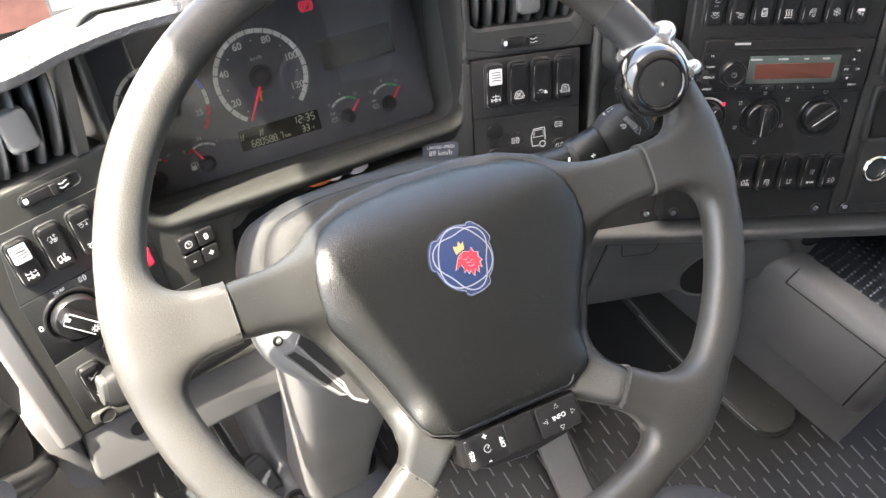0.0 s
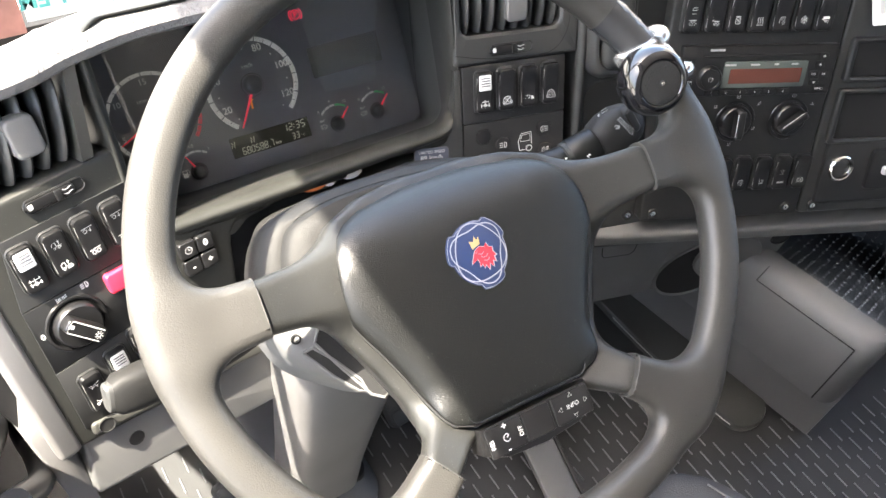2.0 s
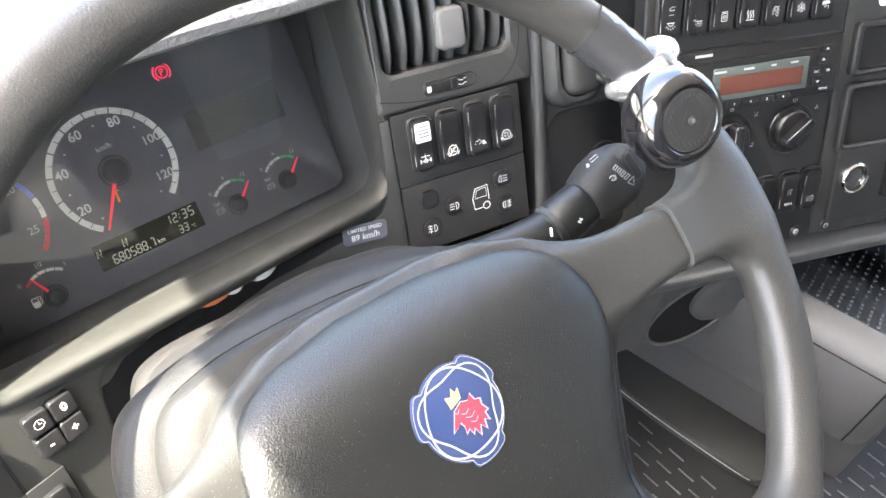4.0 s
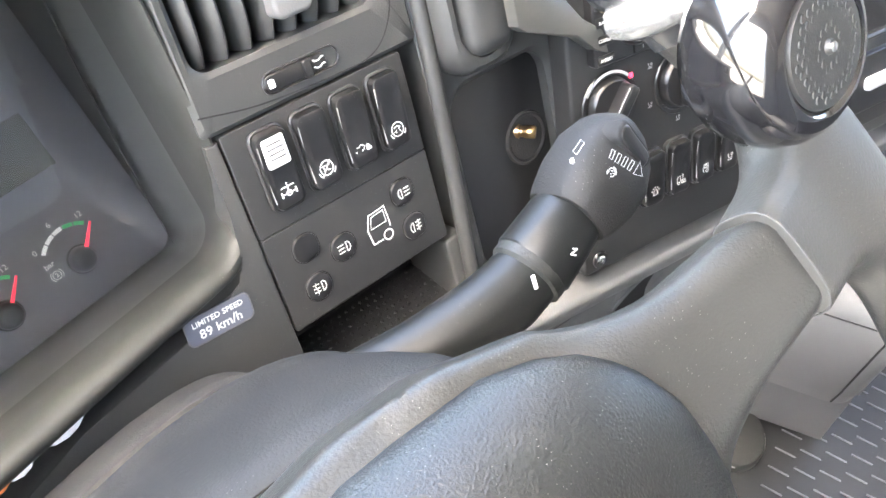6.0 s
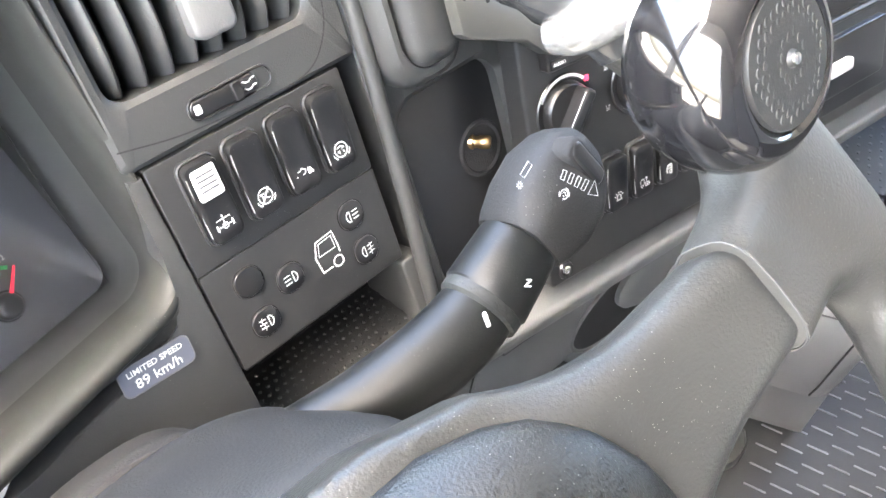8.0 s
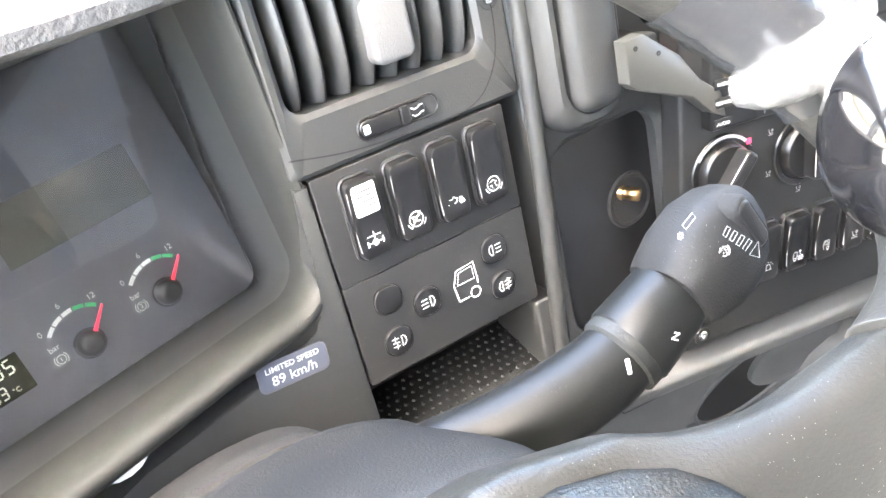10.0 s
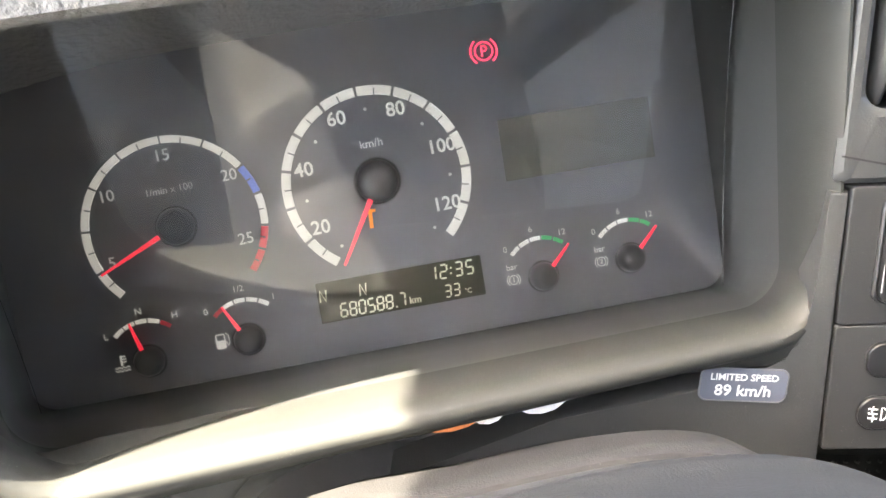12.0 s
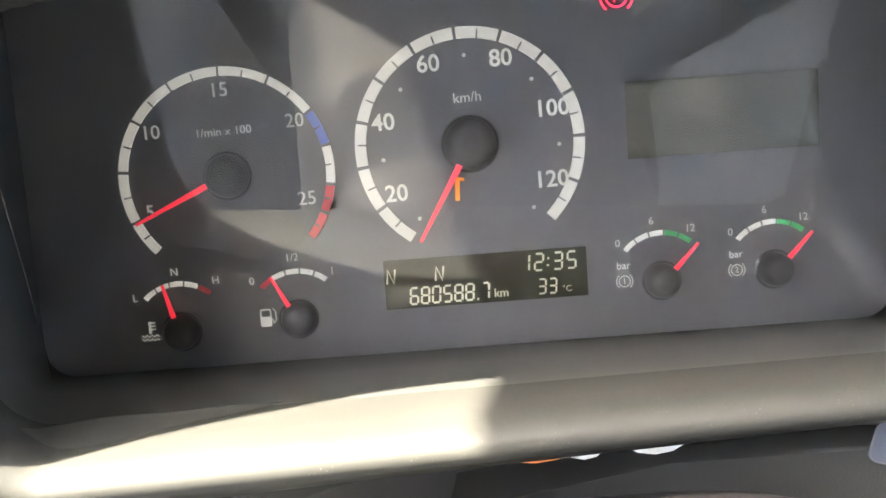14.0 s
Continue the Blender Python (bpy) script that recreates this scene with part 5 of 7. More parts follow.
# ---- lower dash details ----
flap = thing("glove_flap", LOWER @ pose(-0.050, -0.030, 0.0), "grey hinged flap with a moulded pull", "flap")
FLAP = [(-0.0725, 0.0691), (0.0500, 0.0761), (0.0547, 0.0720), (0.0560, 0.0078), (0.0543, -0.0501), (0.0480, -0.0540), (-0.0359, -0.0752), (-0.0780, -0.0830)]
part("gap", prism([(x * 1.025, y * 1.025) for x, y in FLAP], -0.001, 0.0006), M_DARK, flap, "dark gap round the flap")
part("door", prism(FLAP, 0.0, 0.004, edge=0.0015), M_GREY, flap)
part("pull", stroke(bmesh.new(), [(-0.0536, 0.0675), (-0.0495, 0.0500), (-0.0450, 0.0435), (-0.0080, 0.0490), (-0.0030, 0.0560), (-0.0028, 0.0728)], 0.0016, 0.0042), M_DARK, flap, "dark grooved pull")
duct = thing("lower_duct", LOWER @ pose(0.070, -0.034, 0.0, 0, 0, 58), "dark oval opening with a grey boss in the lower dash", "opening")
oval = [(0.068 * math.cos(2 * math.pi * k / 40), 0.056 * math.sin(2 * math.pi * k / 40)) for k in range(40)]
bm = bmesh.new()
loft(bm, [[(x * f, y * f, z) for x, y in oval] for f, z in ((1.07, -0.004), (1.06, 0.0022), (1.02, 0.0032), (0.99, 0.0012), (0.98, 0.0005))], cap0=False, cap1=False)
part("rim", bm, M_GREY, duct)
# No hole is cut: a flat dark plate stands for the shaded opening.
part("throat", prism(oval, 0.0002, 0.0008), M_DARK, duct, "flat dark plate for the shaded throat")
boss = part("boss", lathe([(0.052, 0.0005), (0.051, 0.006), (0.047, 0.0085), (0.030, 0.0095), (0.0001, 0.0098)], 36), M_GREY, duct, "grey rounded boss")
boss.matrix_local = pose(0, 0, 0, 0, 0, -58) @ pose(0.038, 0.030, 0)
plug = thing("round_plug", LOWER @ pose(0.178, 0.035, 0.001), "round dark screw hole in the lower dash", "plug")
part("cup", lathe([(0.0145, 0.0), (0.0135, 0.0015), (0.0115, 0.0005), (0.0100, -0.008), (0.0001, -0.008)], 24), M_DARK, plug)

# ---- driver side panel ----
PANEL = [(-0.062, -0.128), (0.060, -0.146), (0.142, -0.160), (0.158, -0.090), (0.1695, -0.040), (0.1745, -0.015), (0.1785, -0.004), (0.1850, 0.003), (0.1935, 0.0075), (0.2010, 0.0095),
         (0.2020, 0.0215), (0.1800, 0.0265), (0.1600, 0.0300), (0.1460, 0.0335), (0.1340, 0.0360), (0.1220, 0.0370), (0.1140, 0.0380), (0.1080, 0.0405), (0.1045, 0.0450), (0.1030, 0.0520), (0.1020, 0.0800), (0.1045, 0.1370), (-0.062, 0.137)]


def inset(points, d):
    """The outline drawn in by d along its own normals."""
    out = []
    for k in range(len(points)):
        (ax, ay), (bx, by), (cx, cy) = points[k - 1], points[k], points[(k + 1) % len(points)]
        n1, n2 = Vector((ay - by, bx - ax)).normalized(), Vector((by - cy, cx - bx)).normalized()
        n = (n1 + n2).normalized()
        n *= d / max(0.5, n.dot(n1))
        out.append((bx + n.x, by + n.y))
    return out


part("plate", loft(bmesh.new(), [[(x, y, z) for x, y in inset(PANEL, d)] for d, z in ((0.0, -0.040), (0.0, -0.0085), (0.0006, -0.0062), (0.0018, -0.0040), (0.0034, -0.0025), (0.0055, -0.0017), (0.0075, -0.0015))]), M_LIP, side, "olive grey moulded side panel")
part("vent_post", prism([(0.068, 0.137), (0.079, 0.137), (0.100, 0.235), (0.088, 0.235)], -0.035, 0.002, edge=0.003), M_TRIM, side, "olive grey post beside the vent")
part("switch_plate", prism([(-0.0225, 0.1035), (0.095, 0.1035), (0.080, 0.0350), (-0.0345, 0.0350)], -0.004, 0.0, edge=0.0006), M_PLATE, side, "black switch plate")
part("lamp_plate", prism([(-0.0345, 0.0340), (0.0800, 0.0340), (0.0925, 0.0285), (0.0915, -0.0325), (-0.0355, -0.0370)], -0.004, 0.0, edge=0.0006), M_PLATE, side, "black lamp switch plate")
part("low_plate", prism([(-0.0355, -0.0385), (0.0910, -0.0340), (0.0840, -0.0700), (0.060, -0.1300), (-0.0370, -0.1110)], -0.004, 0.0, edge=0.0006), M_PLATE, side, "black lower switch plate")
bm = bmesh.new()
stroke(bm, [(0.0985, 0.1300), (0.0975, 0.1035), (0.0950, 0.0300), (0.0935, -0.0330), (0.0870, -0.0715), (0.0630, -0.1330)], 0.0013, -0.0013)
part("panel_gap", bm, M_DARK, side, "dark gap beside the switch plates")
for k, kinds in enumerate((("axle",), ("lorry", "lorry"), ("bogie", "bogie_up"), ("bogie", "bogie_up"))):
    sw = rocker(-0.0125 + 0.0287 * k, 0.0720, 0.0200, 0.0450, SIDE, "black rocker switch with white %s signs on the driver side" % kinds[0].replace("_", " "), "side rocker switches")
    if k == 0:
        lock_tab(sw, 0.0115)
    for j, kind in enumerate(kinds):
        printed(sw, kind, -0.0125 + 0.0220 * j, 0.95, 0.0064 if not j else 0.0072)
slider(SIDE, 0.0350, 0.1210, 0.0560, 0.0135, "black sliding vent switch at the driver side")
vent(SIDE, -0.030, 0.066, 0.140, 0.215, 6, 0.0340, 0.1790, "black side air vent with slanted slats and a grey tab", 0.22)
lampk = thing("light_knob", SIDE @ pose(0.0020, -0.0010, 0), "black rotary light switch with white pointer", "knob")
part("dish", lathe([(0.0290, 0.0), (0.0280, 0.0020), (0.0262, 0.0022), (0.0240, 0.0), (0.0001, -0.001)], 44), M_BLACK, lampk)
part("skirt", lathe([(0.0225, 0.0), (0.0215, 0.0080), (0.0200, 0.0095), (0.0001, 0.0100)], 44), M_BLACK, lampk)
grip = part("grip", slab(0.0400, 0.0150, 0.0150, 0.005, 0.003, 0, 0, 0.0080), M_BLACK, lampk, "broad finger grip")
grip.matrix_local = pose(0, 0, 0, 0, 0, -51)
bm = bmesh.new()
stroke(bm, [(-0.0185, 0.0005), (-0.0175, 0.0058), (0.0150, 0.0058)], 0.0012, 0.0231)
stroke(bm, [(-0.0185, -0.0005), (-0.0175, -0.0058), (0.0150, -0.0058)], 0.0009, 0.0231)
shape(bm, [(-0.0188, -0.0015), (-0.0135, -0.0015), (-0.0135, 0.0020), (-0.0188, 0.0020)], 0.0231)
sign("sun", bm, 0.0120, 0.0, 0.9, 0.0231)
line = part("pointer", bm, W, lampk, "white pointer and sun sign")
line.matrix_local = pose(0, 0, 0, 0, 0, -51)
bm = bmesh.new()
sign("side_lamp", bm, 0.0, 0.0290, 0.9, 0.0002), sign("lamp", bm, 0.0230, 0.0300, 0.9, 0.0002)
part("lamp_signs", bm, W, side)
letters("0", 0.0080, -0.0290, 0.0035, 0.0002, W, side, "numeral", 0, 0.02)
hazard = thing("hazard_switch", SIDE @ pose(0.0640, 0.0190, 0), "red hazard warning switch on the lamp plate", "switch")
part("rocker", slab(0.0480, 0.0215, 0.0080, 0.004, 0.0025, 0, 0, -0.001), M_HAZARD, hazard)
bm = bmesh.new()
for s_ in (1.0, 0.55):
    stroke(bm, [(0.0075 * s_ * math.cos(radians(a)), 0.0075 * s_ * math.sin(radians(a)) - 0.001) for a in (90, 210, 330)], 0.0007, 0.0071, closed=True)
part("symbol", bm, W, hazard)
for k, (x, y, kinds) in enumerate(((-0.0125, -0.0760, ("tipper", "tipper")), (0.0185, -0.0680, ()), (0.0470, -0.0600, ("sun",)))):
    sw = rocker(x, y, 0.0200, 0.0450, SIDE, ("black rocker switch with tipper signs", "black rocker switch with a white lock tab", "black rocker switch with a lamp sign")[k], "side lower switches")
    if k == 1:
        lock_tab(sw, 0.0105)
    for j, kind in enumerate(kinds):
        printed(sw, kind, -0.0110 + 0.0200 * j, 0.95, 0.0064)
for k, (x, y, text) in enumerate(((0.1245, 0.0088, ""), (0.1440, 0.0076, "0"), (0.1238, -0.0112, "-"), (0.1430, -0.0124, "+"))):
    b = thing("trip_key", SIDE @ pose(x, y, 0, 0, 0, -4), "small black trip computer key with a white sign", "button", "trip keys")
    part("cap", slab(0.0186, 0.0178, 0.0060, 0.003, 0.0015, 0, 0, -0.001), M_BLACK, b)
    if text:
        letters(text, 0.0095, 0, 0, 0.0051, W, b, "lettering", 0, 0.03)
    else:
        printed(b, "clock", 0.0, 0.95, 0.0051)
key = thing("cover_plate", SIDE @ pose(0.1055, -0.056, 0, 0, 0, -4), "small black key plate with a white marked key", "panel")
part("plate", slab(0.030, 0.044, 0.0012, 0.001, 0.0004), M_PLATE, key)
part("button", slab(0.020, 0.030, 0.0060, 0.004, 0.0018, -0.001, -0.004, 0.0), M_BLACK, key, "black push key")
letters("0", 0.0085, -0.001, -0.001, 0.0061, W, key, "numeral", 0, 0.02)
bm = bmesh.new()
stroke(bm, ring_points(-0.0155, 0.0155, -0.0225, 0.0225, 0.001, 2), 0.0008, 0.0002, closed=True)
part("groove", bm, M_DARK, key)
edge = thing("side_moulding", SIDE, "pale grey rounded moulding at the dash end", "trim", kind="structure")
part("bar", slab(0.0235, 0.360, 0.034, 0.006, 0.005, -0.0590, 0.050, -0.033, steps=8), M_LIGHT, edge, "pale grey grained bar")
part("foot", prism([(-0.069, -0.060), (-0.049, -0.125), (-0.052, -0.155), (-0.056, -0.214), (-0.079, -0.196), (-0.084, -0.097)], -0.070, -0.016, edge=0.006), M_LIGHT, edge, "pale rounded foot of the moulding")
part("pillar_trim", prism([(-0.066, 0.230), (-0.066, -0.080), (-0.080, -0.110), (-0.092, -0.060), (-0.092, 0.230)], -0.090, -0.040, edge=0.006), M_BLACK, edge, "black pillar trim")
# The shoulder that joins the lip of the dials to the side panel.
def lip_z(y):
    for (y0, z0), (y1, z1) in zip(LIP, LIP[1:]):
        if y <= y0 and y >= y1:
            return z0 + (z1 - z0) * (y - y0) / (y1 - y0)
    return LIP[-1][1]


loops = []
for j in range(41):
    x = -0.135 + 0.185 * j / 40
    k = glide((x + 0.110) / 0.140)
    low = -0.0966 - 0.0035 * glide((-x - 0.025) / 0.04) - 0.010 * glide((-x - 0.068) / 0.022)
    top = []
    for i in range(13):
        y = -0.0755 + (low + 0.0755) * i / 12
        bow = 0.0045 * max(0.0, 1 - i / 3.0) ** 2
        z = (panel_z(x, y) - 0.0011 - bow) * (1 - k) + (lip_z(y) + 0.0004) * k
        top.append(CLUSTER @ Vector((x, y, z)))
    back = CLUSTER.to_3x3() @ Vector((0, 0.002, -0.012))
    loops.append(top + [top[-1] + back, top[0] + back])
shoulder = part("shoulder", loft(bmesh.new(), loops), M_LIP, side, "olive grey shoulder below the dials")
shoulder.matrix_local = SIDE.inverted()
kick = thing("kick_panel", SIDE @ pose(0.077, -0.180, -0.002, 0, 0, -10.5), "grey moulded kick panel below the side switches", "panel")
part("panel", slab(0.260, 0.078, 0.030, 0.006, 0.004, 0, 0, -0.032), M_GREY, kick)
part("upper_lip", slab(0.240, 0.014, 0.038, 0.004, 0.003, 0, 0.044, -0.032), M_TRIM, kick, "olive grey rounded lip")
for x, y in ((-0.106, 0.044), (-0.079, 0.006)):
    part("bolt_cup", lathe([(0.0085, 0.0), (0.0080, 0.0008), (0.0062, -0.001), (0.0060, -0.004), (0.0001, -0.004)], 20, x=x, y=y, bm=bmesh.new()), M_DARK, kick).location.z = 0.0065 if y > 0.03 else -0.0015

# ---- the rounded foot of the dial lip on the switch panel ----
loops = []
for k in range(29):
    if k <= 20:
        p, out, drop = Vector((0.084 + 0.0045 * k, -0.0838, 0.1118)), Vector((0.10 * (k / 20) ** 4, -1, 0)), 0.0105
    else:
        a = radians(-90 + 90 * (k - 20) / 8)
        p, out, drop = Vector((0.1740 + 0.0325 * math.cos(a), -0.0515 + 0.0325 * math.sin(a), 0.1118 + 0.004 * (k - 20) / 8)), Vector((math.cos(a), math.sin(a), 0)), 0.0105 - 0.0005 * (k - 20)
    a3 = ROCKER.inverted() @ (CLUSTER @ p)
    b3 = Vector((a3.x, a3.y, 0)) + out * drop
    b3.z = -0.0030
    m3 = a3.lerp(b3, 0.45) + Vector((0, 0, 0.20 * max(0, a3.z)))
    n3 = a3.lerp(b3, 0.75) + Vector((0, 0, 0.08 * max(0, a3.z)))
    back = Vector((0, 0, -0.008))
    loops.append([a3, m3, n3, b3, b3 + back, a3 + back])
part("lip_foot", loft(bmesh.new(), loops), M_LIP, dash_mid, "olive grey rounded foot of the dial lip")

# ---- things on the wheel ----
def badge(deg):
    """Radius of the emblem's outline: a round with three broad corners."""
    d = min(abs((deg - c + 180) % 360 - 180) for c in (40, 160, 280))
    return 0.0246 + 0.0034 * min(1, max(0, (27 - d) / 4))


emblem = part("emblem", prism([(badge(a) * math.cos(radians(a)), 1.05 * badge(a) * math.sin(radians(a))) for a in range(0, 360, 4)], 0.0100, 0.0135, edge=0.001), M_EMBLEM, wheel, "deep blue badge with silver loops")
emblem.matrix_local = pose(-0.001, -0.0125, -0.0128)
for r0, r1 in ((0.0216, -0.0014), (0.0212, 0.0034)):
    bm = bmesh.new()
    stroke(bm, [((r0 + r1 * math.cos(radians(3 * (a - 40)))) * math.cos(radians(a)), 1.05 * (r0 + r1 * math.cos(radians(3 * (a - 40)))) * math.sin(radians(a))) for a in range(0, 360, 5)], 0.0010, 0.0137 + 0.0001 * (r1 > 0), closed=True)
    part("silver_loop", bm, M_SILVER, emblem, "silver loop line")
bm = bmesh.new()
stroke(bm, [((badge(a) - 0.0010) * math.cos(radians(a)), 1.05 * (badge(a) - 0.0010) * math.sin(radians(a))) for a in range(0, 360, 4)], 0.0004, 0.0137, closed=True)
part("rim_line", bm, M_SILVER, emblem, "fine silver rim line")
CREST = ((-0.0045, 0.0022), (-0.0062, -0.0004), (-0.0080, -0.0032), (-0.0092, -0.0052), (-0.0060, -0.0040), (-0.0044, -0.0030), (-0.0034, -0.0052), (-0.0040, -0.0082), (-0.0018, -0.0070), (-0.0010, -0.0098), (0.0006, -0.0080), (0.0020, -0.0118), (0.0038, -0.0080), (0.0058, -0.0108), (0.0066, -0.0070), (0.0088, -0.0084), (0.0084, -0.0048), (0.0104, -0.0044), (0.0086, -0.0014), (0.0092, 0.0012), (0.0066, 0.0020), (0.0056, 0.0052), (0.0036, 0.0030), (0.0000, 0.0042))
for k, mat, z, name in ((1.24, M_SILVER, 0.0138, "pale_edge"), (1.12, M_RED, 0.01395, "red_shape")):
    bm = bmesh.new()
    shape(bm, [(k * x + 0.0012, k * 1.08 * y - 0.0005) for x, y in CREST], z)
    part(name, bm, mat, emblem, "red crest shape" if mat is M_RED else "pale edge of the crest")
bm = bmesh.new()
for x, y, w in ((-0.0030, 0.0004, 0.0028), (0.0010, -0.0018, 0.0050), (0.0030, -0.0046, 0.0060), (0.0040, -0.0078, 0.0050)):
    stroke(bm, bend([(x - w / 2, y + 0.0012, 0), (x, y, 0), (x + w / 2, y + 0.0016, 0)], 3), 0.0004, 0.0141)
part("crest_lines", bm, M_SILVER, emblem, "pale lines of the crest")
bm = bmesh.new()
shape(bm, [(1.1 * x + 0.0004, 1.1 * y) for x, y in ((-0.0052, 0.0036), (0.0018, 0.0058), (0.0026, 0.0112), (0.0004, 0.0092), (-0.0008, 0.0124), (-0.0026, 0.0086), (-0.0058, 0.0098))], 0.0142)
part("gold_shape", bm, M_GOLD, emblem, "gold crown shape")
bm = bmesh.new()
frame_ring(bm, (-0.056, 0.056, -0.1345, -0.1165), (-0.0545, 0.0545, -0.1335, -0.1178), 0.008, 0.007, -0.0080, -0.0022, 0.0006)
part("name_recess", bm, M_HUB, wheel, "shallow moulded name field")
for k in range(6):
    part("name_bar", slab(0.0062, 0.0066, 0.0030, 0.001, 0.0004, -0.0225 + 0.0086 * k, -0.1258, -0.0045, None, 2), M_HUB, wheel)
controls = part("control_bar", prism([(-0.046, -0.1455), (0.056, -0.1455), (0.058, -0.1660), (0.040, -0.1740), (0.005, -0.1775), (-0.030, -0.1740), (-0.048, -0.1660)], -0.020, 0.0035, edge=0.002), M_BLACK, wheel, "black bar with cruise and menu keys")
controls.matrix_local = pose(-0.0045, 0.0055, -0.0085)
for x0, x1, name in ((-0.0430, -0.0105, "cruise_key"), (-0.0095, 0.0165, "blank_key"), (0.0190, 0.0545, "menu_key")):
    kk = part(name, slab(x1 - x0, 0.0235, 0.0026, 0.002, 0.0008, (x0 + x1) / 2, -0.1590, 0.0025), M_BLACK, controls)
    if name == "cruise_key":
        letters("+", 0.0080, -0.0260, -0.1500, 0.0052, W, kk, "lettering", 0, 0.02), letters("-", 0.0080, -0.0275, -0.1680, 0.0052, W, kk, "lettering", 0, 0.02)
        letters("OFF", 0.0048, -0.0135, -0.1590, 0.0052, W, kk, "lettering", 90, 0.004), letters("RES", 0.0048, -0.0398, -0.1600, 0.0052, W, kk, "lettering", 90, 0.004)
        part("symbol", sign("spiral", bmesh.new(), -0.0265, -0.1590, 0.8, 0.0052), M_GREYPRINT, kk)
    if name == "menu_key":
        letters("INFO", 0.0052, 0.0370, -0.1590, 0.0052, W, kk, "lettering", 2, 0.004)
        for dx, dy, a in ((0, 0.0085, 90), (0, -0.0085, 270), (0.0120, 0, 0), (-0.0120, 0, 180)):
            bm = bmesh.new()
            stroke(bm, [(0.0370 + dx + 0.0022 * math.cos(radians(a + b)), -0.1590 + dy + 0.0022 * math.sin(radians(a + b))) for b in (0, 120, 240)], 0.0005, 0.0052, closed=True)
            part("arrow", bm, W, kk)
for s in (1, -1):
    for x, y, cross, hw in ((s * SEAM_X, 0.0055, Vector((0, 1, 0)), 0.0222), (s * LOW_IN[0], LOW_IN[1], Vector((s * LOW_WAY.y, -LOW_WAY.x, 0)), 0.0182)):
        c = Vector((x, y, 0.0))
        bm = bmesh.new()
        tube([c + cross * hw * math.copysign(abs(math.cos(t)) ** 0.62, math.cos(t)) + Vector((0, 0, 0.0138)) * math.copysign(abs(math.sin(t)) ** 0.62, math.sin(t)) for t in [2 * math.pi * j / 28 for j in range(29)]], 0.00045, 6, bm)
        part("seam", bm, M_SEAM, wheel, "pale stitched leather seam")
    a = radians(-58 if s > 0 else -122)
    bm = bmesh.new()
    tube([Vector((RIM_R * math.cos(a), RIM_R * math.sin(a), RIM_Z)) + (RIM_T + 0.0001) * (math.cos(b) * Vector((math.cos(a), math.sin(a), 0)) * 1.03 + math.sin(b) * Vector((0, 0, 1))) for b in [2 * math.pi * j / 24 for j in range(25)]], 0.0006, 6, bm)
    part("rim_seam", bm, M_SPOKE, wheel, "stitched rim seam")

# Spinner knob clamped on the rim.
SPIN_A = radians(21)
rim_c = Vector((RIM_R * math.cos(SPIN_A), RIM_R * math.sin(SPIN_A), RIM_Z))
spinner = thing("spinner_knob", WHEEL, "gloss black steering spinner knob on a chrome rim clamp", "spinner knob")
top_c = Vector((0.1762, 0.0645, 0.0545))
axis_q = Vector((-0.25, -0.42, 1)).to_track_quat("Z", "Y").to_matrix().to_4x4()
KM = Matrix.Translation(top_c) @ axis_q @ Matrix.Scale(1.07, 4)
kb = part("knob", lathe([(0.010, -0.0335), (0.0165, -0.0320), (0.0215, -0.0285), (0.0250, -0.0232), (0.0268, -0.0165), (0.0268, -0.0105), (0.0255, -0.0052), (0.0230, -0.0012), (0.0200, 0.0010), (0.0182, 0.0014), (0.0172, 0.0008), (0.0166, 0.0), (0.0001, 0.0002)], 56), M_GLOSS, spinner, "gloss black round knob")
kb.matrix_local = KM
cap = part("cap_disc", lathe([(0.0164, 0.0002), (0.0160, 0.0014), (0.0080, 0.0022), (0.0022, 0.0020), (0.0018, 0.0030), (0.0001, 0.0032)], 40), M_PLATE, kb, "dark patterned cap disc")
bm = bmesh.new()
for i in range(-7, 8):
    for j in range(-5, 6):
        x, y = 0.0021 * i, 0.0030 * j + (0.0015 if i % 2 else 0)
        if 0.003 < math.hypot(x, y) < 0.0145:
            slab(0.0013, 0.0022, 0.0004, 0.0005, 0.0002, x, y, 0.0014 + 0.0006 * (1 - math.hypot(x, y) / 0.016), bm, 1)
part("weave", bm, M_PLATE, kb, "small grey weave marks")
part("centre_pin", lathe([(0.0016, 0.002), (0.0014, 0.0034), (0.0001, 0.0036)], 12), M_CHROME, kb)
part("stem", tube([rim_c + Vector((-0.004, 0, 0.012)), KM @ Vector((0, 0, -0.026))], [0.0145, 0.0130], 24), M_CHROME, spinner, "chrome stem")
tang = Vector((-math.sin(SPIN_A), math.cos(SPIN_A), 0))
rad = Vector((math.cos(SPIN_A), math.sin(SPIN_A), 0))
part("saddle", blade([(rim_c + tang * d + Vector((0, 0, 0.0155)) - rad * 0.002, rad * w, 0.0060) for d, w in ((-0.024, 0.007), (-0.018, 0.0135), (0.0, 0.0165), (0.018, 0.0135), (0.024, 0.007))]), M_PEARL, spinner, "pearl white clamp saddle")
for d in (-0.017, 0.017):
    for sgn in (-1, 1):
        base = rim_c + tang * d
        claw = bend([base + rad * (0.0205 * sgn * math.cos(b)) + Vector((0, 0, 0.0205 * math.sin(b))) + tang * (d * 0.35 * (1 - math.sin(b))) for b in (1.45, 1.0, 0.5, 0.0, -0.4)], 4)
        part("claw", tube(claw, [0.0062 + 0.0022 * math.sin(math.pi * k / (len(claw) - 1)) for k in range(len(claw))], 12), M_PEARL, spinner, "rounded pearl white claw")
wrap = []
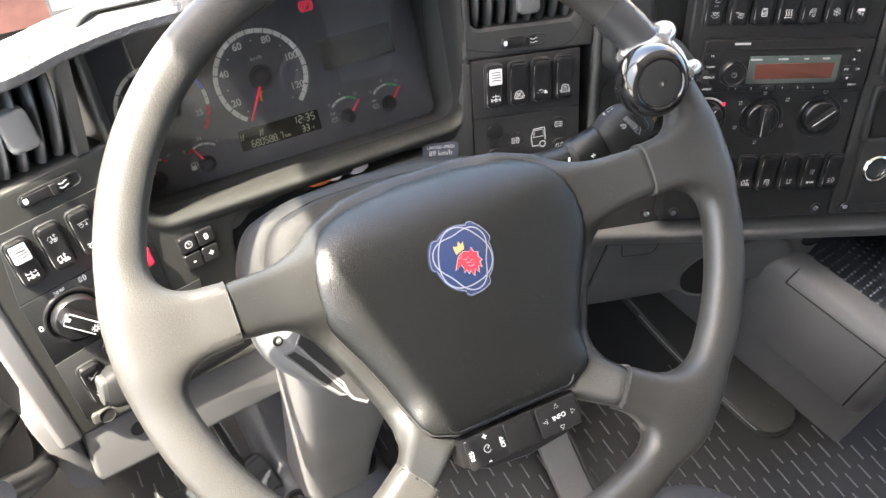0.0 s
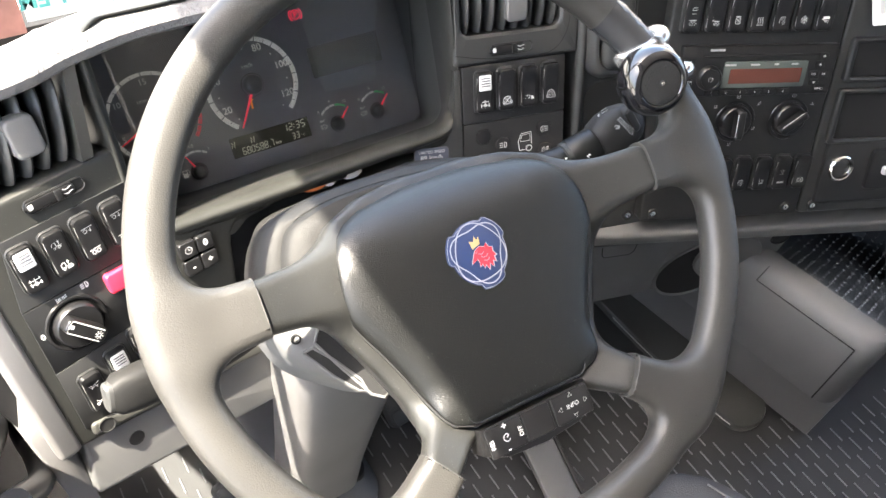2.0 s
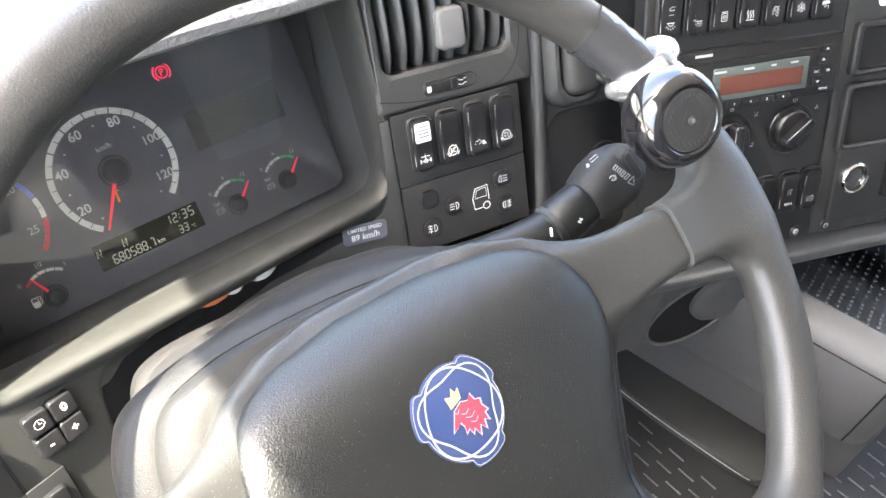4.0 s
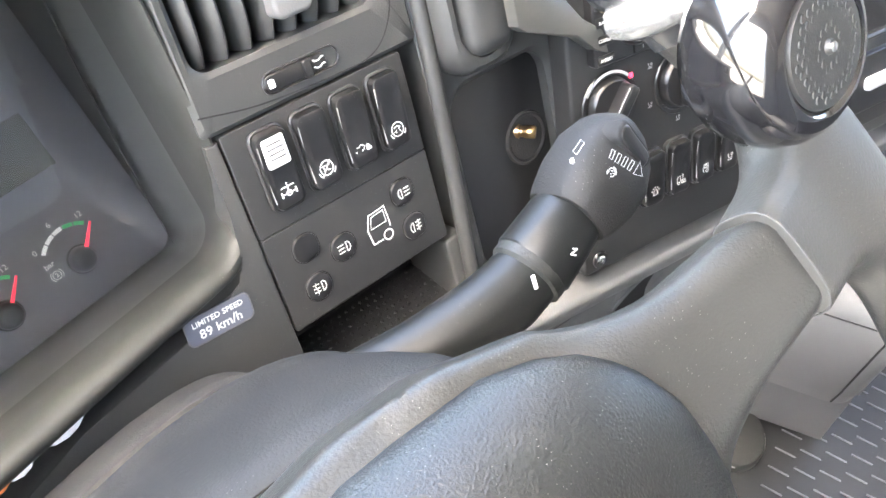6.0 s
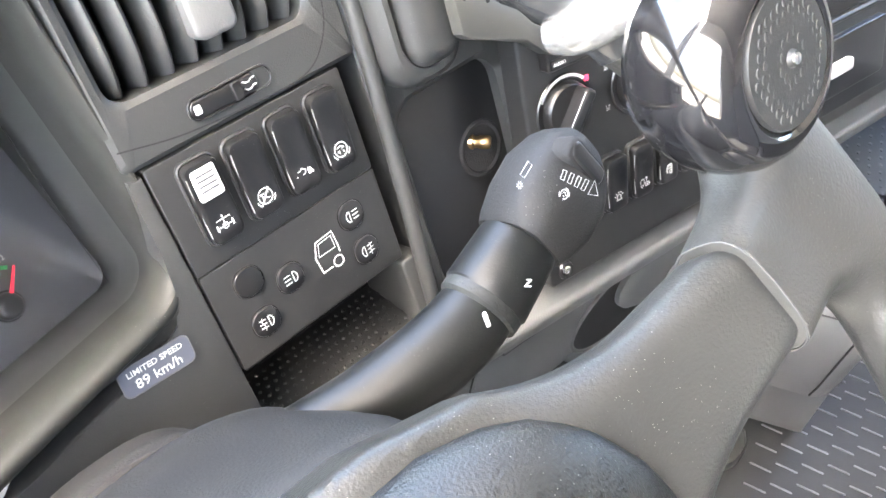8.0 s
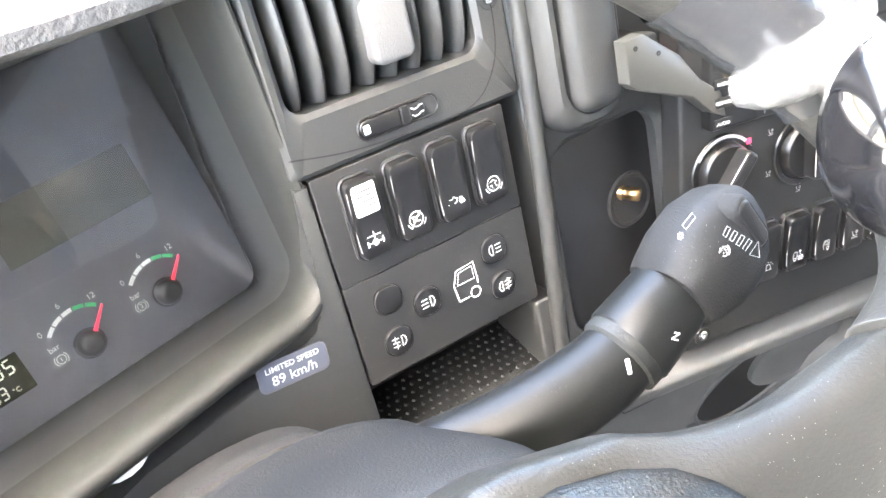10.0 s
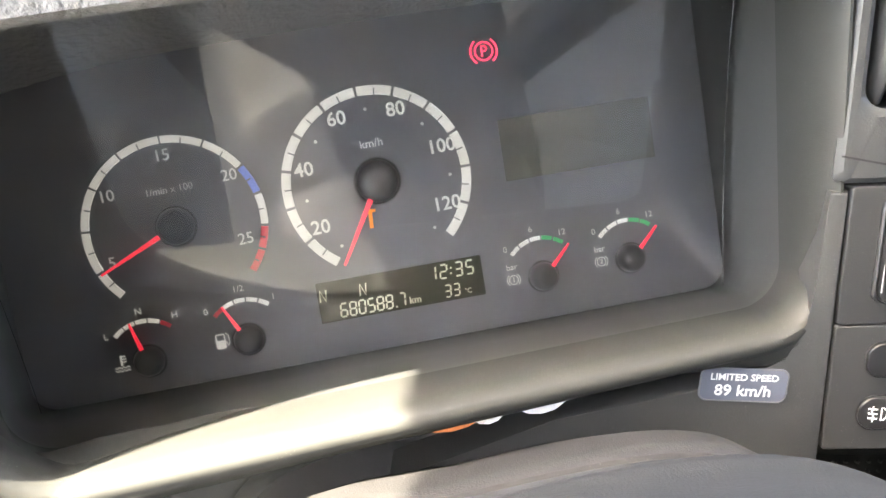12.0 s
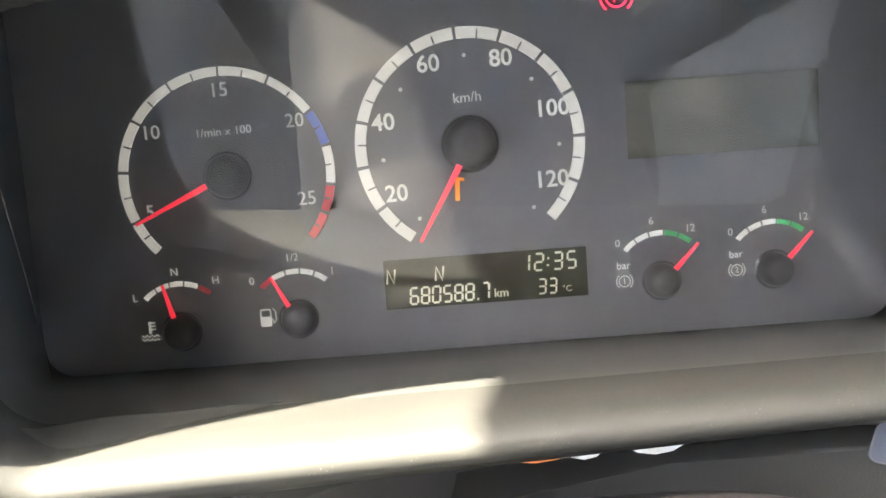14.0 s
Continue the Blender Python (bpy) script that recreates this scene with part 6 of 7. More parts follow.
for k in range(13):
    a = SPIN_A + radians(1 + 15 * k / 12)
    wrap.append([Vector((RIM_R * math.cos(a), RIM_R * math.sin(a), RIM_Z)) + (0.0169 + 0.0006 * math.sin(7 * b + k * 2.1)) * (math.cos(b) * Vector((math.cos(a), math.sin(a), 0)) * 1.03 + math.sin(b) * Vector((0, 0, 1))) for b in [2 * math.pi * j / 28 for j in range(28)]])
part("foil_wrap", loft(bmesh.new(), wrap, cap0=False, cap1=False), M_TAPE, spinner, "shiny dark crinkled tape beside the clamp")

# ---- column shroud and stalks ----
shroud = thing("column_shroud", COLUMN, "dark moulded steering column shroud behind the wheel", "column shroud")
UPPER = [(-0.158, -0.002), (-0.156, 0.028), (-0.149, 0.049), (-0.137, 0.066), (-0.115, 0.0745), (-0.080, 0.081), (-0.030, 0.088), (0.020, 0.091), (0.060, 0.087), (0.085, 0.077), (0.100, 0.064), (0.107, 0.045), (0.111, 0.015), (0.112, -0.002)]
UNDER = [(0.112, -0.004), (0.108, -0.040), (0.090, -0.075), (0.050, -0.105), (0.0, -0.118), (-0.045, -0.115), (-0.086, -0.100), (-0.098, -0.096), (-0.115, -0.083), (-0.138, -0.064), (-0.152, -0.045), (-0.158, -0.025), (-0.158, -0.004)]


def rise(x, y, z):
    """How far the cover climbs from its low front edge to its crest, and falls off behind it."""
    if y <= 0:
        return 1.0
    return 1.0 - 0.035 * min(1.0, max(0.0, (x + 0.09) / 0.16)) - 0.03 * min(1.0, max(0.0, (z + 0.152) / 0.016)) - 0.21 * min(1.0, max(0.0, (x + 0.09) / 0.16)) * min(1.0, max(0.0, (z + 0.150) / 0.085)) + 2.5 * min(0.0, z + 0.155)


def shell(points, rows, mat, name, label):
    """A moulded shell over an outline, its front edge rounded towards the middle."""
    pts = [tuple(p)[:2] for p in bend([(x, y, 0) for x, y in points], 3)]
    return part(name, loft(bmesh.new(), [[(x * f, y * f * rise(x, y, z), z) for x, y in pts] for f, z in rows]), mat, shroud, label)


shell(UPPER, ((0.98, -0.200), (0.995, -0.180), (1.0, -0.165), (1.0, -0.152), (1.0, -0.147), (1.0, -0.141), (1.0, -0.136), (1.0, -0.120), (1.0, -0.100), (0.99, -0.078), (0.97, -0.066), (0.93, -0.058), (0.86, -0.054), (0.78, -0.056), (0.76, -0.075)), M_SHROUD, "upper_cover", "dark grained upper cover with a rounded crest")
shell(UPPER, ((0.86, -0.060), (0.84, -0.047), (0.80, -0.042), (0.70, -0.040)), M_SHROUD, "inner_collar", "dark inner collar")
shell(UNDER, ((1.02, -0.190), (1.0, -0.085), (0.985, -0.068), (0.955, -0.059), (0.90, -0.055), (0.70, -0.053)), M_GREY, "lower_cover", "grey lower cover with long slots")
for pts in ([(-0.1359, -0.0475), (-0.1287, -0.0469), (-0.1188, -0.0587), (-0.1066, -0.0776), (-0.1050, -0.0863), (-0.1104, -0.0842), (-0.1225, -0.0691)], [(-0.1188, -0.0359), (-0.1125, -0.0406), (-0.0993, -0.0637), (-0.0879, -0.0920), (-0.0936, -0.0945), (-0.1012, -0.0892), (-0.1141, -0.0652), (-0.1244, -0.0438)]):
    mx, my = sum(p[0] for p in pts) / len(pts), sum(p[1] for p in pts) / len(pts)
    # Dark plates lie on the cover in place of recesses in shade.
    part("slot", prism([(mx + (x - mx) * 1.18, my + (y - my) * 1.18) for x, y in pts], -0.062, -0.0535), M_DARK, shroud, "flat dark plate for a long shaded slot")
    part("slot_edge", tube([(mx + (x - mx) * 1.22, my + (y - my) * 1.22, -0.0545) for x, y in pts + pts[:1]], 0.0016, 8), M_GREY, shroud, "raised grey edge of the slot")
part("screw_hole", lathe([(0.0042, -0.060), (0.0042, -0.0535), (0.0030, -0.0533), (0.0026, -0.057), (0.0001, -0.057)], 16, x=-0.141, y=-0.031), M_DARK, shroud, "dark screw hole")
housing = thing("column_housing", COLUMN, "grey grained plastic housing between column shroud and dash", "column housing")
hull = [tuple(p)[:2] for p in bend([(-0.134, -0.060, 0), (-0.1345, 0.030, 0), (-0.132, 0.062, 0), (-0.125, 0.082, 0), (-0.108, 0.0935, 0), (-0.060, 0.1015, 0), (0.0, 0.1050, 0), (0.045, 0.1035, 0), (0.075, 0.094, 0), (0.088, 0.074, 0), (0.092, 0.030, 0), (0.090, -0.060, 0)], 4)]
hull = [(x, y - 0.0070 * glide((x + 0.105) / 0.07) * (y > 0.06)) for x, y in hull]
part("shell", loft(bmesh.new(), [[(x * f, y * f - 0.004 * (f < 1), z) for x, y in hull] for f, z in ((1.0, -0.345), (1.0, -0.310), (1.0, -0.235), (0.995, -0.212), (0.98, -0.204), (0.95, -0.200))]), M_HOUSING, housing)
part("gap_ring", loft(bmesh.new(), [[(x * 0.93, y * 0.93 - 0.004, z) for x, y in hull] for z in (-0.215, -0.150)]), M_DARK, housing, "dark gap behind the shroud")
STALK = facing((0.22, 0.66, 0.64), (-0.3, -0.75, 0.6)) @ pose(0.036, 0.020, 0) @ Matrix.Scale(0.90, 4) @ pose(-0.036, -0.020, 0)


def stalk_loft(rows, n=24, p=0.75, ridge=0.0):
    """rows: centre x, y, z, half width across, half depth, in the stalk's frame; it runs along the rows. ridge: how far its face rises to a ridge."""
    bm, loops = bmesh.new(), []
    for k, (x, y, z, w, d) in enumerate(rows):
        a, b = rows[max(k - 1, 0)], rows[min(k + 1, len(rows) - 1)]
        way = Vector((b[0] - a[0], b[1] - a[1], 0)).normalized()
        across = Vector((-way.y, way.x, 0))
        loop = []
        for j in range(n):
            t = 2 * math.pi * j / n
            side = math.copysign(abs(math.cos(t)) ** p, math.cos(t))
            crest = ridge * max(0.0, 1 - abs(side - 0.38) / (0.62 if side > 0.38 else 1.38)) if math.sin(t) > 0 else 0.0
            loop.append(Vector((x, y, z)) + across * w * side + Vector((0, 0, d * (math.copysign(abs(math.sin(t)) ** p, math.sin(t)) + crest))))
        loops.append(loop)
    return loft(bm, loops)


gear = thing("gear_stalk", STALK, "dark grey gear selector stalk with twist ring and end button", "stalk")
part("arm", stalk_loft([(-0.1500, -0.0300, -0.0340, 0.0144, 0.0150), (-0.1100, -0.0265, -0.0190, 0.0161, 0.0165), (-0.0850, -0.0240, -0.0100, 0.0174, 0.0175), (-0.0680, -0.0212, -0.0050, 0.0183, 0.0182), (-0.0510, -0.0182, -0.0020, 0.0188, 0.0185), (-0.0360, -0.0142, -0.0005, 0.0188, 0.0180), (-0.0260, -0.0105, 0.0000, 0.0184, 0.0172), (-0.0200, -0.0080, 0.0000, 0.0178, 0.0165)], p=1.0), M_STALK, gear, "smooth black arm")
part("twist_ring", stalk_loft([(-0.0200, -0.0080, 0.0000, 0.0187, 0.0175), (-0.0170, -0.0065, 0.0000, 0.0209, 0.0192), (0.0060, 0.0060, 0.0000, 0.0193, 0.0185), (0.0095, 0.0080, 0.0000, 0.0186, 0.0178)], p=0.9), M_STALK, gear, "dark grey twist ring")
part("collar", stalk_loft([(-0.0245, -0.0100, 0.0000, 0.0187, 0.0175), (-0.0235, -0.0095, 0.0000, 0.0204, 0.0190), (-0.0190, -0.0075, 0.0000, 0.0205, 0.0190), (-0.0185, -0.0072, 0.0000, 0.0187, 0.0175)], p=1.0), M_COLLAR, gear, "dark worn ribbed collar")
part("head", stalk_loft([(0.0095, 0.0080, 0.0000, 0.0183, 0.0172), (0.0130, 0.0100, 0.0010, 0.0204, 0.0185), (0.0240, 0.0165, 0.0020, 0.0245, 0.0188), (0.0380, 0.0245, 0.0020, 0.0254, 0.0180), (0.0500, 0.0310, 0.0010, 0.0213, 0.0150), (0.0560, 0.0340, 0.0000, 0.0174, 0.0120), (0.0605, 0.0365, 0.0000, 0.0122, 0.0085)], n=40, p=0.5, ridge=0.24), M_SHROUD, gear, "broad dark grey head")
btn = part("end_button", slab(0.0290, 0.0095, 0.010, 0.004, 0.002), M_BLACK, gear, "black end push button")
btn.matrix_local = pose(0.0425, 0.0335, 0.0132, -8, 14, -54)
slot = part("button_slot", slab(0.0325, 0.0130, 0.010, 0.005, 0.002), M_DARK, gear, "dark slot round the end button")
slot.matrix_local = pose(0.0425, 0.0335, 0.0122, -8, 14, -54)
bm = bmesh.new()
for k in range(4):
    c, d = 0.0262 + 0.0030 * k, 0.0350 - 0.0030 * k
    part("step_mark", stroke(bmesh.new(), [(c - 0.0016, d - 0.0014), (c + 0.0016 + 0.0004 * k, d + 0.0016), (c + 0.0032 + 0.0004 * k, d + 0.0002), (c + 0.0000, d - 0.0028)], 0.0005, 0.0246, closed=True), M_GREYPRINT, gear)
stroke(bm, [(0.0368, 0.0208), (0.0430, 0.0250), (0.0420, 0.0178)], 0.0006, 0.0246, closed=True)
part("arrow_mark", bm, M_GREYPRINT, gear)
bm = bmesh.new()
sign("hill", bm, 0.0240, 0.0265, 0.55, 0.0246, 0.0005)
part("hill_mark", bm, M_GREYPRINT, gear)
bm = bmesh.new()
stroke(bm, [(0.0050, 0.0440), (0.0112, 0.0475), (0.0125, 0.0452), (0.0065, 0.0418)], 0.0005, 0.0246, closed=True)
part("lever_mark", bm, M_GREYPRINT, gear)
bm = bmesh.new()
sign("sun", bm, 0.0030, 0.0400, 0.40, 0.0246, 0.0005)
part("sun_mark", bm, M_GREYPRINT, gear)
letters("N", 0.0054, -0.0050, -0.0030, 0.0186, W, gear, "lettering", 60, 0.02)
part("index_line", slab(0.0022, 0.0072, 0.0004, 0.0006, 0.0001, -0.0305, -0.0075, 0.0172), W, gear, "white index line")

turn = thing("turn_stalk", SIDE @ pose(0.0, 0.0, 0.060), "dark grey turn signal stalk with square end", "stalk")
part("arm", stalk_loft([(0.180, -0.085, -0.01, 0.016, 0.013), (0.110, -0.075, 0.0, 0.018, 0.014), (0.060, -0.068, 0.0, 0.0215, 0.015), (0.010, -0.056, 0.0, 0.0215, 0.015), (-0.008, -0.051, 0.0, 0.0195, 0.0135), (-0.014, -0.049, 0.0, 0.015, 0.010)], p=0.6), M_SHROUD, turn, "broad dark grey stalk")
part("end_cap", stalk_loft([(-0.013, -0.0495, 0.0, 0.0145, 0.0095), (-0.0175, -0.0480, 0.0, 0.0140, 0.0090), (-0.0185, -0.0478, 0.0, 0.0120, 0.0070)], p=0.6), M_STALKEND, turn, "grey end button")
part("lamp_mark", sign("lamp", bmesh.new(), 0.040, -0.050, 1.0, 0.0152), W, turn)
part("wiper_mark", sign("door", bmesh.new(), 0.040, -0.075, 0.8, 0.0152, 0.0005), W, turn)

# ---- footwell ----
col = thing("steering_column", Matrix.Identity(4), "light grey moulded steering column cover down to the floor", "steering column")
loops = []
for z, x, y, w, d in ((0.56, -0.010, 0.690, 0.082, 0.062), (0.50, -0.012, 0.700, 0.080, 0.060), (0.42, -0.016, 0.712, 0.074, 0.056), (0.33, -0.022, 0.722, 0.066, 0.054), (0.22, -0.028, 0.732, 0.058, 0.052), (0.12, -0.033, 0.740, 0.053, 0.050), (0.03, -0.036, 0.746, 0.052, 0.050), (0.012, -0.036, 0.746, 0.062, 0.058)):
    loops.append([(x + w * math.copysign(abs(math.cos(t)) ** 0.45, math.cos(t)), y + d * math.copysign(abs(math.sin(t)) ** 0.45, math.sin(t)), z) for t in [2 * math.pi * j / 32 for j in range(32)]])
part("cover", loft(bmesh.new(), loops), M_LIGHT, col)
part("base", loft(bmesh.new(), [[(x, y, z) for x, y in ring_points(-0.125 + f, 0.045 - f, 0.665 + f, 1.02 - f, 0.045, 6)] for f, z in ((0, 0.001), (0.0, 0.010), (0.012, 0.026), (0.030, 0.038))]), M_BASE, col, "blue grey moulded column base")
for x, y in ((-0.098, 0.712), (0.012, 0.722)):
    part("bolt_cup", lathe([(0.020, 0.010), (0.018, 0.044), (0.013, 0.046), (0.011, 0.036), (0.0001, 0.036)], 20, x=x, y=y), M_DARK, col)
pedal = thing("clutch_pedal", pose(-0.142, 0.765, 0.030, 34, 0, 16), "worn black ribbed rubber pedal", "pedal", "pedals")
part("pad", slab(0.062, 0.085, 0.016, 0.010, 0.004), M_PEDAL, pedal)
for k in range(3):
    part("rib", slab(0.056, 0.020, 0.004, 0.003, 0.0015, 0, -0.026 + 0.026 * k, 0.0155), M_PEDAL, pedal)
part("arm", tube(bend([(0, 0.030, 0.004), (0.0, 0.050, 0.016), (0.0, 0.110, 0.040), (0, 0.170, 0.050)], 5), 0.0065, 10), M_BLACK, pedal, "black steel arm")
# A chrome strip is laid on the black arm as its highlight.
part("arm_highlight", tube([(0.004, 0.055, 0.024), (0.004, 0.110, 0.0465), (0.004, 0.160, 0.055)], 0.0022, 8), M_CHROME, pedal, "bright strip added as the arm's highlight")
pedal2 = copy_thing(pedal, pose(0.135, 0.800, 0.028, 36, 0, 6))
gas = thing("accelerator_pedal", pose(0.272, 0.560, 0.030, 10, 0, -8), "worn pale flat treadle pedal with a dark edge", "pedal", "pedals")
part("plate", slab(0.052, 0.170, 0.010, 0.006, 0.003), M_GREY, gas)
part("edge_strip", slab(0.006, 0.168, 0.016, 0.002, 0.001, 0.029, 0.0, -0.004), M_BLACK, gas, "black side strip")
part("hinge", slab(0.046, 0.016, 0.020, 0.004, 0.002, 0.0, -0.082, -0.018), M_BLACK, gas)
brush = thing("foot_boot", pose(-0.245, 0.745, 0.055, 20, 0, 30), "dusty grey rubber boot on the footwell floor", "rubber boot")
part("boot", lathe([(0.055, -0.055), (0.052, 0.0), (0.040, 0.03), (0.022, 0.045), (0.0001, 0.05)], 20), M_PEDAL, brush)

# ---- storage box, black tunnel cover, seat ----
cab_box = thing("storage_box", pose(0.619, 0.585, 0.0, 0, 0, -79.7), "grey plastic storage box with a lid seam beside the tunnel", "storage box")


def box_face(z):
    """How far the leaning front of the box lies back at height z."""
    return float(np.interp(z, (0.120, 0.150, 0.2815, 0.295, 0.303, 0.306), (0.024, 0.016, 0.0, 0.006, 0.014, 0.030)))


loops = []
for z in (0.120, 0.124, 0.135, 0.150, 0.215, 0.2815, 0.290, 0.297, 0.303, 0.306):
    d, tuck = box_face(z), 0.006 * (z < 0.122)
    path = [(-0.24, d + tuck), (0.150 - tuck, d + tuck)]
    for k in range(1, 7):
        a = radians(90 * k / 6)
        path.append((0.160 + (0.034 - tuck) * math.sin(a), d + 0.040 - (0.040 - tuck) * math.cos(a)))
    path += [(0.196 - tuck, 0.048), (-0.24, 0.048)]
    loops.append([(x, y, z) for x, y in path])
part("body", loft(bmesh.new(), loops), M_GREY, cab_box, "grey leaning box body")
bm = bmesh.new()
for p, q in (((0.0, 0.2815), (0.163, 0.2815)), ((0.163, 0.2815), (0.163, 0.128)), ((0.0, 0.2815), (0.002, 0.3035))):
    tube([(p[0] + (q[0] - p[0]) * k / 6, box_face(p[1] + (q[1] - p[1]) * k / 6) + (0.0004 if p[1] == q[1] else 0.0), p[1] + (q[1] - p[1]) * k / 6) for k in range(7)], 0.0011, 6, bm)
part("seam", bm, M_DARK, cab_box, "dark seam round the lid strip")
part("plinth", loft(bmesh.new(), [[(x, y + lean, z) for x, y in ring_points(-0.24, 0.150, 0.058, 0.40, 0.04, 6)] for lean, z in ((0.012, 0.010), (0.010, 0.050), (0.0, 0.122))]), M_BLUEGREY, cab_box, "blue grey plinth")
tray = thing("rubber_tray", pose(0.619, 0.585, 0.0, 0, 0, -79.7), "blue black dimpled rubber tray mat behind the storage box lid", "mat")


def tray_z(x, y):
    """The mat dips behind the lid strip and climbs towards the dash and the far side."""
    return 0.300 - 0.020 * glide((y - 0.042) / 0.09) + 0.055 * glide((y - 0.22) / 0.30) + 0.060 * glide((-x - 0.12) / 0.20)


bm = bmesh.new()
loft(bm, [[(-0.34 + 0.545 * k / 20, y, tray_z(-0.34 + 0.545 * k / 20, y)) for k in range(21)] for y in [0.042 + 0.029 * j for j in range(24)]], close=False, cap0=False, cap1=False)
bmesh.ops.solidify(bm, geom=bm.faces[:], thickness=0.004)
part("sheet", bm, M_TRAY, tray, "blue black rubber sheet that dips behind the lid")
bm = bmesh.new()
for i in range(40):
    for j in range(34):
        x, y = -0.330 + 0.0132 * i, 0.054 + 0.0122 * j + (0.006 if i % 2 else 0)
        slab(0.0036, 0.0056, 0.0007, 0.0012, 0.0003, x, y, tray_z(x, y) + 0.0002, bm, 1)
part("dimple_relief", bm, M_TRAY, tray, "small raised rubber dimples")["kind"] = "stuff"
side_wall = part("skirt", box(bmesh.new(), -0.24, 0.196, 0.052, 0.66, 0.010, 0.255, 0.004), M_GREY, tray, "grey moulded base under the mat")
tun = thing("floor_cover", Matrix.Identity(4), "smooth black raised floor cover with a painted highlight on its edge", "floor cover")
COVER = [tuple(p)[:2] for p in bend([(0.566, 1.30, 0), (0.572, 0.90, 0), (0.5785, 0.680, 0), (0.592, 0.560, 0), (0.6035, 0.490, 0), (0.612, 0.472, 0), (0.632, 0.461, 0), (0.662, 0.460, 0), (0.690, 0.478, 0), (0.706, 0.52, 0), (0.72, 0.70, 0), (0.74, 1.30, 0)], 5)]
part("sheet", prism(COVER, 0.0, 0.016, edge=0.007), M_TUNNEL, tun, "smooth black sheet")
# A pale tube stands in for the highlight on the moulded edge.
part("edge_highlight", tube([(x, y, 0.0100) for x, y in COVER[8:22]], 0.0011, 6), M_EDGE, tun, "pale line painted as the edge highlight")
seat = thing("driver_seat", Matrix.Identity(4), "dark grey woven driver seat cushion with stitched bolster", "seat")
part("cushion", box(bmesh.new(), -0.25, 0.235, -0.20, 0.405, 0.27, 0.375, 0.045, 5), M_SEAT, seat, "dark woven cushion")
part("bolster", tube(bend([(0.260, -0.20, 0.340), (0.268, 0.10, 0.342), (0.262, 0.28, 0.340), (0.235, 0.365, 0.336), (0.18, 0.385, 0.332)], 5), 0.045, 16), M_SEAT, seat, "padded dark bolster")
part("seam", tube(bend([(0.275, -0.20, 0.384), (0.283, 0.10, 0.386), (0.277, 0.285, 0.384), (0.247, 0.380, 0.379)], 5), 0.0012, 6), M_GREYMARK, seat, "grey stitched seam")
part("base", box(bmesh.new(), -0.20, 0.22, -0.15, 0.33, 0.0, 0.28, 0.03, 3), M_DARK, seat, "dark seat base")
part("backrest", box(bmesh.new(), -0.25, 0.25, -0.36, -0.20, 0.30, 1.05, 0.05, 4), M_SEAT, seat, "dark woven backrest")

# ---- door at the driver's side ----
handle = thing("door_grip", Matrix.Identity(4), "black curved door grip", "door grip")
part("bar", tube(bend([(-0.36, 0.97, 0.235), (-0.352, 0.86, 0.26), (-0.345, 0.82, 0.29), (-0.340, 0.755, 0.345), (-0.343, 0.70, 0.42), (-0.345, 0.62, 0.55)], 6), 0.013, 14), M_BLACK, handle)
seal = thing("door_seal", Matrix.Identity(4), "black ribbed rubber door seal", "trim", kind="structure")
part("strip", tube(bend([(-0.385, 1.05, 0.10), (-0.380, 0.90, 0.25), (-0.375, 0.76, 0.42), (-0.37, 0.62, 0.62), (-0.37, 0.50, 0.80)], 6), 0.017, 12), M_BLACK, seal)

# ---- papers tucked under the lip of the dials ----
for x0, x1, mat, label in ((-0.004, 0.030, material("orange card", (0.50, 0.16, 0.05), 0.6), "orange card edge tucked under the dial lip"), (0.022, 0.041, M_WHITE, "white paper edge tucked under the dial lip"), (0.045, 0.072, M_WHITE, "white paper edge tucked under the dial lip")):
    slip = thing("paper_slip", CLUSTER @ pose((x0 + x1) / 2, -0.0940, 0.0918, 0, 0, 0), label, "paper", "papers under the lip")
    h = (x1 - x0) / 2
    part("sheet", prism([(-h, 0.006), (-h, 0.0), (-h * 0.5, -0.0042), (0.0, -0.0055), (h * 0.5, -0.0046), (h, -0.0010), (h, 0.006)], 0.0, 0.0006), mat, slip)

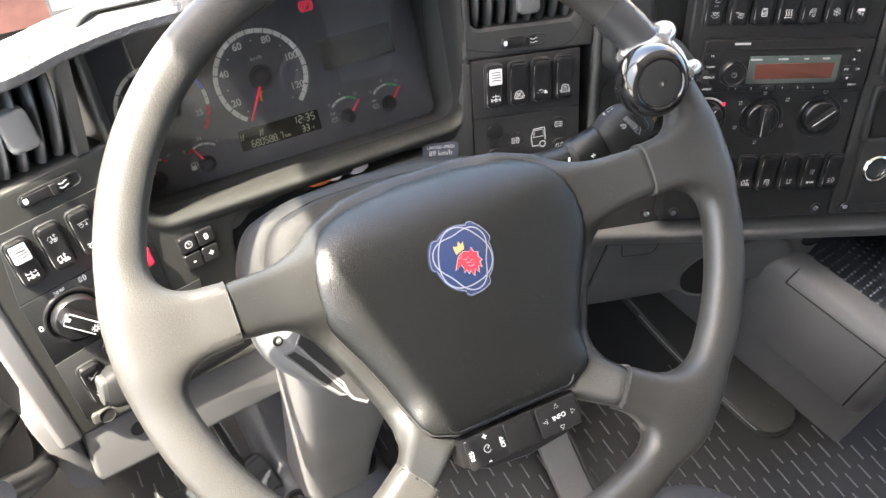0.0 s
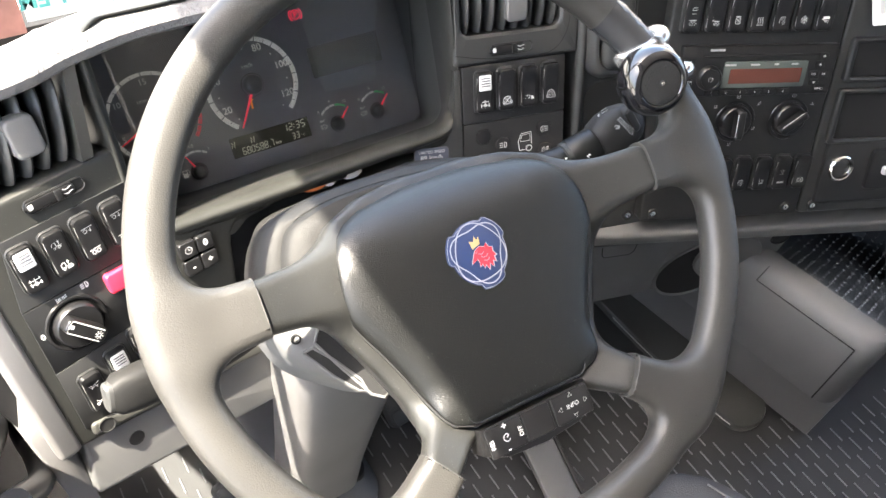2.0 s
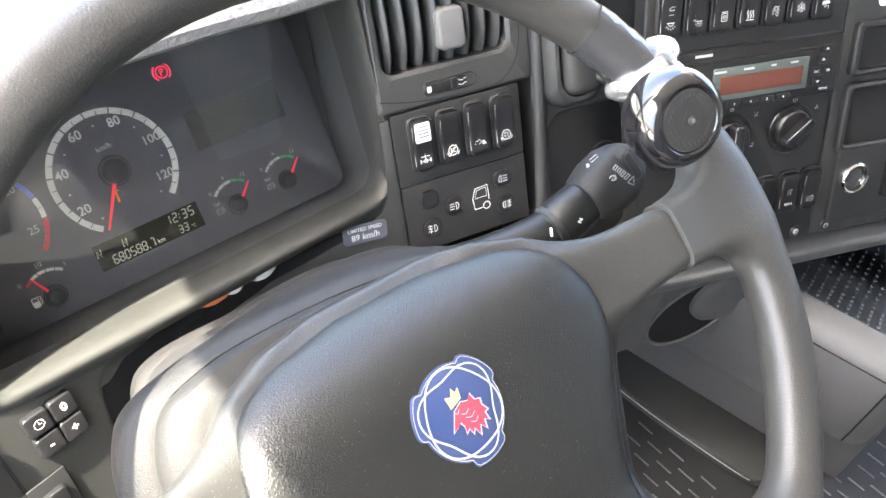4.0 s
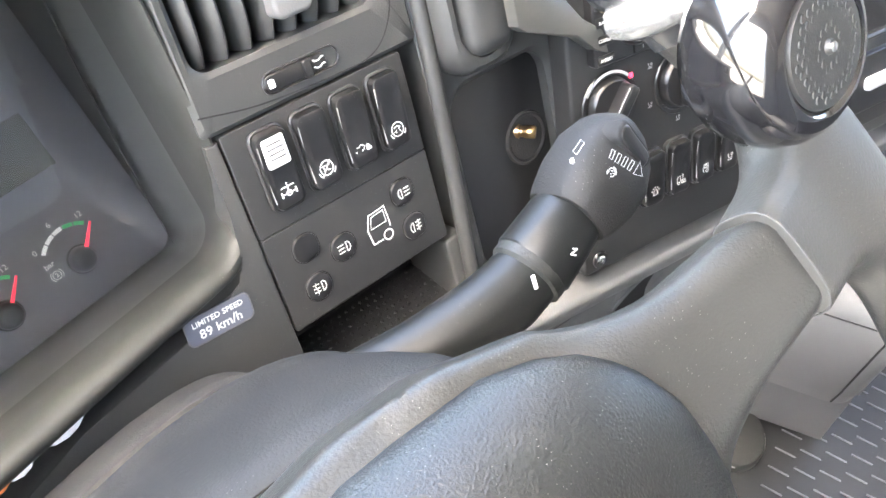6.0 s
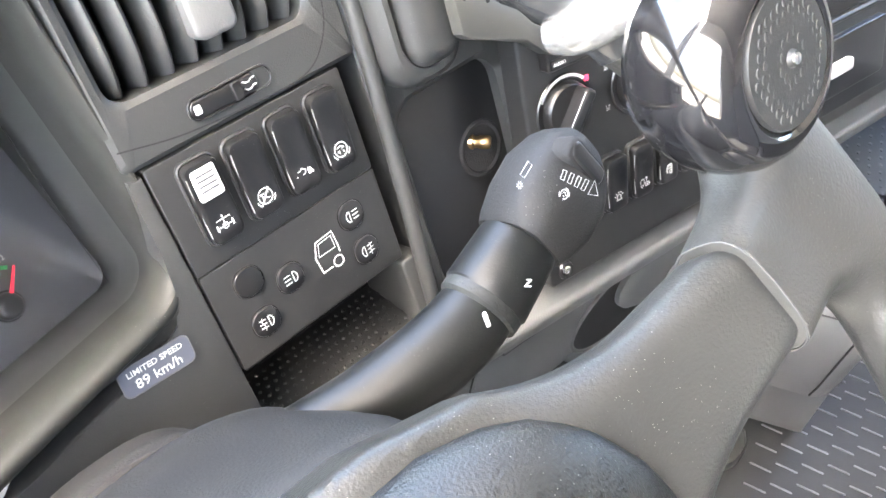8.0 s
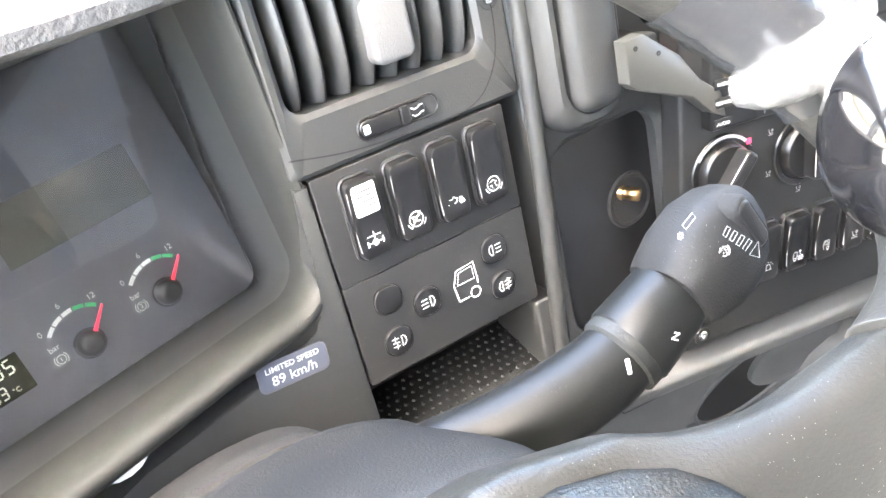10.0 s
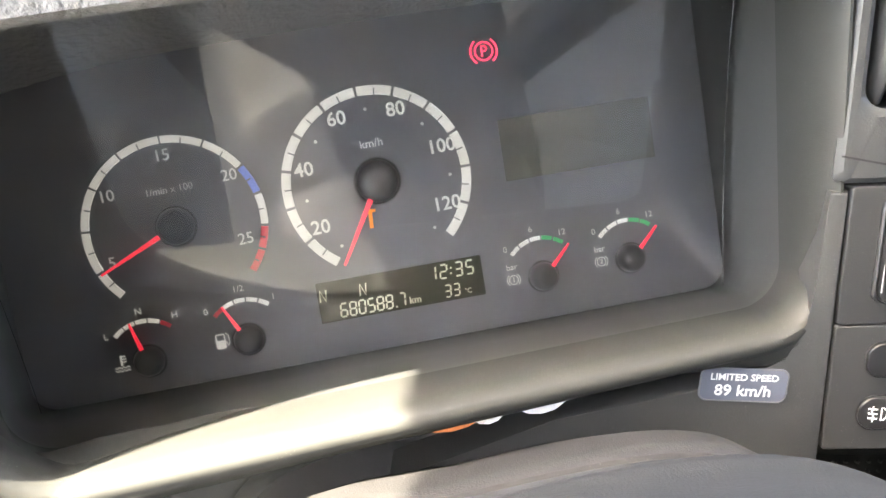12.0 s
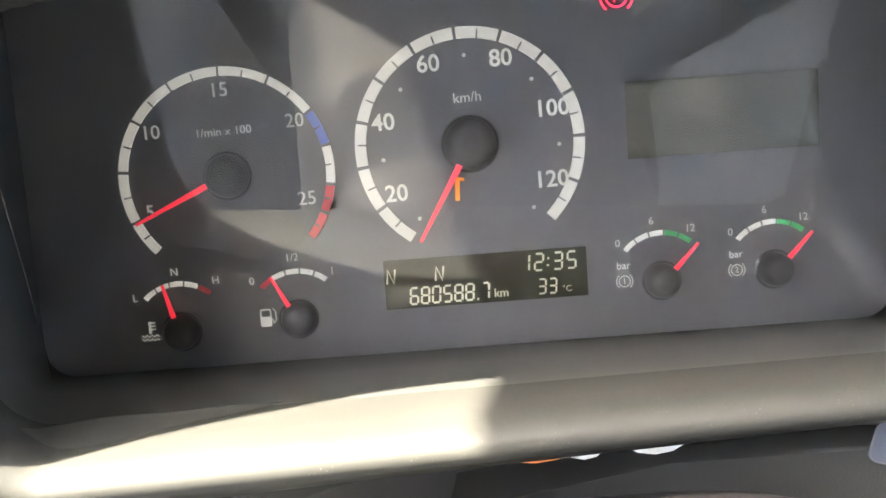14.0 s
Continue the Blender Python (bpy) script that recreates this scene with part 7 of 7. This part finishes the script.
# ---- mirrored banner on the windscreen ----
BAN = facing((-0.096, 1.372, 0.486), (0.0, -1.0, 0.0))
banner = thing("window_banner", BAN, "white and green banner with mirrored lettering on the windscreen", "banner")
part("sheet", slab(0.124, 0.060, 0.001, 0.001, 0.0003), material("translucent banner white", (0.72, 0.80, 0.72), 0.5), banner)
for k, ch in enumerate("PEM"):
    l_ = letters(ch, 0.032, 0, 0, 0, material("banner green", (0.10, 0.42, 0.36), 0.5), banner, "lettering", 0, 0.03)
    l_.matrix_local = pose(-0.012 - 0.0215 * k, -0.002 + 0.001 * k, 0.0016) @ Matrix.Diagonal((-1, 1, 1, 1))
part("corner", prism([(0.018, 0.029), (0.061, 0.029), (0.061, -0.028), (0.050, -0.020)], 0.001, 0.0016), material("banner corner green", (0.12, 0.46, 0.40), 0.5), banner, "green corner")
brick = thing("window_poster", BAN @ pose(-0.142, -0.005, 0.002), "faded red brown poster on the windscreen", "poster")
part("sheet", slab(0.150, 0.080, 0.001, 0.002, 0.0003), material("faded red poster", (0.42, 0.20, 0.15), 0.6, spread=0.5), brick)

# ---- raised dashes of the floor mat ----
floor = bpy.data.objects["floor"]
bm = bmesh.new()
slab(0.0020, 0.027, 0.0022, 0.0009, 0.0008, 0, 0, 0.0, bm, 1)
dash = bpy.data.meshes.new("mat_dash")
bm.to_mesh(dash)
bm.free()
dash.materials.append(material("worn rubber dash", (0.14, 0.145, 0.15), 0.35))
spots = [(-0.30 + 0.0313 * i + 0.0157 * (j % 2), 0.028 + 0.029 * j) for i in range(42) for j in range(30)]
spots = [(x, y) for x, y in spots if not (0.57 < x < 0.73 and y > 0.445) and not (-0.14 < x < 0.06 and y > 0.65) and not (x > 0.735 and y > 0.40) and not (x > 0.30 and y > 0.64)]
def near_path(p):
    return abs(p[0] - 0.62) + abs(p[1] - 0.40)
spots.sort(key=near_path)
for x, y in spots[:290]:
    d = new("mat_dash", dash)
    d.parent = floor
    d.matrix_local = pose(x, y, 0.0)
bm = bmesh.new()
for x, y in spots[290:]:
    slab(0.0020, 0.027, 0.0022, 0.0009, 0.0008, x, y, 0.0, bm, 1)
part("far_dash_relief", bm, dash.materials[0], floor, "further raised dashes of the mat")["kind"] = "stuff"
